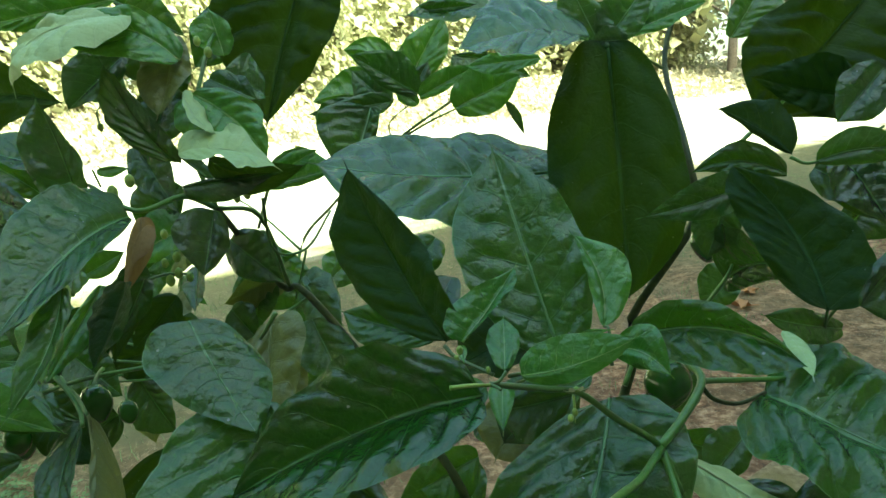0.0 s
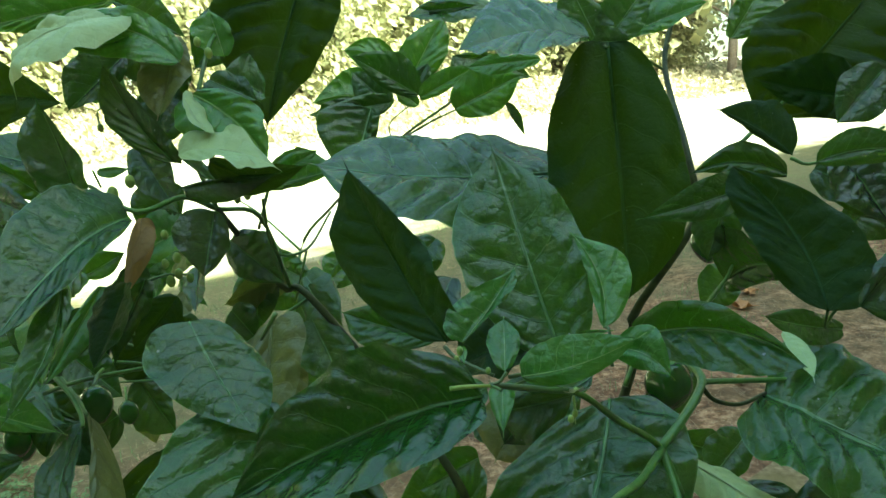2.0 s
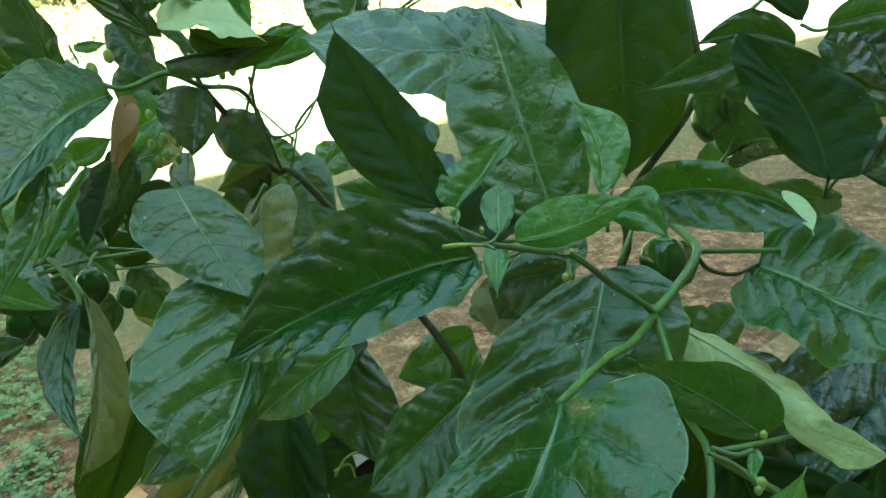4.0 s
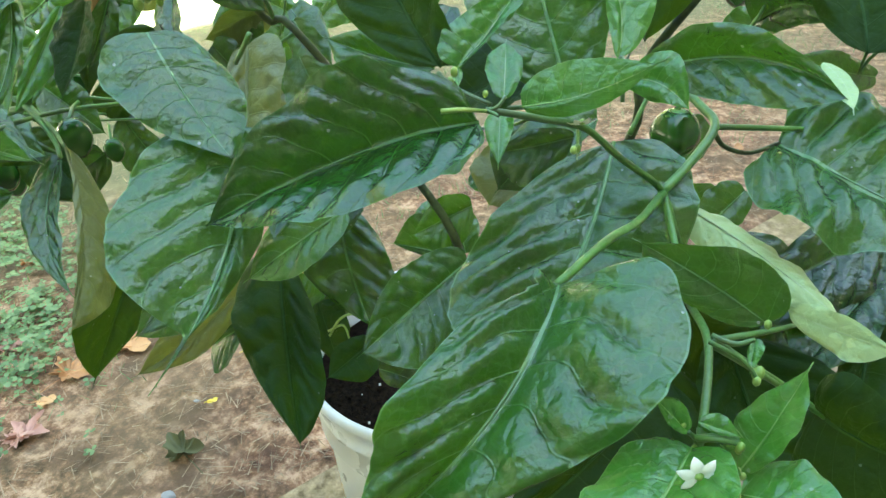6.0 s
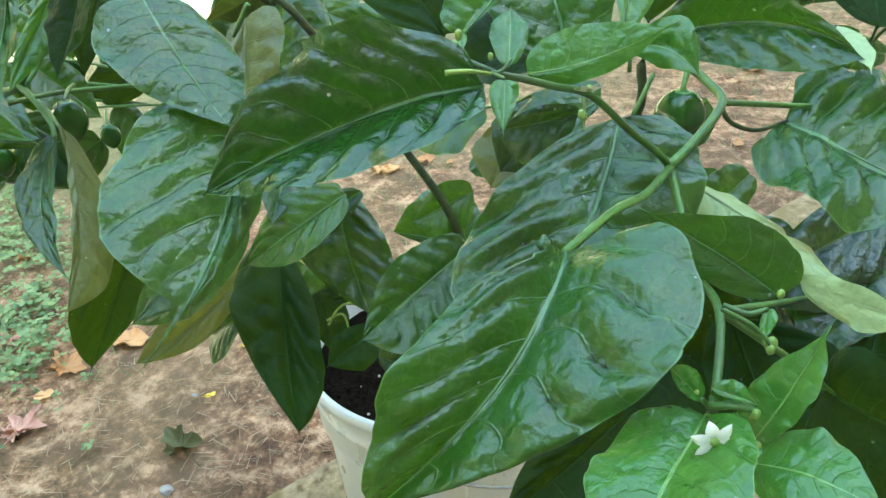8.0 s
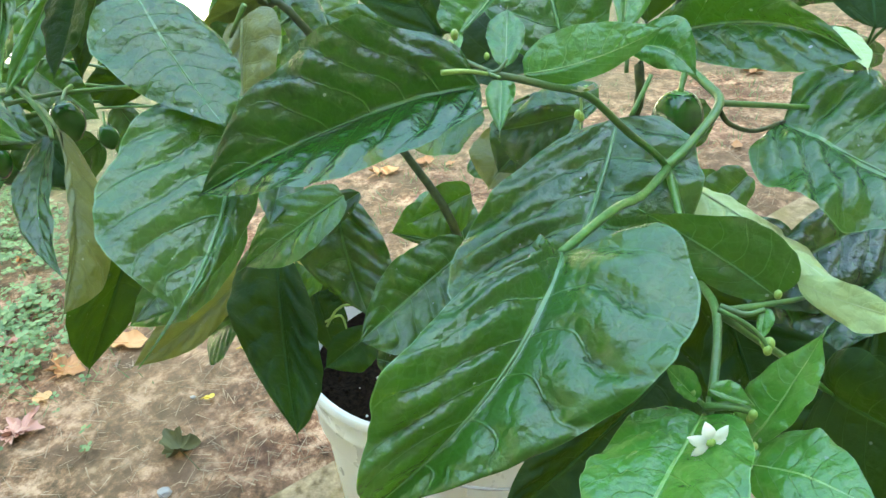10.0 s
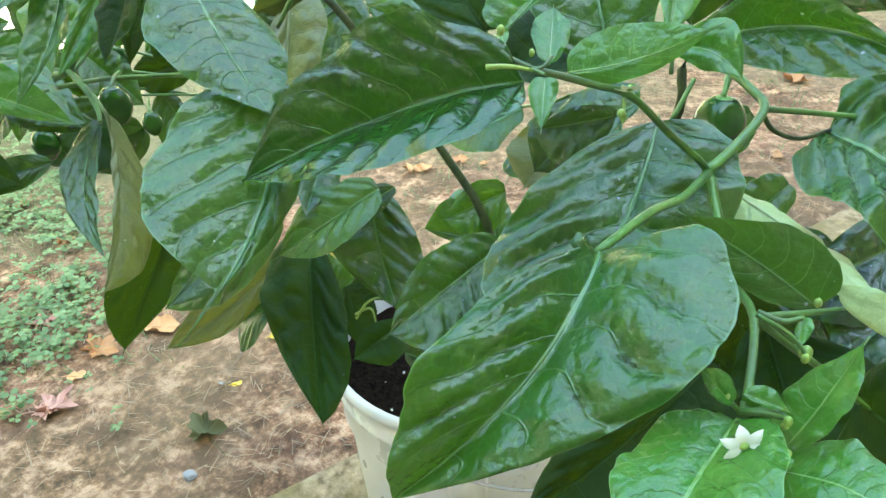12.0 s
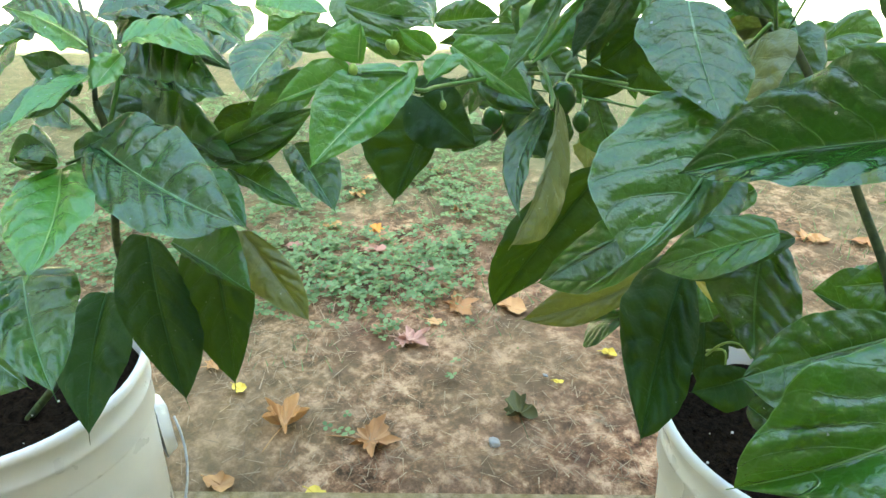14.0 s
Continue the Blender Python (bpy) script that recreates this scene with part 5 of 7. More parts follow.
leaf(plant_a, (-0.030, 0.604, 0.862), (-0.000, 0.599, 0.842), (0.032, 0.601, 0.856), (-0.005, 0.007, -0.010), (0.001, 0.003, 0.010), 0.50, SHADED)
leaf(plant_a, (-0.034, 0.620, 0.844), (-0.048, 0.620, 0.856), (-0.062, 0.621, 0.869), (-0.006, 0.008, 0.010), (0.005, -0.001, -0.007), 0.45, MID)
leaf(plant_a, (-0.088, 0.677, 0.811), (-0.107, 0.661, 0.803), (-0.123, 0.647, 0.795), (-0.009, 0.013, 0.015), (0.003, -0.003, -0.015), 0.47, YOUNG)
leaf(plant_a, (-0.098, 0.618, 0.791), (-0.108, 0.608, 0.774), (-0.117, 0.598, 0.758), (-0.010, 0.000, 0.007), (0.005, 0.009, -0.010), 0.52, DARK)
leaf(plant_a, (-0.211, 0.599, 0.733), (-0.169, 0.586, 0.720), (-0.131, 0.574, 0.709), (-0.003, -0.013, -0.011), (0.004, 0.014, 0.012), 0.48, MID)
leaf(plant_a, (0.080, 0.756, 0.775), (0.062, 0.739, 0.759), (0.046, 0.723, 0.744), (-0.014, 0.010, 0.006), (0.016, -0.000, -0.012), 0.44, MID)
leaf(plant_a, (0.111, 0.577, 0.789), (0.102, 0.562, 0.773), (0.094, 0.547, 0.760), (-0.014, 0.009, 0.001), (0.011, 0.001, -0.004), 0.48, DARK)
leaf(plant_a, (-0.043, 0.679, 0.926), (-0.047, 0.682, 0.942), (-0.052, 0.685, 0.959), (0.011, 0.002, 0.000), (-0.017, 0.001, -0.000), 0.57, YOUNG)
leaf(plant_a, (0.138, 0.742, 0.947), (0.106, 0.732, 0.946), (0.074, 0.722, 0.945), (-0.002, 0.012, 0.010), (0.003, -0.012, -0.010), 0.48, MID)
leaf(plant_a, (0.212, 0.725, 0.913), (0.203, 0.728, 0.934), (0.194, 0.731, 0.954), (0.018, 0.002, -0.003), (-0.018, 0.004, 0.003), 0.54, MID)
leaf(plant_a, (0.216, 0.725, 0.913), (0.232, 0.727, 0.933), (0.248, 0.729, 0.952), (0.014, 0.000, -0.008), (-0.014, 0.006, 0.010), 0.42, MID)
leaf(plant_a, (0.235, 0.751, 0.920), (0.265, 0.747, 0.929), (0.293, 0.742, 0.937), (0.003, -0.002, -0.009), (-0.002, 0.013, 0.013), 0.46, YOUNG)
leaf(plant_a, (-0.131, 0.619, 0.859), (-0.157, 0.608, 0.872), (-0.179, 0.596, 0.883), (-0.008, 0.015, 0.016), (0.008, -0.009, -0.006), 0.51, MID)
leaf(plant_a, (-0.234, 0.730, 0.913), (-0.259, 0.723, 0.900), (-0.285, 0.716, 0.887), (-0.016, 0.011, 0.011), (0.001, 0.008, -0.013), 0.46, SHADED)
leaf(plant_a, (-0.129, 0.702, 0.949), (-0.106, 0.701, 0.928), (-0.083, 0.700, 0.908), (-0.018, 0.005, -0.013), (0.005, 0.014, 0.013), 0.47, SHADED)
leaf(plant_a, (-0.172, 0.715, 0.941), (-0.152, 0.713, 0.920), (-0.132, 0.711, 0.900), (-0.019, 0.004, -0.014), (0.005, 0.014, 0.014), 0.47, MID)
leaf(plant_a, (-0.055, 0.738, 0.963), (-0.071, 0.730, 0.942), (-0.088, 0.723, 0.921), (-0.015, 0.011, 0.012), (0.014, 0.009, -0.016), 0.49, DARK)
leaf(plant_a, (-0.091, 0.683, 0.840), (-0.109, 0.677, 0.827), (-0.126, 0.672, 0.815), (-0.016, 0.010, 0.011), (0.007, 0.008, -0.016), 0.53, DARK)
leaf(plant_a, (-0.066, 0.697, 0.797), (-0.041, 0.688, 0.784), (-0.018, 0.678, 0.772), (-0.009, -0.015, -0.013), (0.006, 0.013, 0.009), 0.48, MID)
leaf(plant_a, (-0.123, 0.709, 0.751), (-0.142, 0.702, 0.731), (-0.161, 0.694, 0.711), (-0.018, 0.009, 0.008), (0.012, 0.008, -0.018), 0.51, SHADED)
leaf(plant_a, (-0.177, 0.645, 0.731), (-0.157, 0.643, 0.713), (-0.138, 0.642, 0.695), (-0.011, -0.005, -0.013), (0.005, 0.013, 0.010), 0.45, MID)
leaf(plant_a, (-0.004, 0.673, 0.738), (0.010, 0.659, 0.714), (0.023, 0.645, 0.692), (-0.020, 0.006, -0.007), (0.020, 0.004, 0.005), 0.52, MID)
leaf(plant_a, (-0.049, 0.683, 0.724), (-0.033, 0.668, 0.694), (-0.017, 0.654, 0.667), (-0.024, 0.005, -0.007), (0.023, 0.005, 0.005), 0.52, OLIVE)
leaf(plant_a, (-0.237, 0.656, 0.818), (-0.210, 0.645, 0.797), (-0.184, 0.634, 0.778), (-0.011, -0.006, -0.017), (0.004, 0.014, 0.015), 0.45, SHADED)
leaf(plant_a, (-0.231, 0.677, 0.682), (-0.200, 0.661, 0.659), (-0.170, 0.645, 0.639), (-0.019, -0.006, -0.015), (0.012, 0.015, 0.011), 0.50, SHADED)
leaf(plant_a, (0.295, 0.700, 0.751), (0.283, 0.695, 0.739), (0.270, 0.690, 0.726), (-0.009, 0.011, 0.008), (0.011, -0.001, -0.011), 0.50, MID)
leaf(plant_a, (0.379, 0.680, 0.880), (0.362, 0.674, 0.864), (0.346, 0.668, 0.848), (-0.008, 0.012, 0.011), (0.013, -0.001, -0.012), 0.56, DARK)
leaf(plant_a, (0.345, 0.665, 0.836), (0.358, 0.650, 0.810), (0.369, 0.636, 0.787), (-0.023, -0.006, -0.010), (0.028, 0.026, 0.003), 0.43, DARK)
leaf(plant_a, (0.279, 0.651, 0.819), (0.272, 0.649, 0.795), (0.264, 0.648, 0.770), (-0.013, 0.009, 0.001), (0.014, 0.001, -0.003), 0.53, DARK)
leaf(plant_a, (0.114, 0.655, 0.590), (0.103, 0.627, 0.575), (0.093, 0.600, 0.564), (-0.023, 0.007, -0.002), (0.026, 0.000, -0.006), 0.52, SHADED)
leaf(plant_a, (0.137, 0.651, 0.578), (0.128, 0.628, 0.563), (0.120, 0.607, 0.550), (-0.022, 0.008, -0.001), (0.019, 0.000, -0.004), 0.51, SHADED)
leaf(plant_a, (0.341, 0.562, 0.681), (0.290, 0.533, 0.668), (0.246, 0.507, 0.658), (0.006, 0.025, 0.006), (0.005, -0.018, -0.023), 0.60, DARK)
leaf(plant_a, (0.257, 0.565, 0.665), (0.279, 0.531, 0.638), (0.293, 0.500, 0.622), (-0.029, -0.018, -0.007), (0.026, 0.024, -0.004), 0.47, DARK)
leaf(plant_a, (0.323, 0.532, 0.665), (0.292, 0.501, 0.652), (0.266, 0.473, 0.645), (-0.009, 0.019, -0.004), (0.014, -0.010, -0.004), 0.55, DARK)
leaf(plant_a, (-0.056, 0.636, 0.937), (-0.055, 0.625, 0.911), (-0.064, 0.614, 0.887), (-0.020, 0.007, 0.000), (0.015, 0.002, 0.000), 0.54, OLIVE)
leaf(plant_a, (-0.070, 0.594, 0.827), (-0.074, 0.588, 0.815), (-0.078, 0.582, 0.804), (-0.004, -0.001, -0.001), (0.008, 0.001, -0.001), 0.40, BROWN)
leaf(plant_a, (0.188, 0.347, 0.746), (0.184, 0.348, 0.750), (0.180, 0.349, 0.754), (0.002, 0.003, 0.001), (-0.001, -0.001, -0.002), 0.53, YOUNG)
leaf(plant_a, (0.190, 0.347, 0.749), (0.195, 0.346, 0.748), (0.199, 0.345, 0.747), (-0.000, -0.001, -0.001), (0.001, 0.003, 0.001), 0.46, YOUNG)
leaf(plant_a, (0.212, 0.383, 0.744), (0.211, 0.380, 0.741), (0.210, 0.376, 0.738), (-0.001, 0.001, -0.001), (0.003, 0.000, -0.000), 0.39, YOUNG)
leaf(plant_a, (0.199, 0.341, 0.739), (0.197, 0.343, 0.742), (0.195, 0.344, 0.745), (0.001, 0.000, 0.000), (-0.001, 0.000, -0.001), 0.56, YOUNG)
leaf(plant_a, (0.194, 0.338, 0.741), (0.191, 0.338, 0.743), (0.188, 0.338, 0.745), (0.001, 0.002, 0.000), (-0.001, -0.001, -0.002), 0.46, YOUNG)
leaf(plant_b, (-0.3224, 0.3520, 0.7639), (-0.3808, 0.3545, 0.7743), (-0.4462, 0.3444, 0.7765), (0.0140, -0.0106, -0.0033), (-0.0358, 0.0148, 0.0038), 0.45, YOUNG)
leaf(plant_b, (-0.3787, 0.3953, 0.7509), (-0.3861, 0.4370, 0.7602), (-0.2831, 0.4230, 0.7454), (0.0283, -0.0155, -0.0060), (-0.0291, 0.0187, 0.0039), 0.45, YOUNG)
leaf(plant_b, (-0.3970, 0.4613, 0.7644), (-0.3559, 0.4676, 0.7633), (-0.2836, 0.4433, 0.7512), (0.0170, -0.0224, -0.0050), (-0.0106, 0.0244, 0.0022), 0.45, MID)
leaf(plant_b, (-0.2945, 0.4809, 0.7525), (-0.2698, 0.4442, 0.7476), (-0.2380, 0.4045, 0.7366), (-0.0172, -0.0152, 0.0005), (0.0186, 0.0029, -0.0050), 0.45, MID)
leaf(plant_b, (-0.184, 0.461, 0.755), (-0.190, 0.465, 0.767), (-0.199, 0.466, 0.781), (0.003, 0.006, 0.004), (-0.020, -0.005, -0.002), 0.45, YOUNG)
leaf(plant_b, (-0.1876, 0.5455, 0.7511), (-0.1503, 0.5561, 0.7511), (-0.0892, 0.5149, 0.7346), (0.0086, -0.0225, -0.0050), (0.0031, 0.0151, -0.0005), 0.45, MID)
leaf(plant_b, (-0.241, 0.470, 0.756), (-0.236, 0.482, 0.765), (-0.219, 0.499, 0.766), (0.004, -0.002, -0.008), (0.001, 0.007, 0.009), 0.45, MID)
leaf(plant_b, (-0.3229, 0.3489, 0.7461), (-0.3117, 0.3195, 0.7428), (-0.2864, 0.2828, 0.7329), (-0.0119, -0.0035, 0.0016), (0.0160, -0.0063, -0.0039), 0.45, YOUNG)
leaf(plant_b, (-0.313, 0.369, 0.758), (-0.321, 0.361, 0.749), (-0.309, 0.343, 0.740), (-0.006, -0.005, 0.002), (0.008, 0.002, -0.006), 0.45, YOUNG)
leaf(plant_b, (-0.3275, 0.3451, 0.7396), (-0.3794, 0.3508, 0.7495), (-0.4036, 0.3332, 0.7500), (0.0153, -0.0126, -0.0044), (-0.0232, 0.0088, 0.0022), 0.45, MID)
leaf(plant_b, (-0.3366, 0.2983, 0.7031), (-0.3481, 0.3189, 0.7135), (-0.2955, 0.3109, 0.7042), (0.0245, -0.0127, -0.0077), (-0.0124, 0.0079, 0.0011), 0.45, MID)
leaf(plant_b, (-0.4515, 0.4089, 0.7599), (-0.4551, 0.4492, 0.7670), (-0.3897, 0.4548, 0.7621), (0.0323, -0.0140, -0.0055), (-0.0364, 0.0212, 0.0044), 0.45, MID)
leaf(plant_b, (-0.3718, 0.5057, 0.7646), (-0.3143, 0.5039, 0.7597), (-0.3046, 0.5344, 0.7641), (0.0250, -0.0172, -0.0055), (-0.0287, 0.0243, 0.0044), 0.45, YOUNG)
leaf(plant_b, (-0.2802, 0.5536, 0.7638), (-0.2946, 0.6072, 0.7709), (-0.2067, 0.5515, 0.7561), (0.0324, -0.0388, -0.0088), (0.0021, 0.0174, 0.0017), 0.45, MID)
leaf(plant_b, (-0.4229, 0.3231, 0.7604), (-0.4232, 0.3386, 0.7637), (-0.4687, 0.3835, 0.7731), (-0.0252, 0.0065, 0.0038), (0.0250, 0.0009, -0.0033), 0.45, MID)
leaf(plant_b, (-0.146, 0.471, 0.760), (-0.152, 0.470, 0.756), (-0.141, 0.449, 0.747), (-0.004, -0.004, 0.001), (0.005, 0.001, -0.005), 0.45, YOUNG)
leaf(plant_a, (0.1276, 0.5472, 0.7373), (0.1105, 0.5348, 0.7309), (0.0899, 0.5419, 0.7185), (-0.0079, 0.0141, 0.0046), (0.0047, -0.0152, -0.0073), 0.45, MID, full=2.2)
leaf(plant_a, (0.1557, 0.5822, 0.7106), (0.1356, 0.5713, 0.6979), (0.1276, 0.5618, 0.6846), (-0.0196, 0.0123, 0.0053), (0.0138, -0.0141, -0.0067), 0.45, OLIVE, full=2.4)
leaf(plant_a, (0.1822, 0.5463, 0.7420), (0.1631, 0.5319, 0.7331), (0.1340, 0.5427, 0.7286), (0.0002, 0.0174, 0.0088), (-0.0027, -0.0177, -0.0087), 0.50, MID, full=2.3)
leaf(plant_a, (0.0314, 0.6126, 0.6552), (0.0022, 0.6040, 0.6388), (-0.0478, 0.6027, 0.6009), (-0.0112, 0.0165, 0.0100), (0.0127, -0.0175, -0.0119), 0.50, MID, full=2.2)
leaf(plant_a, (-0.0740, 0.5684, 0.7990), (-0.0789, 0.5595, 0.7764), (-0.0795, 0.5307, 0.7591), (-0.0176, 0.0113, 0.0032), (0.0153, -0.0071, 0.0041), 0.50, SHADED, full=2.2)
leaf(plant_a, (-0.0944, 0.5454, 0.8051), (-0.0905, 0.5313, 0.7817), (-0.0982, 0.5151, 0.7575), (-0.0243, 0.0075, -0.0014), (0.0136, -0.0080, 0.0030), 0.50, YOUNG)
leaf(plant_a, (0.1918, 0.3525, 0.7436), (0.1961, 0.3519, 0.7482), (0.2006, 0.3478, 0.7435), (-0.0006, 0.0006, -0.0042), (-0.0001, 0.0006, 0.0015), 0.45, YOUNG)
leaf(plant_a, (0.1898, 0.3546, 0.7416), (0.1855, 0.3560, 0.7450), (0.1826, 0.3570, 0.7472), (-0.0015, -0.0029, -0.0005), (0.0026, 0.0028, 0.0000), 0.42, MID)
leaf(plant_a, (0.1997, 0.3457, 0.7365), (0.1982, 0.3473, 0.7394), (0.1961, 0.3480, 0.7410), (0.0011, 0.0006, 0.0007), (-0.0007, -0.0005, -0.0007), 0.45, YOUNG)
leaf(plant_a, (0.1303, 0.4246, 0.8065), (0.1297, 0.4240, 0.8039), (0.1310, 0.4196, 0.8023), (-0.0015, 0.0001, 0.0007), (0.0017, 0.0003, 0.0002), 0.45, YOUNG)
leaf(plant_a, (0.1625, 0.5096, 0.7830), (0.1415, 0.4997, 0.7815), (0.1163, 0.5038, 0.7655), (-0.0091, 0.0293, 0.0101), (0.0003, -0.0181, -0.0109), 0.45, SHADED, full=2.4, quilt=0.6)
leaf(plant_a, (-0.0530, 0.7185, 0.5401), (-0.0752, 0.7102, 0.5320), (-0.0963, 0.6978, 0.5171), (-0.0112, 0.0022, 0.0061), (0.0039, -0.0061, -0.0107), 0.45, YELLOWED)
leaf(plant_a, (-0.0365, 0.7292, 0.5154), (-0.0507, 0.7344, 0.5270), (-0.0698, 0.7336, 0.5302), (-0.0017, 0.0029, 0.0051), (0.0010, -0.0033, -0.0055), 0.45, YELLOWED)
# Twig leaves: sunlight coming through them is put into the lighter YOUNG green.
leaf(plant_a, (0.0450, 0.8853, 0.8958), (0.0615, 0.8939, 0.9250), (0.0898, 0.9073, 0.9692), (0.0248, 0.0031, 0.0001), (-0.0167, 0.0011, 0.0144), 0.45, YOUNG)
leaf(plant_a, (0.0485, 0.8867, 0.8997), (0.0230, 0.8930, 0.9430), (-0.0164, 0.8871, 0.9385), (-0.0123, -0.0045, -0.0132), (0.0016, 0.0044, 0.0187), 0.45, YOUNG)
leaf(plant_a, (0.0034, 0.8787, 0.8898), (0.0001, 0.8725, 0.8634), (-0.0227, 0.8641, 0.8387), (-0.0372, -0.0018, 0.0128), (0.0130, -0.0004, -0.0091), 0.45, MID)
leaf(plant_a, (0.0925, 0.8978, 0.9247), (0.1250, 0.9015, 0.9230), (0.1732, 0.9012, 0.8942), (-0.0076, -0.0065, -0.0249), (0.0174, 0.0026, 0.0017), 0.40, MID)
leaf(plant_a, (0.0267, 0.8796, 0.8803), (-0.0027, 0.8818, 0.9068), (-0.0499, 0.8721, 0.8901), (-0.0075, -0.0043, -0.0151), (0.0023, 0.0065, 0.0278), 0.45, YOUNG)
leaf(plant_b, (-0.5013, 0.3681, 0.7700), (-0.4671, 0.3874, 0.7720), (-0.4311, 0.3887, 0.7485), (-0.0007, -0.0108, -0.0110), (-0.0046, 0.0145, 0.0059), 0.45, YOUNG, full=2.0, quilt=0.7)
leaf(plant_b, (-0.4182, 0.4389, 0.7555), (-0.4125, 0.4579, 0.7727), (-0.3833, 0.4849, 0.7705), (0.0040, -0.0037, -0.0099), (0.0041, 0.0131, 0.0118), 0.45, MID, full=2.0, quilt=0.7)
leaf(plant_b, (-0.3460, 0.4598, 0.7526), (-0.3450, 0.4731, 0.7684), (-0.3676, 0.4548, 0.7736), (0.0089, 0.0080, -0.0010), (-0.0075, -0.0122, -0.0062), 0.45, YOUNG, full=2.0, quilt=0.7)
leaf(plant_b, (-0.2702, 0.5191, 0.7740), (-0.2426, 0.5378, 0.7629), (-0.2198, 0.5619, 0.7649), (0.0062, -0.0018, -0.0103), (-0.0004, 0.0084, 0.0114), 0.45, MID, full=2.0, quilt=0.7)
leaf(plant_b, (-0.2423, 0.6034, 0.7435), (-0.2144, 0.6284, 0.7403), (-0.1924, 0.6532, 0.7444), (0.0059, -0.0012, -0.0091), (-0.0000, 0.0052, 0.0068), 0.45, MID, full=2.0, quilt=0.7)
leaf(plant_b, (-0.0449, 0.8563, 0.7150), (-0.0343, 0.8832, 0.7363), (-0.0001, 0.9064, 0.7226), (0.0083, -0.0042, -0.0160), (0.0025, 0.0168, 0.0186), 0.45, MID, full=2.0, quilt=0.7)
leaf(plant_b, (-0.4416, 0.3856, 0.6956), (-0.3880, 0.4122, 0.6823), (-0.3300, 0.4351, 0.6586), (0.0186, -0.0117, -0.0161), (-0.0035, 0.0195, 0.0110), 0.45, MID, full=2.0, quilt=0.7)
leaf(plant_b, (-0.3192, 0.4209, 0.6679), (-0.2815, 0.4425, 0.6685), (-0.2606, 0.4779, 0.7084), (0.0064, -0.0009, -0.0073), (-0.0143, 0.0079, 0.0098), 0.45, MID, full=2.0, quilt=0.7)

# ---- stems, fruits, flowers ----
stem(plant_a, [(0.075, 0.800, 0.300), (0.085, 0.720, 0.450), (0.101, 0.655, 0.592), (0.059, 0.662, 0.671), (-0.004, 0.671, 0.757), (-0.024, 0.675, 0.764), (-0.040, 0.625, 0.830)], .0055, .003, BARK)
stem(plant_a, [(0.085, 0.800, 0.300), (0.140, 0.700, 0.500), (0.213, 0.660, 0.678), (0.219, 0.662, 0.730), (0.264, 0.682, 0.789), (0.264, 0.692, 0.833), (0.265, 0.768, 0.894), (0.280, 0.800, 0.938)], .0055, .0028, BARK)
stem(plant_a, [(0.203, 0.582, 0.719), (0.213, 0.595, 0.737)], .0022, .0018, STEM)
stem(plant_a, [(0.207, 0.463, 0.727), (0.200, 0.467, 0.745), (0.1817, 0.4458, 0.7677), (0.1679, 0.4357, 0.7833), (0.1563, 0.4242, 0.7904), (0.1463, 0.4145, 0.7962), (0.1394, 0.4095, 0.7993)], .0020, .0014, STEM)
stem(plant_a, [(0.2182, 0.5383, 0.7588), (0.2231, 0.5234, 0.7568), (0.2259, 0.5067, 0.7541), (0.2126, 0.4851, 0.7474), (0.2002, 0.4670, 0.7449)], 0.0028, 0.0027, STEM)
stem(plant_a, [(0.2259, 0.5067, 0.7541), (0.2468, 0.5183, 0.7487), (0.2648, 0.5295, 0.7435), (0.2766, 0.5357, 0.7411)], 0.002, 0.0016, STEM)
stem(plant_a, [(0.2255, 0.5055, 0.7522), (0.2314, 0.5076, 0.7448), (0.2451, 0.5171, 0.7377), (0.2607, 0.5304, 0.7364)], 0.0016, 0.0014, BARK)
stem(plant_a, [(0.200, 0.465, 0.745), (0.188, 0.439, 0.748), (0.175, 0.412, 0.757), (0.159, 0.385, 0.759)], .0024, .0019, STEM)
stem(plant_a, [(0.201, 0.466, 0.743), (0.203, 0.449, 0.734), (0.202, 0.418, 0.732), (0.200, 0.383, 0.743), (0.193, 0.353, 0.741), (0.190, 0.346, 0.740)], .0020, .0015, STEM)
stem(plant_a, [(0.201, 0.383, 0.743), (0.219, 0.394, 0.738), (0.231, 0.405, 0.732)], .0016, .001, STEM)
stem(plant_a, [(0.201, 0.383, 0.742), (0.225, 0.395, 0.718), (0.251, 0.406, 0.691)], .0016, .001, STEM)
stem(plant_a, [(0.202, 0.384, 0.743), (0.211, 0.381, 0.737)], .0009, .0008, STEM)
stem(plant_a, [(0.190, 0.348, 0.742), (0.195, 0.347, 0.744), (0.200, 0.349, 0.742)], .001, .0008, STEM)
stem(plant_a, [(0.191, 0.348, 0.742), (0.188, 0.347, 0.746)], .0009, .0008, STEM)
stem(plant_a, [(0.192, 0.352, 0.742), (0.192, 0.343, 0.735), (0.199, 0.344, 0.733)], .001, .001, STEM)
stem(plant_a, [(0.1282, 0.4004, 0.8026), (0.1337, 0.4022, 0.8023), (0.1394, 0.4084, 0.7995)], 0.0011, 0.0008, POLLEN)
stem(plant_a, [(0.235, 0.609, 0.736), (0.231, 0.602, 0.724)], .0008, .0008, STEM)
fruit(plant_a, (0.2290, 0.5944, 0.7131), 0.0150, (0.004, 0.015, 0.009))
flower(plant_a, (0.1663, 0.4260, 0.7891), (0.1, -0.45, -0.75), 0.0036)
bud(plant_a, (0.163, 0.406, 0.789), 0.0012)
flower(plant_a, (0.1868, 0.3310, 0.7502), (0.15, -0.9, 0.15), 0.0040)
bud(plant_a, (0.199, 0.343, 0.733), 0.0016)
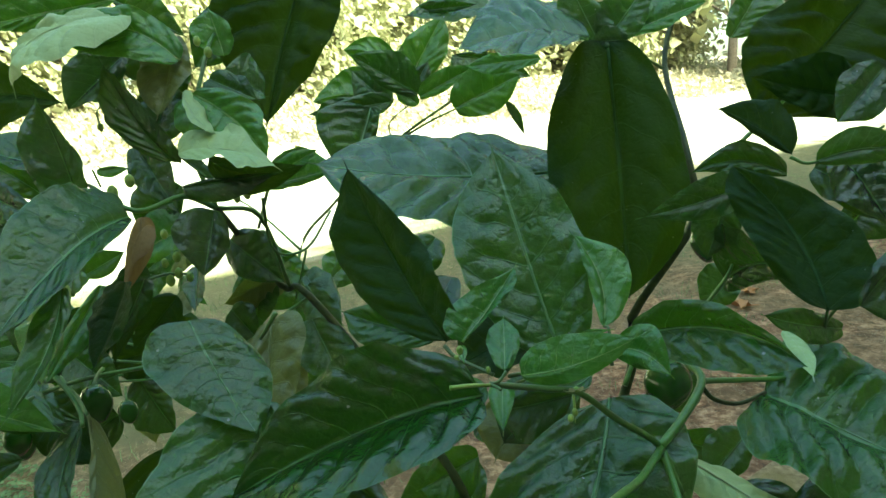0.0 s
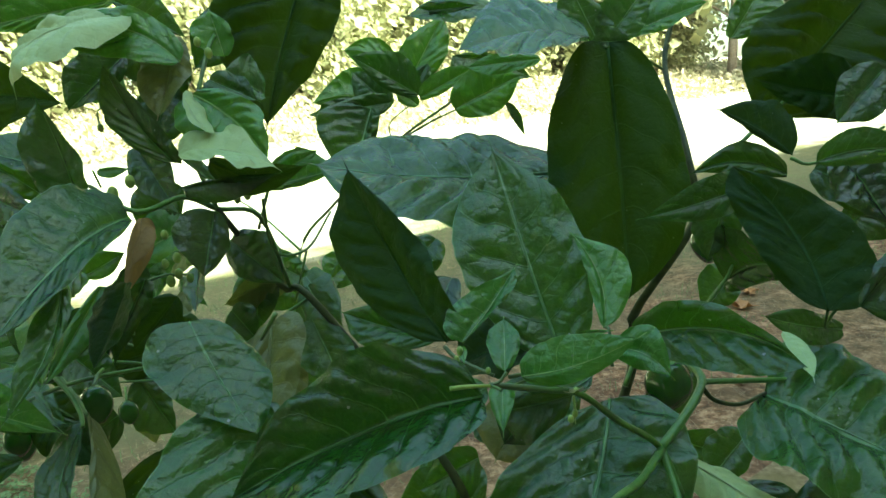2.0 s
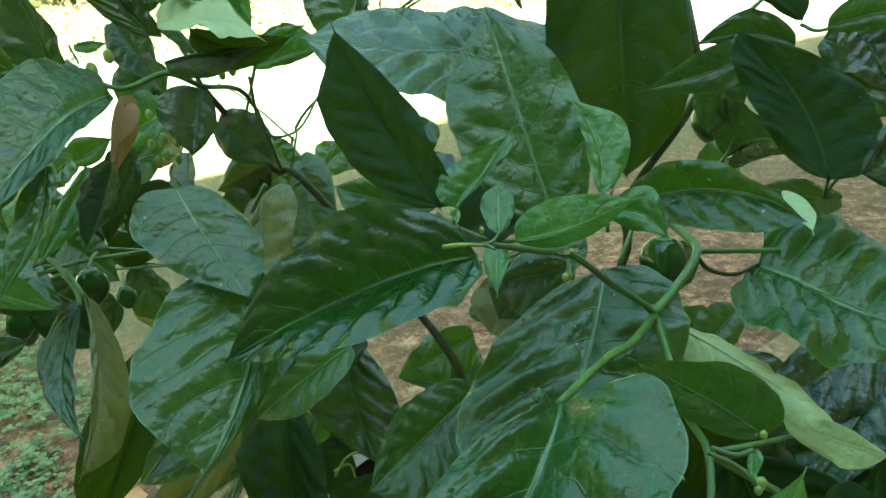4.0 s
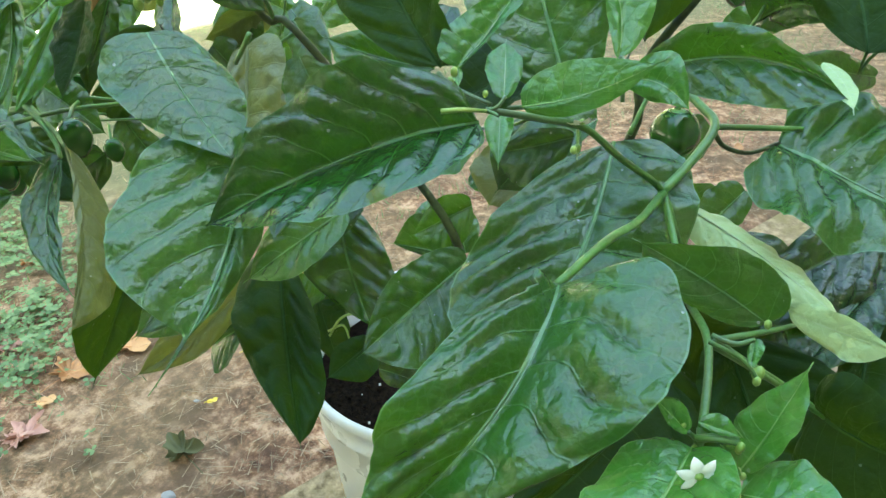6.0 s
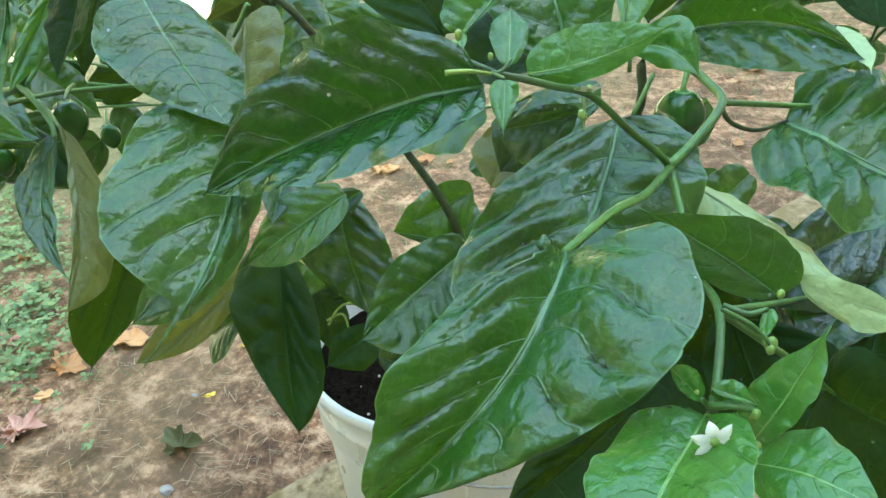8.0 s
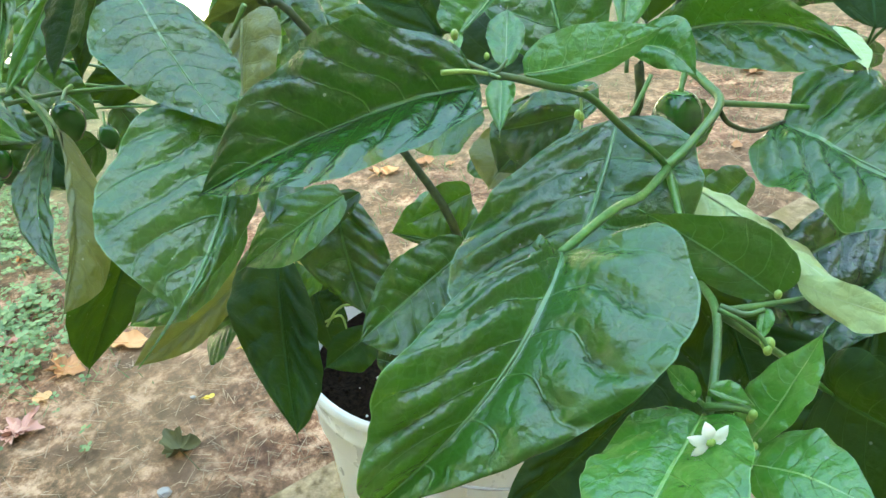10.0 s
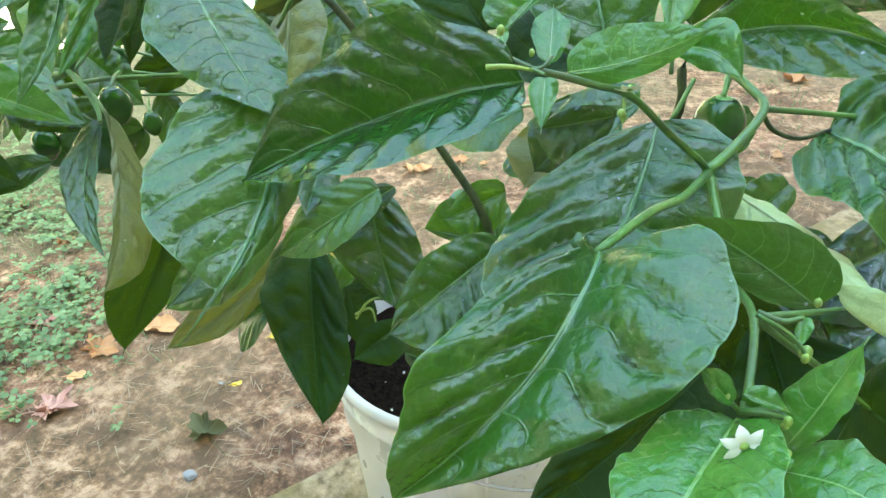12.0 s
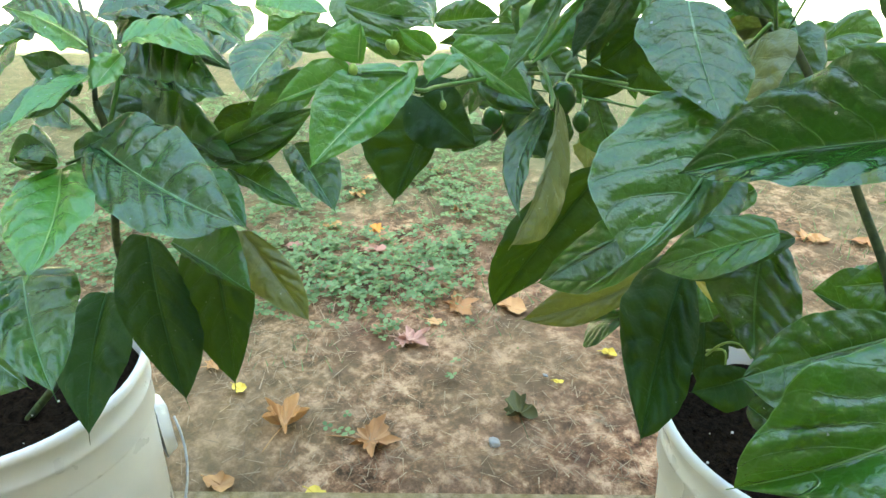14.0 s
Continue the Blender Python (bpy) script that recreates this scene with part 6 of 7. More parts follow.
bud(plant_a, (0.214, 0.380, 0.735), 0.0018)
bud(plant_a, (0.200, 0.345, 0.736), 0.0010)
bud(plant_a, (0.130, 0.419, 0.807), 0.0014)
bud(plant_a, (0.129, 0.417, 0.805), 0.0012)
bud(plant_a, (0.139, 0.412, 0.803), 0.0010)
fruit(plant_a, (-0.118, 0.583, 0.719), 0.0119, (-0.012, 0.029, 0.000))
fruit(plant_a, (-0.156, 0.668, 0.673), 0.0091, (-0.017, 0.027, 0.000))
fruit(plant_a, (-0.269, 0.689, 0.639), 0.0146, (0.003, 0.016, 0.011))
fruit(plant_a, (-0.217, 0.735, 0.700), 0.0109, (0.009, 0.008, 0.001))
fruit(plant_a, (0.290, 0.742, 0.761), 0.0146, (0.006, 0.006, 0.007))
fruit(plant_a, (-0.175, 0.760, 0.691), 0.0082, (-0.003, 0.007, 0.003))
stem(plant_a, [(-0.145, 0.627, 0.758), (-0.145, 0.591, 0.738), (-0.163, 0.563, 0.735)], .002, .0016, STEM)
stem(plant_a, [(-0.145, 0.590, 0.736), (-0.118, 0.567, 0.731), (-0.097, 0.545, 0.729)], .0018, .0014, STEM)
stem(plant_a, [(-0.010, 0.689, 0.750), (-0.101, 0.694, 0.702), (-0.248, 0.729, 0.698), (-0.343, 0.770, 0.691)], .0018, .0014, STEM)
stem(plant_a, [(-0.064, 0.690, 0.687), (-0.165, 0.717, 0.678), (-0.269, 0.741, 0.665)], .0016, .0014, STEM)
stem(plant_a, [(0.046, 0.482, 0.803), (0.037, 0.484, 0.791)], .0016, .0012, STEM)
stem(plant_a, [(-0.040, 0.625, 0.830), (-0.056, 0.615, 0.840), (-0.079, 0.600, 0.835), (-0.112, 0.609, 0.852)], .0028, .002, STEM)
stem(plant_a, [(-0.040, 0.625, 0.830), (-0.053, 0.633, 0.872), (-0.050, 0.666, 0.926), (-0.048, 0.680, 0.941)], .0025, .0018, STEM)
stem(plant_a, [(-0.040, 0.625, 0.830), (-0.025, 0.656, 0.818), (-0.018, 0.675, 0.763)], .0025, .002, STEM)
stem(plant_a, [(-0.027, 0.692, 0.841), (-0.038, 0.682, 0.805)], .002, .0016, STEM)
stem(plant_a, [(-0.100, 0.607, 0.787), (-0.114, 0.589, 0.764), (-0.136, 0.571, 0.745)], .0025, .0018, STEM)
stem(plant_a, [(-0.087, 0.600, 0.796), (-0.078, 0.598, 0.825)], .0016, .0016, STEM)
stem(plant_a, [(-0.105, 0.610, 0.850), (-0.109, 0.611, 0.861)], .001, .001, STEM)
stem(plant_a, [(-0.108, 0.888, 0.617), (-0.108, 0.965, 0.727), (-0.054, 0.933, 0.782), (0.032, 0.868, 0.847), (0.088, 0.862, 0.880), (0.123, 0.852, 0.902)], .003, .0014, STEM)
stem(plant_a, [(0.032, 0.868, 0.847), (0.073, 0.847, 0.866), (0.098, 0.842, 0.875)], .0018, .001, STEM)
stem(plant_a, [(0.032, 0.868, 0.847), (0.032, 0.861, 0.867), (0.053, 0.868, 0.883)], .0012, .0008, STEM)
stem(plant_a, [(-0.106, 0.965, 0.727), (-0.174, 1.016, 0.770), (-0.243, 1.064, 0.797)], .0022, .0014, STEM)
stem(plant_a, [(0.256, 0.647, 0.733), (0.275, 0.646, 0.759), (0.283, 0.650, 0.775)], .002, .0014, STEM)
stem(plant_a, [(0.263, 0.767, 0.893), (0.238, 0.746, 0.907), (0.224, 0.725, 0.917)], .0018, .0012, STEM)
stem(plant_a, [(0.292, 0.677, 0.840), (0.335, 0.719, 0.864), (0.385, 0.764, 0.891)], .0022, .0016, STEM)
stem(plant_a, [(0.303, 0.621, 0.836), (0.315, 0.616, 0.833), (0.349, 0.615, 0.850)], .0016, .0012, STEM)
stem(plant_a, [(0.288, 0.540, 0.740), (0.294, 0.546, 0.765), (0.307, 0.542, 0.783)], .0014, .001, STEM)
stem(plant_a, [(0.288, 0.532, 0.776), (0.293, 0.546, 0.762)], .001, .0008, STEM)
stem(plant_a, [(0.182, 0.461, 0.782), (0.182, 0.466, 0.794), (0.181, 0.469, 0.795)], .0011, .0009, STEM)
stem(plant_a, [(0.164, 0.488, 0.778), (0.160, 0.477, 0.776), (0.144, 0.446, 0.786)], .0015, .0012, STEM)
stem(plant_a, [(0.121, 0.450, 0.797), (0.126, 0.445, 0.794), (0.139, 0.436, 0.791)], .0012, .001, STEM)
stem(plant_a, [(0.200, 0.602, 0.751), (0.212, 0.646, 0.755), (0.216, 0.645, 0.751)], .0012, .001, BARK)
stem(plant_b, [(-0.600, 0.260, 0.310), (-0.468, 0.366, 0.497), (-0.432, 0.372, 0.582), (-0.380, 0.369, 0.679), (-0.378, 0.367, 0.715)], .0065, .004, BARK)
stem(plant_b, [(-0.380, 0.369, 0.679), (-0.367, 0.348, 0.717), (-0.379, 0.330, 0.731)], .003, .002, STEM)
stem(plant_b, [(-0.378, 0.367, 0.715), (-0.393, 0.378, 0.747), (-0.437, 0.394, 0.785)], .003, .002, BARK)
stem(plant_b, [(-0.384, 0.371, 0.686), (-0.373, 0.386, 0.732), (-0.385, 0.393, 0.758)], .003, .0015, STEM)
stem(plant_b, [(-0.315, 0.319, 0.697), (-0.306, 0.332, 0.702), (-0.359, 0.362, 0.684)], .0018, .0012, STEM)
bud(plant_b, (-0.337, 0.374, 0.754), 0.0030)
bud(plant_b, (-0.332, 0.375, 0.749), 0.0027)
stem(plant_a, [(-0.113, 0.660, 0.714), (-0.126, 0.569, 0.738), (-0.101, 0.450, 0.759), (-0.082, 0.412, 0.768), (-0.086, 0.378, 0.782)], .0022, .0012, STEM)
stem(plant_a, [(-0.084, 0.380, 0.782), (-0.078, 0.394, 0.781), (-0.077, 0.400, 0.779)], .0012, .001, STEM)
bud(plant_a, (-0.087, 0.378, 0.783), 0.0027)
bud(plant_a, (-0.090, 0.372, 0.779), 0.0022)
bud(plant_a, (-0.089, 0.404, 0.788), 0.0031)
bud(plant_a, (-0.091, 0.403, 0.789), 0.0023)
flower(plant_a, (-0.091, 0.416, 0.764), (.0,-.4,-.8), 0.0049)
bud(plant_a, (-0.085, 0.431, 0.756), 0.0022)
stem(plant_a, [(-0.085, 0.431, 0.756), (-0.088, 0.433, 0.762)], .0009, .0009, STEM)
stem(plant_a, [(-0.144, 0.715, 0.701), (-0.201, 0.730, 0.709), (-0.281, 0.723, 0.720)], .0016, .0014, STEM)
fruit(plant_a, (-0.240, 0.653, 0.660), 0.0123, (-0.010, 0.004, 0.007))
stem(plant_a, [(-0.013, 0.658, 0.510), (-0.002, 0.659, 0.527), (0.010, 0.662, 0.530), (0.021, 0.659, 0.524)], .0016, .0012, POLLEN)
stem(plant_a, [(-0.014, 0.660, 0.513), (0.001, 0.656, 0.523), (0.007, 0.649, 0.511)], .0016, .0012, POLLEN)
stem(plant_a, [(-0.282, 0.731, 0.724), (-0.236, 0.756, 0.711), (-0.197, 0.800, 0.698)], .0018, .0014, STEM)
stem(plant_a, [(-0.251, 0.707, 0.687), (-0.191, 0.734, 0.676), (-0.168, 0.755, 0.664)], .0018, .0014, STEM)
stem(plant_a, [(-0.093, 0.607, 0.787), (-0.075, 0.611, 0.792), (-0.057, 0.614, 0.791)], .0014, .0012, STEM)
bud(plant_a, (-0.071, 0.611, 0.788), 0.0036)
bud(plant_a, (-0.066, 0.613, 0.792), 0.0033)
bud(plant_a, (-0.074, 0.613, 0.799), 0.0029)
bud(plant_a, (-0.059, 0.613, 0.789), 0.0029)
bud(plant_a, (-0.115, 0.637, 0.886), 0.0026)
bud(plant_a, (-0.098, 0.610, 0.846), 0.0043)
bud(plant_a, (-0.048, 0.666, 0.928), 0.0034)
bud(plant_a, (-0.055, 0.667, 0.936), 0.0030)
stem(plant_a, [(-0.115, 0.637, 0.886), (-0.116, 0.639, 0.897), (-0.105, 0.641, 0.900)], .0009, .0008, STEM)
stem(plant_a, [(-0.019, 0.650, 0.831), (-0.021, 0.662, 0.793), (-0.005, 0.684, 0.788), (0.008, 0.712, 0.810)], .0016, .0013, STEM)
stem(plant_a, [(-0.005, 0.683, 0.787), (-0.015, 0.674, 0.752)], .0014, .001, STEM)
stem(plant_a, [(-0.038, 0.619, 0.845), (-0.025, 0.630, 0.837), (-0.015, 0.652, 0.838)], .0012, .001, STEM)
bud(plant_a, (-0.017, 0.621, 0.838), 0.0032)
bud(plant_a, (-0.023, 0.619, 0.836), 0.0028)
bud(plant_a, (-0.068, 0.627, 0.809), 0.0033)
bud(plant_a, (-0.072, 0.625, 0.800), 0.0033)
bud(plant_a, (-0.079, 0.627, 0.815), 0.0030)
bud(plant_a, (-0.064, 0.625, 0.797), 0.0030)
bud(plant_a, (-0.100, 0.632, 0.894), 0.0025)
bud(plant_a, (-0.082, 0.604, 0.853), 0.0038)
stem(plant_a, [(0.201, 0.384, 0.744), (0.207, 0.382, 0.743), (0.212, 0.383, 0.744)], .0013, .001, STEM)
stem(plant_a, [(0.190, 0.347, 0.744), (0.194, 0.345, 0.746), (0.199, 0.345, 0.745)], .0012, .001, STEM)
bud(plant_a, (0.199, 0.344, 0.745), 0.0012)
bud(plant_a, (0.197, 0.340, 0.739), 0.0018)
bud(plant_a, (0.198, 0.338, 0.736), 0.0013)
bud(plant_a, (0.212, 0.376, 0.738), 0.0020)
bud(plant_a, (0.187, 0.348, 0.747), 0.0011)
bud(plant_a, (0.216, 0.387, 0.746), 0.0013)
stem(plant_a, [(0.1904, 0.3489, 0.7418), (0.1972, 0.3493, 0.7429), (0.2004, 0.3477, 0.7415)], 0.001, 0.0008, STEM)
stem(plant_a, [(0.1901, 0.3472, 0.7411), (0.1901, 0.3444, 0.7404), (0.1901, 0.3428, 0.7398)], 0.0009, 0.0008, POLLEN)
stem(plant_a, [(0.1965, 0.3708, 0.7527), (0.2033, 0.3697, 0.7494), (0.2069, 0.3683, 0.7464), (0.2082, 0.3674, 0.7446)], 0.0009, 0.0008, STEM)
stem(plant_a, [(0.2088, 0.3990, 0.7284), (0.2202, 0.4050, 0.7164), (0.2344, 0.4106, 0.7030), (0.2564, 0.4223, 0.6786)], 0.0018, 0.0016, STEM)
stem(plant_a, [(0.1657, 0.4351, 0.7828), (0.1658, 0.4328, 0.7810), (0.1657, 0.4317, 0.7793)], 0.0008, 0.0007, POLLEN)
stem(plant_a, [(0.1657, 0.4305, 0.7774), (0.1656, 0.4298, 0.7764), (0.1656, 0.4292, 0.7754)], 0.0003, 0.0002, POLLEN)
stem(plant_a, [(-0.1068, 0.5718, 0.7741), (-0.1139, 0.5623, 0.7606), (-0.1190, 0.5546, 0.7495), (-0.1337, 0.5611, 0.7444)], 0.0032, 0.003, STEM)
stem(plant_a, [(-0.1190, 0.5546, 0.7495), (-0.1026, 0.5420, 0.7446), (-0.0917, 0.5331, 0.7373), (-0.0859, 0.5250, 0.7324)], 0.0024, 0.0016, STEM)
stem(plant_a, [(-0.1653, 0.6216, 0.7533), (-0.1377, 0.6243, 0.7513), (-0.1125, 0.6268, 0.7494)], 0.0022, 0.0018, STEM)
stem(plant_a, [(0.1276, 0.5475, 0.7377), (0.1400, 0.5207, 0.7490), (0.1497, 0.5045, 0.7589)], 0.0012, 0.001, STEM)
bud(plant_a, (0.2000, 0.3471, 0.7406), 0.0011)
bud(plant_a, (0.2084, 0.3669, 0.7437), 0.0013)
bud(plant_a, (0.1980, 0.3421, 0.7350), 0.0013)
bud(plant_a, (0.2010, 0.3440, 0.7354), 0.0010)
bud(plant_a, (0.1987, 0.3414, 0.7337), 0.0010)
bud(plant_a, (0.1964, 0.3406, 0.7349), 0.0011)
bud(plant_a, (0.1657, 0.4311, 0.7784), 0.0014)
stem(plant_a, [(0.1392, 0.4094, 0.7992), (0.1423, 0.4103, 0.7999), (0.1445, 0.4121, 0.8023)], 0.0009, 0.0007, STEM)
stem(plant_a, [(0.1392, 0.4094, 0.7992), (0.1414, 0.4074, 0.7993), (0.1429, 0.4052, 0.7993)], 0.0009, 0.0007, STEM)
stem(plant_a, [(0.1889, 0.3398, 0.7430), (0.1874, 0.3343, 0.7478), (0.1869, 0.3318, 0.7496)], 0.0009, 0.0008, POLLEN)

# ---- yard litter and growth ----


def card_field(name, count, place, make, material, label, category):
    rng = random.Random(len(name) * 77)
    verts, faces = [], []
    for k in range(count):
        p = place(rng)
        if p is None:
            continue
        for shape in make(rng, p):
            s = len(verts)
            verts += [tuple(q) for q in shape]
            faces.append(tuple(range(s, s + len(shape))))
    me = bpy.data.meshes.new(name)
    me.from_pydata(verts, [], faces)
    me.materials.append(material)
    return tagged(new(name, me), label, category, kind="stuff")


def yard(rng, lo, hi, left=-2.2, right=1.8):
    a, o = rng.uniform(left, right), rng.uniform(lo, hi)
    p = ALONG * a + OUT * (EDGE + o)
    return Vector((p.x, p.y, ground_height(p.x, p.y) + 0.012 * noise.noise(Vector((p.x * 4, p.y * 4, 0))) - 0.002)), a, o


def clover_place(rng):
    p, a, o = yard(rng, 0.12, 2.2)
    patch = noise.noise(Vector((p.x * 2.6, p.y * 2.6, 7))) + 0.7 * noise.noise(Vector((p.x * 9, p.y * 9, 2)))
    want = 0.42 - (1.5 * (0.68 - o) if o < 0.68 else 0.28 * (o - 0.68)) - max(0.0, (a - 0.25)) * 2.2
    return p if patch * 0.55 + want > rng.uniform(0.0, 1.0) else None


def clover_leaf(rng, p):
    h, turn = rng.uniform(0.008, 0.035), rng.uniform(0, 6.28)
    size = rng.uniform(0.006, 0.014)
    out = []
    tilt = Vector((rng.uniform(-0.4, 0.4), rng.uniform(-0.4, 0.4), 1)).normalized()
    x = tilt.cross(Vector((math.cos(turn), math.sin(turn), 0))).normalized()
    y = tilt.cross(x)
    c = p + Vector((0, 0, h))
    for k in range(3):
        a = 2.094 * k
        d, e = x * math.cos(a) + y * math.sin(a), y * math.cos(a) - x * math.sin(a)
        out.append((c, c + d * size * 0.6 + e * size * 0.5, c + d * size * 1.15 + e * size * 0.3, c + d * size * 1.15 - e * size * 0.3, c + d * size * 0.6 - e * size * 0.5))
    return out


card_field("clover", 80000, clover_place, clover_leaf, CLOVER, "low green clover patch in the yard", "clover")


def straw_place(rng):
    p, a, o = yard(rng, 0.02, 2.8, -3, 3.6)
    return p if noise.noise(Vector((p.x * 5, p.y * 5, 11))) > rng.uniform(-0.6, 0.5) else None


def straw_blade(rng, p):
    a, ln = rng.uniform(0, 6.28), rng.uniform(0.012, 0.055)
    d = Vector((math.cos(a), math.sin(a), rng.uniform(0.0, 0.5)))
    e = Vector((-d.y, d.x, 0)) * rng.uniform(0.0006, 0.0014)
    q = p + d * ln
    return [(p - e + Vector((0, 0, 0.003)), p + e + Vector((0, 0, 0.003)), q)]


card_field("dry_grass", 90000, straw_place, straw_blade, STRAW, "thin dry straw lying on soil", "grass")


def grass_place(rng):
    p, a, o = yard(rng, 0.3, 4.2, -3, 6)
    return p if noise.noise(Vector((p.x * 3, p.y * 3, 21))) > rng.uniform(-0.2, 0.6) else None


def grass_blade(rng, p):
    a, ln = rng.uniform(0, 6.28), rng.uniform(0.015, 0.05)
    d = Vector((math.cos(a), math.sin(a), rng.uniform(0.6, 2.0))).normalized()
    e = Vector((-d.y, d.x, 0)).normalized() * rng.uniform(0.0008, 0.0016)
    return [(p - e, p + e, p + d * ln)]


card_field("grass", 60000, grass_place, grass_blade, CLOVER, "sparse green grass blades", "grass")


def fallen_leaf(at, size, turn, material, label, lobes=5, curl=0.7):
    """A dry lobed leaf lying on the ground, its lobes cupped, with a thin stalk."""
    bm = bmesh.new()
    z0 = ground_height(*at) + 0.012 * noise.noise(Vector((at[0] * 4, at[1] * 4, 0)))
    rings, segs = 8, 110
    rows = []
    for i in range(rings + 1):
        f = i / rings
        row = []
        for k in range(segs):
            a = 2 * math.pi * k / segs
            q = (abs(((a * lobes / 6.2832) % 1) - 0.5) * 2) ** 1.6 if lobes else 1.0
            jag = 0.17 * (abs(((a * lobes * 3 / 6.2832) % 1) - 0.5) * 2 - 0.5) * (1 if lobes else 0.2) + 0.22 * noise.noise(Vector((math.cos(a) * 2.3, math.sin(a) * 2.3, at[0] * 37))) + 0.1 * noise.noise(Vector((a * 6, at[0] * 9, 1)))
            r = (0.54 + 0.40 * q + jag) if lobes else (0.5 + 0.42 * abs(math.cos(a)) + 0.5 * jag)
            r *= (0.68 + 0.42 * math.cos(a * 0.5) ** 2) if lobes else 1.0
            r *= size * 0.5 * f
            h = curl * size * (0.26 * f * f * (0.6 + noise.noise(Vector((math.cos(a) * 1.4, math.sin(a) * 1.4, at[1] * 30)))) + 0.05 * f * math.sin(lobes * a))
            p = Vector((math.cos(a + turn) * r, math.sin(a + turn) * r, max(h, -0.002) + 0.004))
            row.append(bm.verts.new(p + Vector((at[0], at[1], z0))))
        rows.append(row)
    for a, b in zip(rows, rows[1:]):
        for k in range(segs):
            bm.faces.new((a[k], a[(k + 1) % segs], b[(k + 1) % segs], b[k]))
    bmesh.ops.remove_doubles(bm, verts=rows[0], dist=1e-5)
    d = Vector((-math.cos(turn), -math.sin(turn), 0))
    c = Vector((at[0], at[1], z0 + 0.004))
    tube_into(bm, [c, c + d * size * 0.4 + Vector((0, 0, 0.004)), c + d * size * 0.75 + Vector((0, 0, 0.002))], [0.0012, 0.001, 0.0008], 5)
    return tagged(mesh_object("fallen_leaf", bm, material), label, "leaf", "fallen leaves")


def stone(at, size, flat=0.45):
    rng = random.Random(int(abs(at[0] * 977 + at[1] * 331) * 1000))
    bm = bmesh.new()
    bmesh.ops.create_icosphere(bm, subdivisions=3, radius=size * 0.5)
    for v in bm.verts:
        k = 1 + 0.35 * noise.noise(v.co / size * 2.2 + Vector((at[0] * 9, at[1] * 9, 0)))
        v.co = Vector((v.co.x * k, v.co.y * k * 0.7, v.co.z * k * flat)) + Vector((at[0], at[1], ground_height(*at) + size * flat * 0.2))
    return tagged(mesh_object("stone", bm, STONE), "small grey stone lying in the soil", "stone", "stones")


fallen_leaf((-0.562, 0.725), 0.107, 0.6, TAN_LEAF, "large tan dry maple leaf on the soil", 5)
fallen_leaf((-0.699, 0.644), 0.096, 2.0, TAN_LEAF, "curled tan dry leaf on the soil", 5, 1.5)
fallen_leaf((-0.728, 1.123), 0.095, 1.2, TAN_LEAF, "tan dry lobed leaf among clover", 5)
fallen_leaf((-1.144, 1.249), 0.070, 2.6, ORANGE_LEAF, "bright orange dry leaf on clover", 3)
fallen_leaf((-1.384, 1.371), 0.079, 0.2, TAN_LEAF, "tan dry leaf on the yard", 5)
fallen_leaf((-1.429, 1.490), 0.082, 1.0, TAN_LEAF, "brown dry leaf on the yard", 0)
fallen_leaf((-1.076, 1.504), 0.057, 1.7, TAN_LEAF, "tan dry leaf on the yard", 5)
fallen_leaf((-0.894, 1.181), 0.069, 2.2, PINK_LEAF, "faded pink dry leaf on clover", 5)
fallen_leaf((-0.728, 0.959), 0.060, 0.4, PINK_LEAF, "faded pink dry leaf on clover", 5)
fallen_leaf((-0.836, 0.636), 0.034, 0.1, YELLOW_LEAF, "small yellow leaf on the soil", 0)
fallen_leaf((-0.413, 1.068), 0.020, 0.5, YELLOW_LEAF, "tiny yellow leaf on the soil", 0)
fallen_leaf((-0.388, 1.205), 0.033, 0.5, YELLOW_LEAF, "small yellow leaf beside the bucket", 0)
fallen_leaf((-0.415, 0.949), 0.085, 2.5, GREEN_LEAF, "folded green-brown leaf on the soil", 3, 1.3)
fallen_leaf((-0.728, 1.051), 0.037, 0.3, TAN_LEAF, "pale dry leaf on clover", 0)
fallen_leaf((-1.253, 1.182), 0.055, 0.9, TAN_LEAF, "tan dry leaf on the yard", 0)
fallen_leaf((-1.237, 1.043), 0.053, 0.9, PINK_LEAF, "pale dry leaf on the yard", 0)
fallen_leaf((-0.644, 1.210), 0.077, 0.2, TAN_LEAF, "pale dry leaf beside the plant", 0)
fallen_leaf((-0.664, 0.495), 0.055, 0.3, TAN_LEAF, "narrow brown dry leaf by the slab", 0)
fallen_leaf((-0.535, 0.590), 0.039, 0.2, YELLOW_LEAF, "yellow-brown leaf at the slab edge", 0)
fallen_leaf((-0.936, 0.639), 0.054, 1.1, TAN_LEAF, "tan dry leaf behind the bucket", 5)
fallen_leaf((-0.284, 1.988), 0.076, 1.1, TAN_LEAF, "tan dry leaf on the yard", 5)
fallen_leaf((-0.157, 2.041), 0.068, 0.3, TAN_LEAF, "orange-tan dry leaf on the yard", 0)
fallen_leaf((-1.330, 1.660), 0.065, 0.3, TAN_LEAF, "tan dry leaf on the yard", 5)
fallen_leaf((-1.057, 1.167), 0.059, 0.9, PINK_LEAF, "pale pink dry leaf on clover", 0)
fallen_leaf((0.957, 2.846), 0.142, 1.0, TAN_LEAF, "tan dry leaf on the yard", 5)
fallen_leaf((-0.251, 1.996), 0.058, 1.0, TAN_LEAF, "tan dry leaf on the yard", 0)
fallen_leaf((0.743, 2.152), 0.045, 1.0, TAN_LEAF, "tan dry leaf on the yard", 0)
fallen_leaf((-0.082, 2.034), 0.033, 1.0, TAN_LEAF, "small brown dry leaf on the yard", 0)
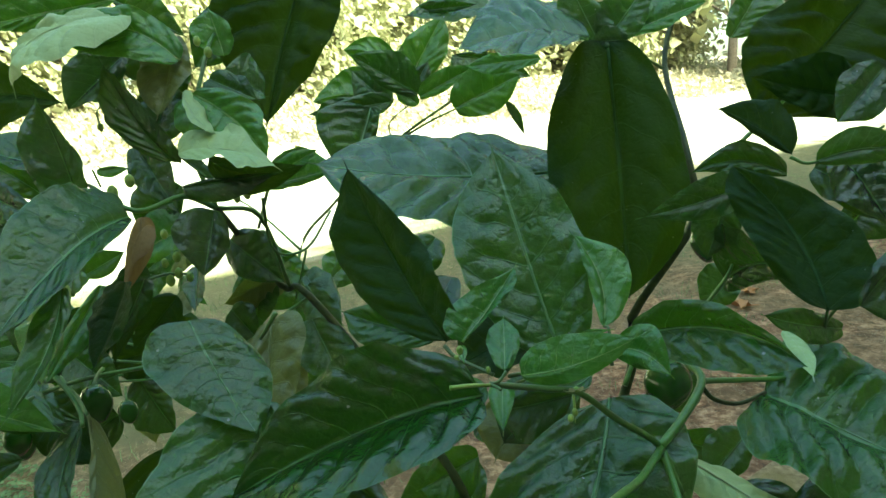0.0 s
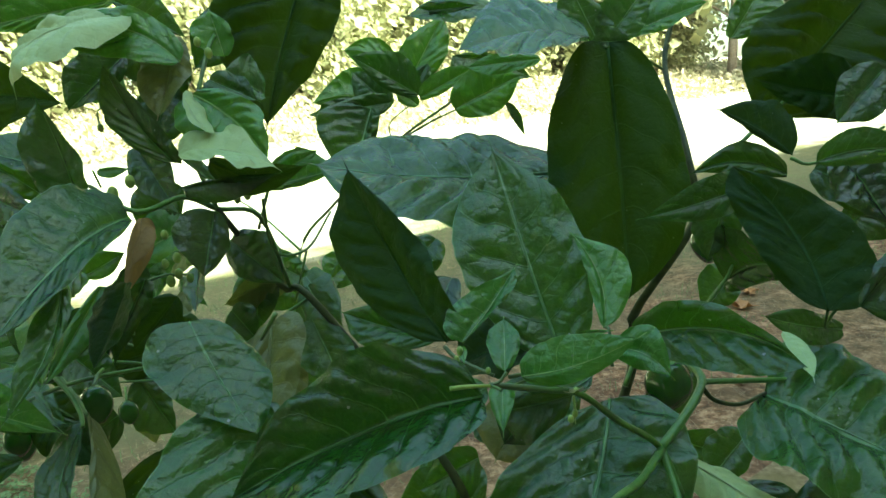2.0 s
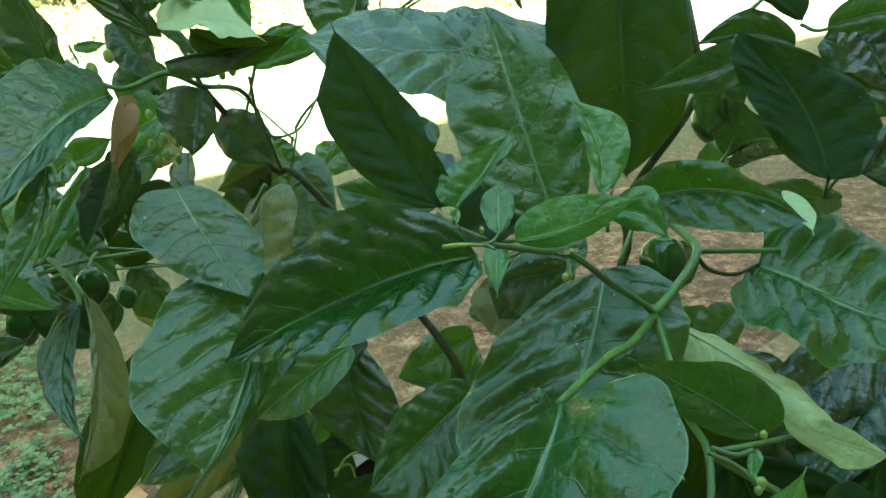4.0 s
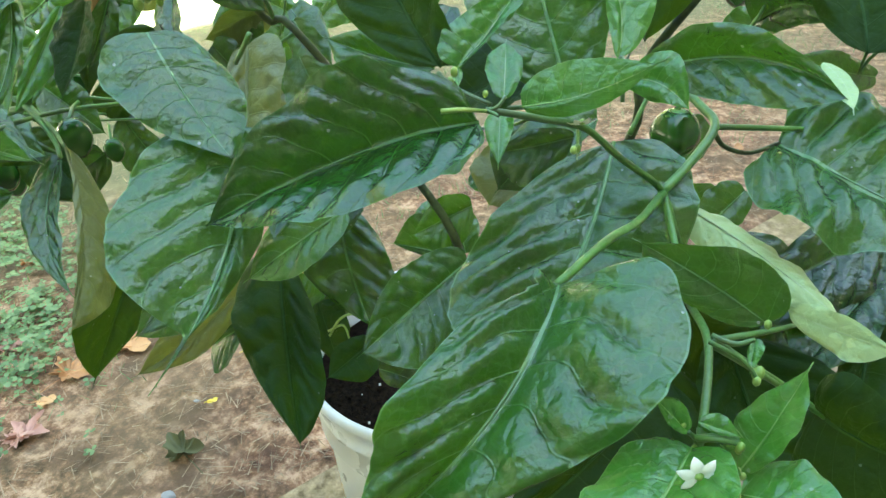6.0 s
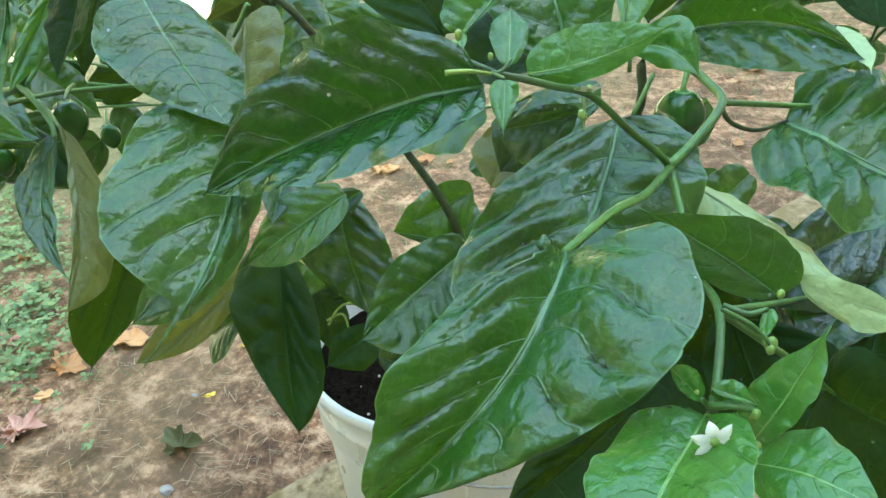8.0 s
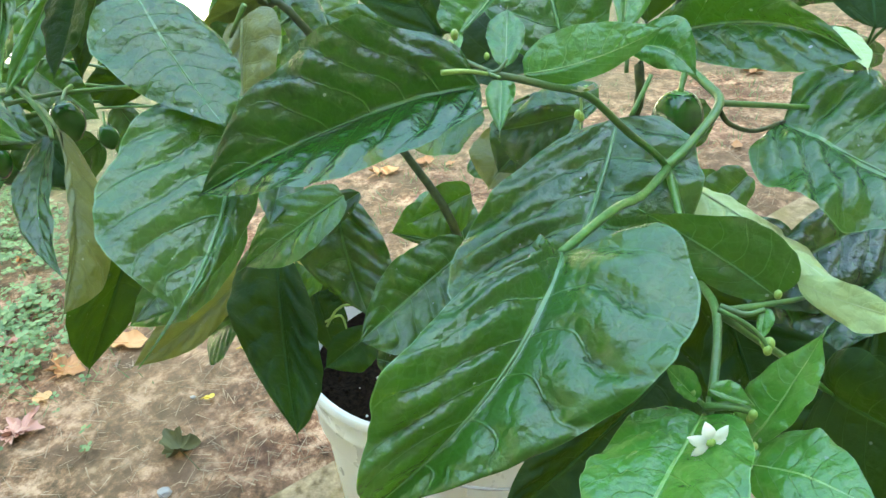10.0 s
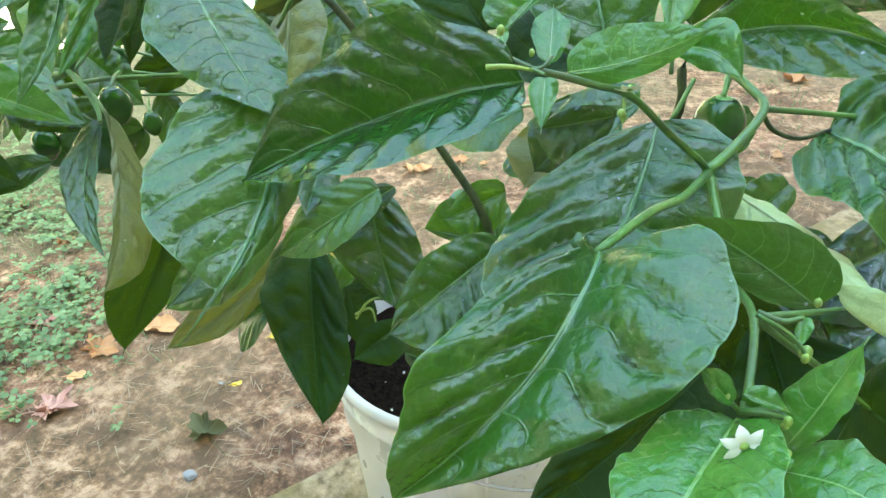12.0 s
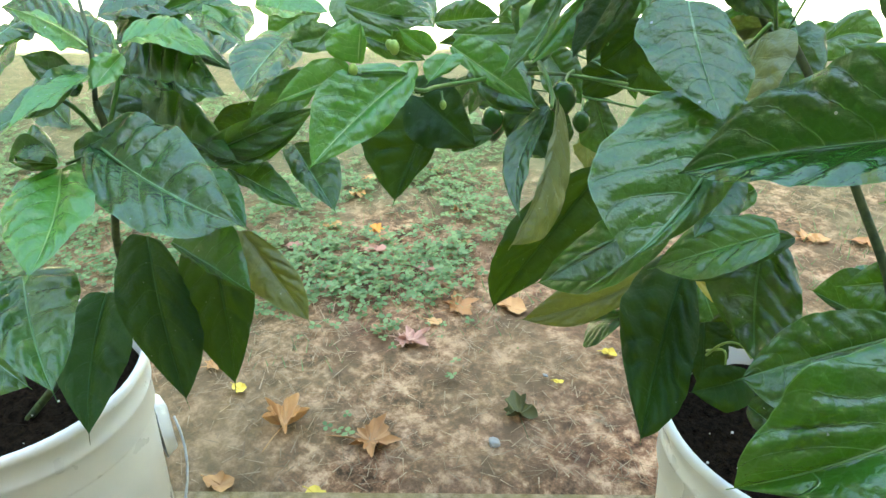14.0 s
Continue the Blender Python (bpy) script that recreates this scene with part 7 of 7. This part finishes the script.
fallen_leaf((-0.715, 0.970), 0.082, 1.4, PINK_LEAF, "faded pink dry leaf near clover", 5)
fallen_leaf((1.036, 3.013), 0.089, 1.4, TAN_LEAF, "tan dry leaf on the yard", 5)
fallen_leaf((1.068, 2.359), 0.082, 0.4, TAN_LEAF, "tan dry leaf on the yard", 5)
stone((-0.402, 0.866), 0.024)
stone((-0.446, 1.071), 0.011)

# ---- far side: bank growth, shrubs and woods ----


def far_point(a, o):
    p = ALONG * a + OUT * (EDGE + o)
    return Vector((p.x, p.y, ground_height(p.x, p.y)))


def bank_place(rng):
    a, o = rng.uniform(-28, 34), rng.uniform(13.0, 21)
    return far_point(a, o)


def bank_tuft(rng, p):
    out = []
    c = p + Vector((0, 0, rng.uniform(0.0, 0.5) ** 1.3))
    for k in range(4):
        n = Vector((rng.gauss(0, 1), rng.gauss(0, 1), rng.gauss(0.5, 0.8))).normalized()
        x = n.cross(Vector((rng.random(), rng.random(), rng.random()))).normalized()
        y = n.cross(x)
        s = rng.uniform(0.04, 0.13)
        q = c + Vector((rng.gauss(0, 0.2), rng.gauss(0, 0.2), rng.gauss(0.05, 0.1)))
        out.append((q - x * s, q - y * s * 0.45, q + x * s, q + y * s * 0.45))
    return out


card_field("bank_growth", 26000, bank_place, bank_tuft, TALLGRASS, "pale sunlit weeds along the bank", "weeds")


def shrub(at, height, spread, seed, leaves=6500, name="shrub", label="sunlit yellow-green shrub at the wood's edge"):
    rng = random.Random(seed)
    thing = tagged(new(name), label, "shrub", "shrubs on the bank")
    base = Vector(at)
    bm = bmesh.new()
    tips = []
    for k in range(9):
        a = rng.uniform(0, 6.28)
        top = base + Vector((math.cos(a) * spread * rng.uniform(0.2, 0.8), math.sin(a) * spread * rng.uniform(0.2, 0.8), height * rng.uniform(0.55, 1.0)))
        mid = base.lerp(top, 0.5) + Vector((rng.uniform(-0.2, 0.2), rng.uniform(-0.2, 0.2), 0.2))
        tube_into(bm, smooth_line([base + Vector((rng.uniform(-0.1, 0.1), rng.uniform(-0.1, 0.1), -0.1)), mid, top], 4), [0.06 - 0.045 * i / 8 for i in range(9)], 6)
        tips += [mid, top, mid.lerp(top, 0.5), base.lerp(mid, 0.45)]
    part("trunk", bm, TRUNK, thing)
    verts, faces = [], []
    clumps = [t + Vector((rng.gauss(0, 0.35), rng.gauss(0, 0.35), rng.gauss(0, 0.3))) * spread * 0.6 for t in tips for _ in range(2)]
    for k in range(leaves):
        c = rng.choice(clumps) + Vector((rng.gauss(0, 1), rng.gauss(0, 1), rng.gauss(0, 0.8))) * spread * 0.2
        c.z = max(c.z, base.z + 0.1)
        n = Vector((rng.gauss(0, 1), rng.gauss(0, 1), rng.gauss(0.6, 0.8))).normalized()
        x = n.cross(Vector((rng.random(), rng.random(), rng.random()))).normalized()
        y = n.cross(x)
        s = rng.uniform(0.08, 0.2)
        k0 = len(verts)
        verts += [tuple(q) for q in (c - x * s, c - y * s * 0.5, c + x * s, c + y * s * 0.5)]
        faces.append((k0, k0 + 1, k0 + 2, k0 + 3))
    me = bpy.data.meshes.new("crown")
    me.from_pydata(verts, [], faces)
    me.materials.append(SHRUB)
    crown = new("crown", me)
    crown.parent = thing
    return thing


for k in range(34):
    rng = random.Random(50 + k)
    a = -22 + 1.55 * k + rng.uniform(-0.8, 0.8)
    o = 18.5 + (k % 2) * 2.8 + rng.uniform(-1.2, 1.2)
    shrub(far_point(a, o), rng.uniform(3.6, 6.0) + (k % 2), rng.uniform(1.9, 2.9), 900 + k)


def far_tree(at, height, seed):
    rng = random.Random(seed)
    thing = tagged(new("tree"), "tall thin woodland tree behind the shrubs or added at the sides to block low sky", "tree", "woodland trees")
    base = Vector(at)
    bm = bmesh.new()
    top = base + Vector((rng.uniform(-0.6, 0.6), rng.uniform(-0.6, 0.6), height))
    tube_into(bm, smooth_line([base - Vector((0, 0, 0.2)), base.lerp(top, 0.5) + Vector((rng.uniform(-0.3, 0.3), 0, 0)), top], 5), [0.2 - 0.017 * i for i in range(11)], 8)
    ends = []
    for k in range(18):
        v = rng.uniform(0.06, 0.97)
        s = base.lerp(top, v)
        a = rng.uniform(0, 6.28)
        e = s + Vector((math.cos(a), math.sin(a), 0.5)) * (1.1 - v * 0.6) * 3.2
        tube_into(bm, [s, s.lerp(e, 0.5) + Vector((0, 0, 0.1)), e], [0.05, 0.035, 0.015], 5)
        ends += [s.lerp(e, 0.6), e]
    part("trunk", bm, TRUNK, thing)
    verts, faces = [], []
    for k in range(3000):
        c = rng.choice(ends) + Vector((rng.gauss(0, 0.9), rng.gauss(0, 0.9), rng.gauss(0, 0.8)))
        n = Vector((rng.gauss(0, 1), rng.gauss(0, 1), rng.gauss(0.6, 0.8))).normalized()
        x = n.cross(Vector((rng.random(), rng.random(), rng.random()))).normalized()
        y = n.cross(x)
        s = rng.uniform(0.26, 0.5)
        k0 = len(verts)
        verts += [tuple(q) for q in (c - x * s, c - y * s * 0.55, c + x * s, c + y * s * 0.55)]
        faces.append((k0, k0 + 1, k0 + 2, k0 + 3))
    me = bpy.data.meshes.new("crown")
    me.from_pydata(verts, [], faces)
    me.materials.append(SHRUB)
    crown = new("crown", me)
    crown.parent = thing


# Woods ahead, kept tall so they also cut off low sky in front.
for k in range(24):
    rng = random.Random(300 + k)
    far_tree(far_point(-40 + 3.4 * k + rng.uniform(-0.8, 0.8), 26 + rng.uniform(0, 7)), rng.uniform(16, 22), 700 + k)
# Unseen side trees, added to block low sky so light falls from above.
for k in range(9):
    for side in (-1, 1):
        rng = random.Random(500 + 2 * k + side)
        far_tree(far_point(side * (23 + 4 * side + rng.uniform(0, 6)), -9 + 4.2 * k + rng.uniform(-1, 1)), rng.uniform(16, 22), 800 + 2 * k + side)
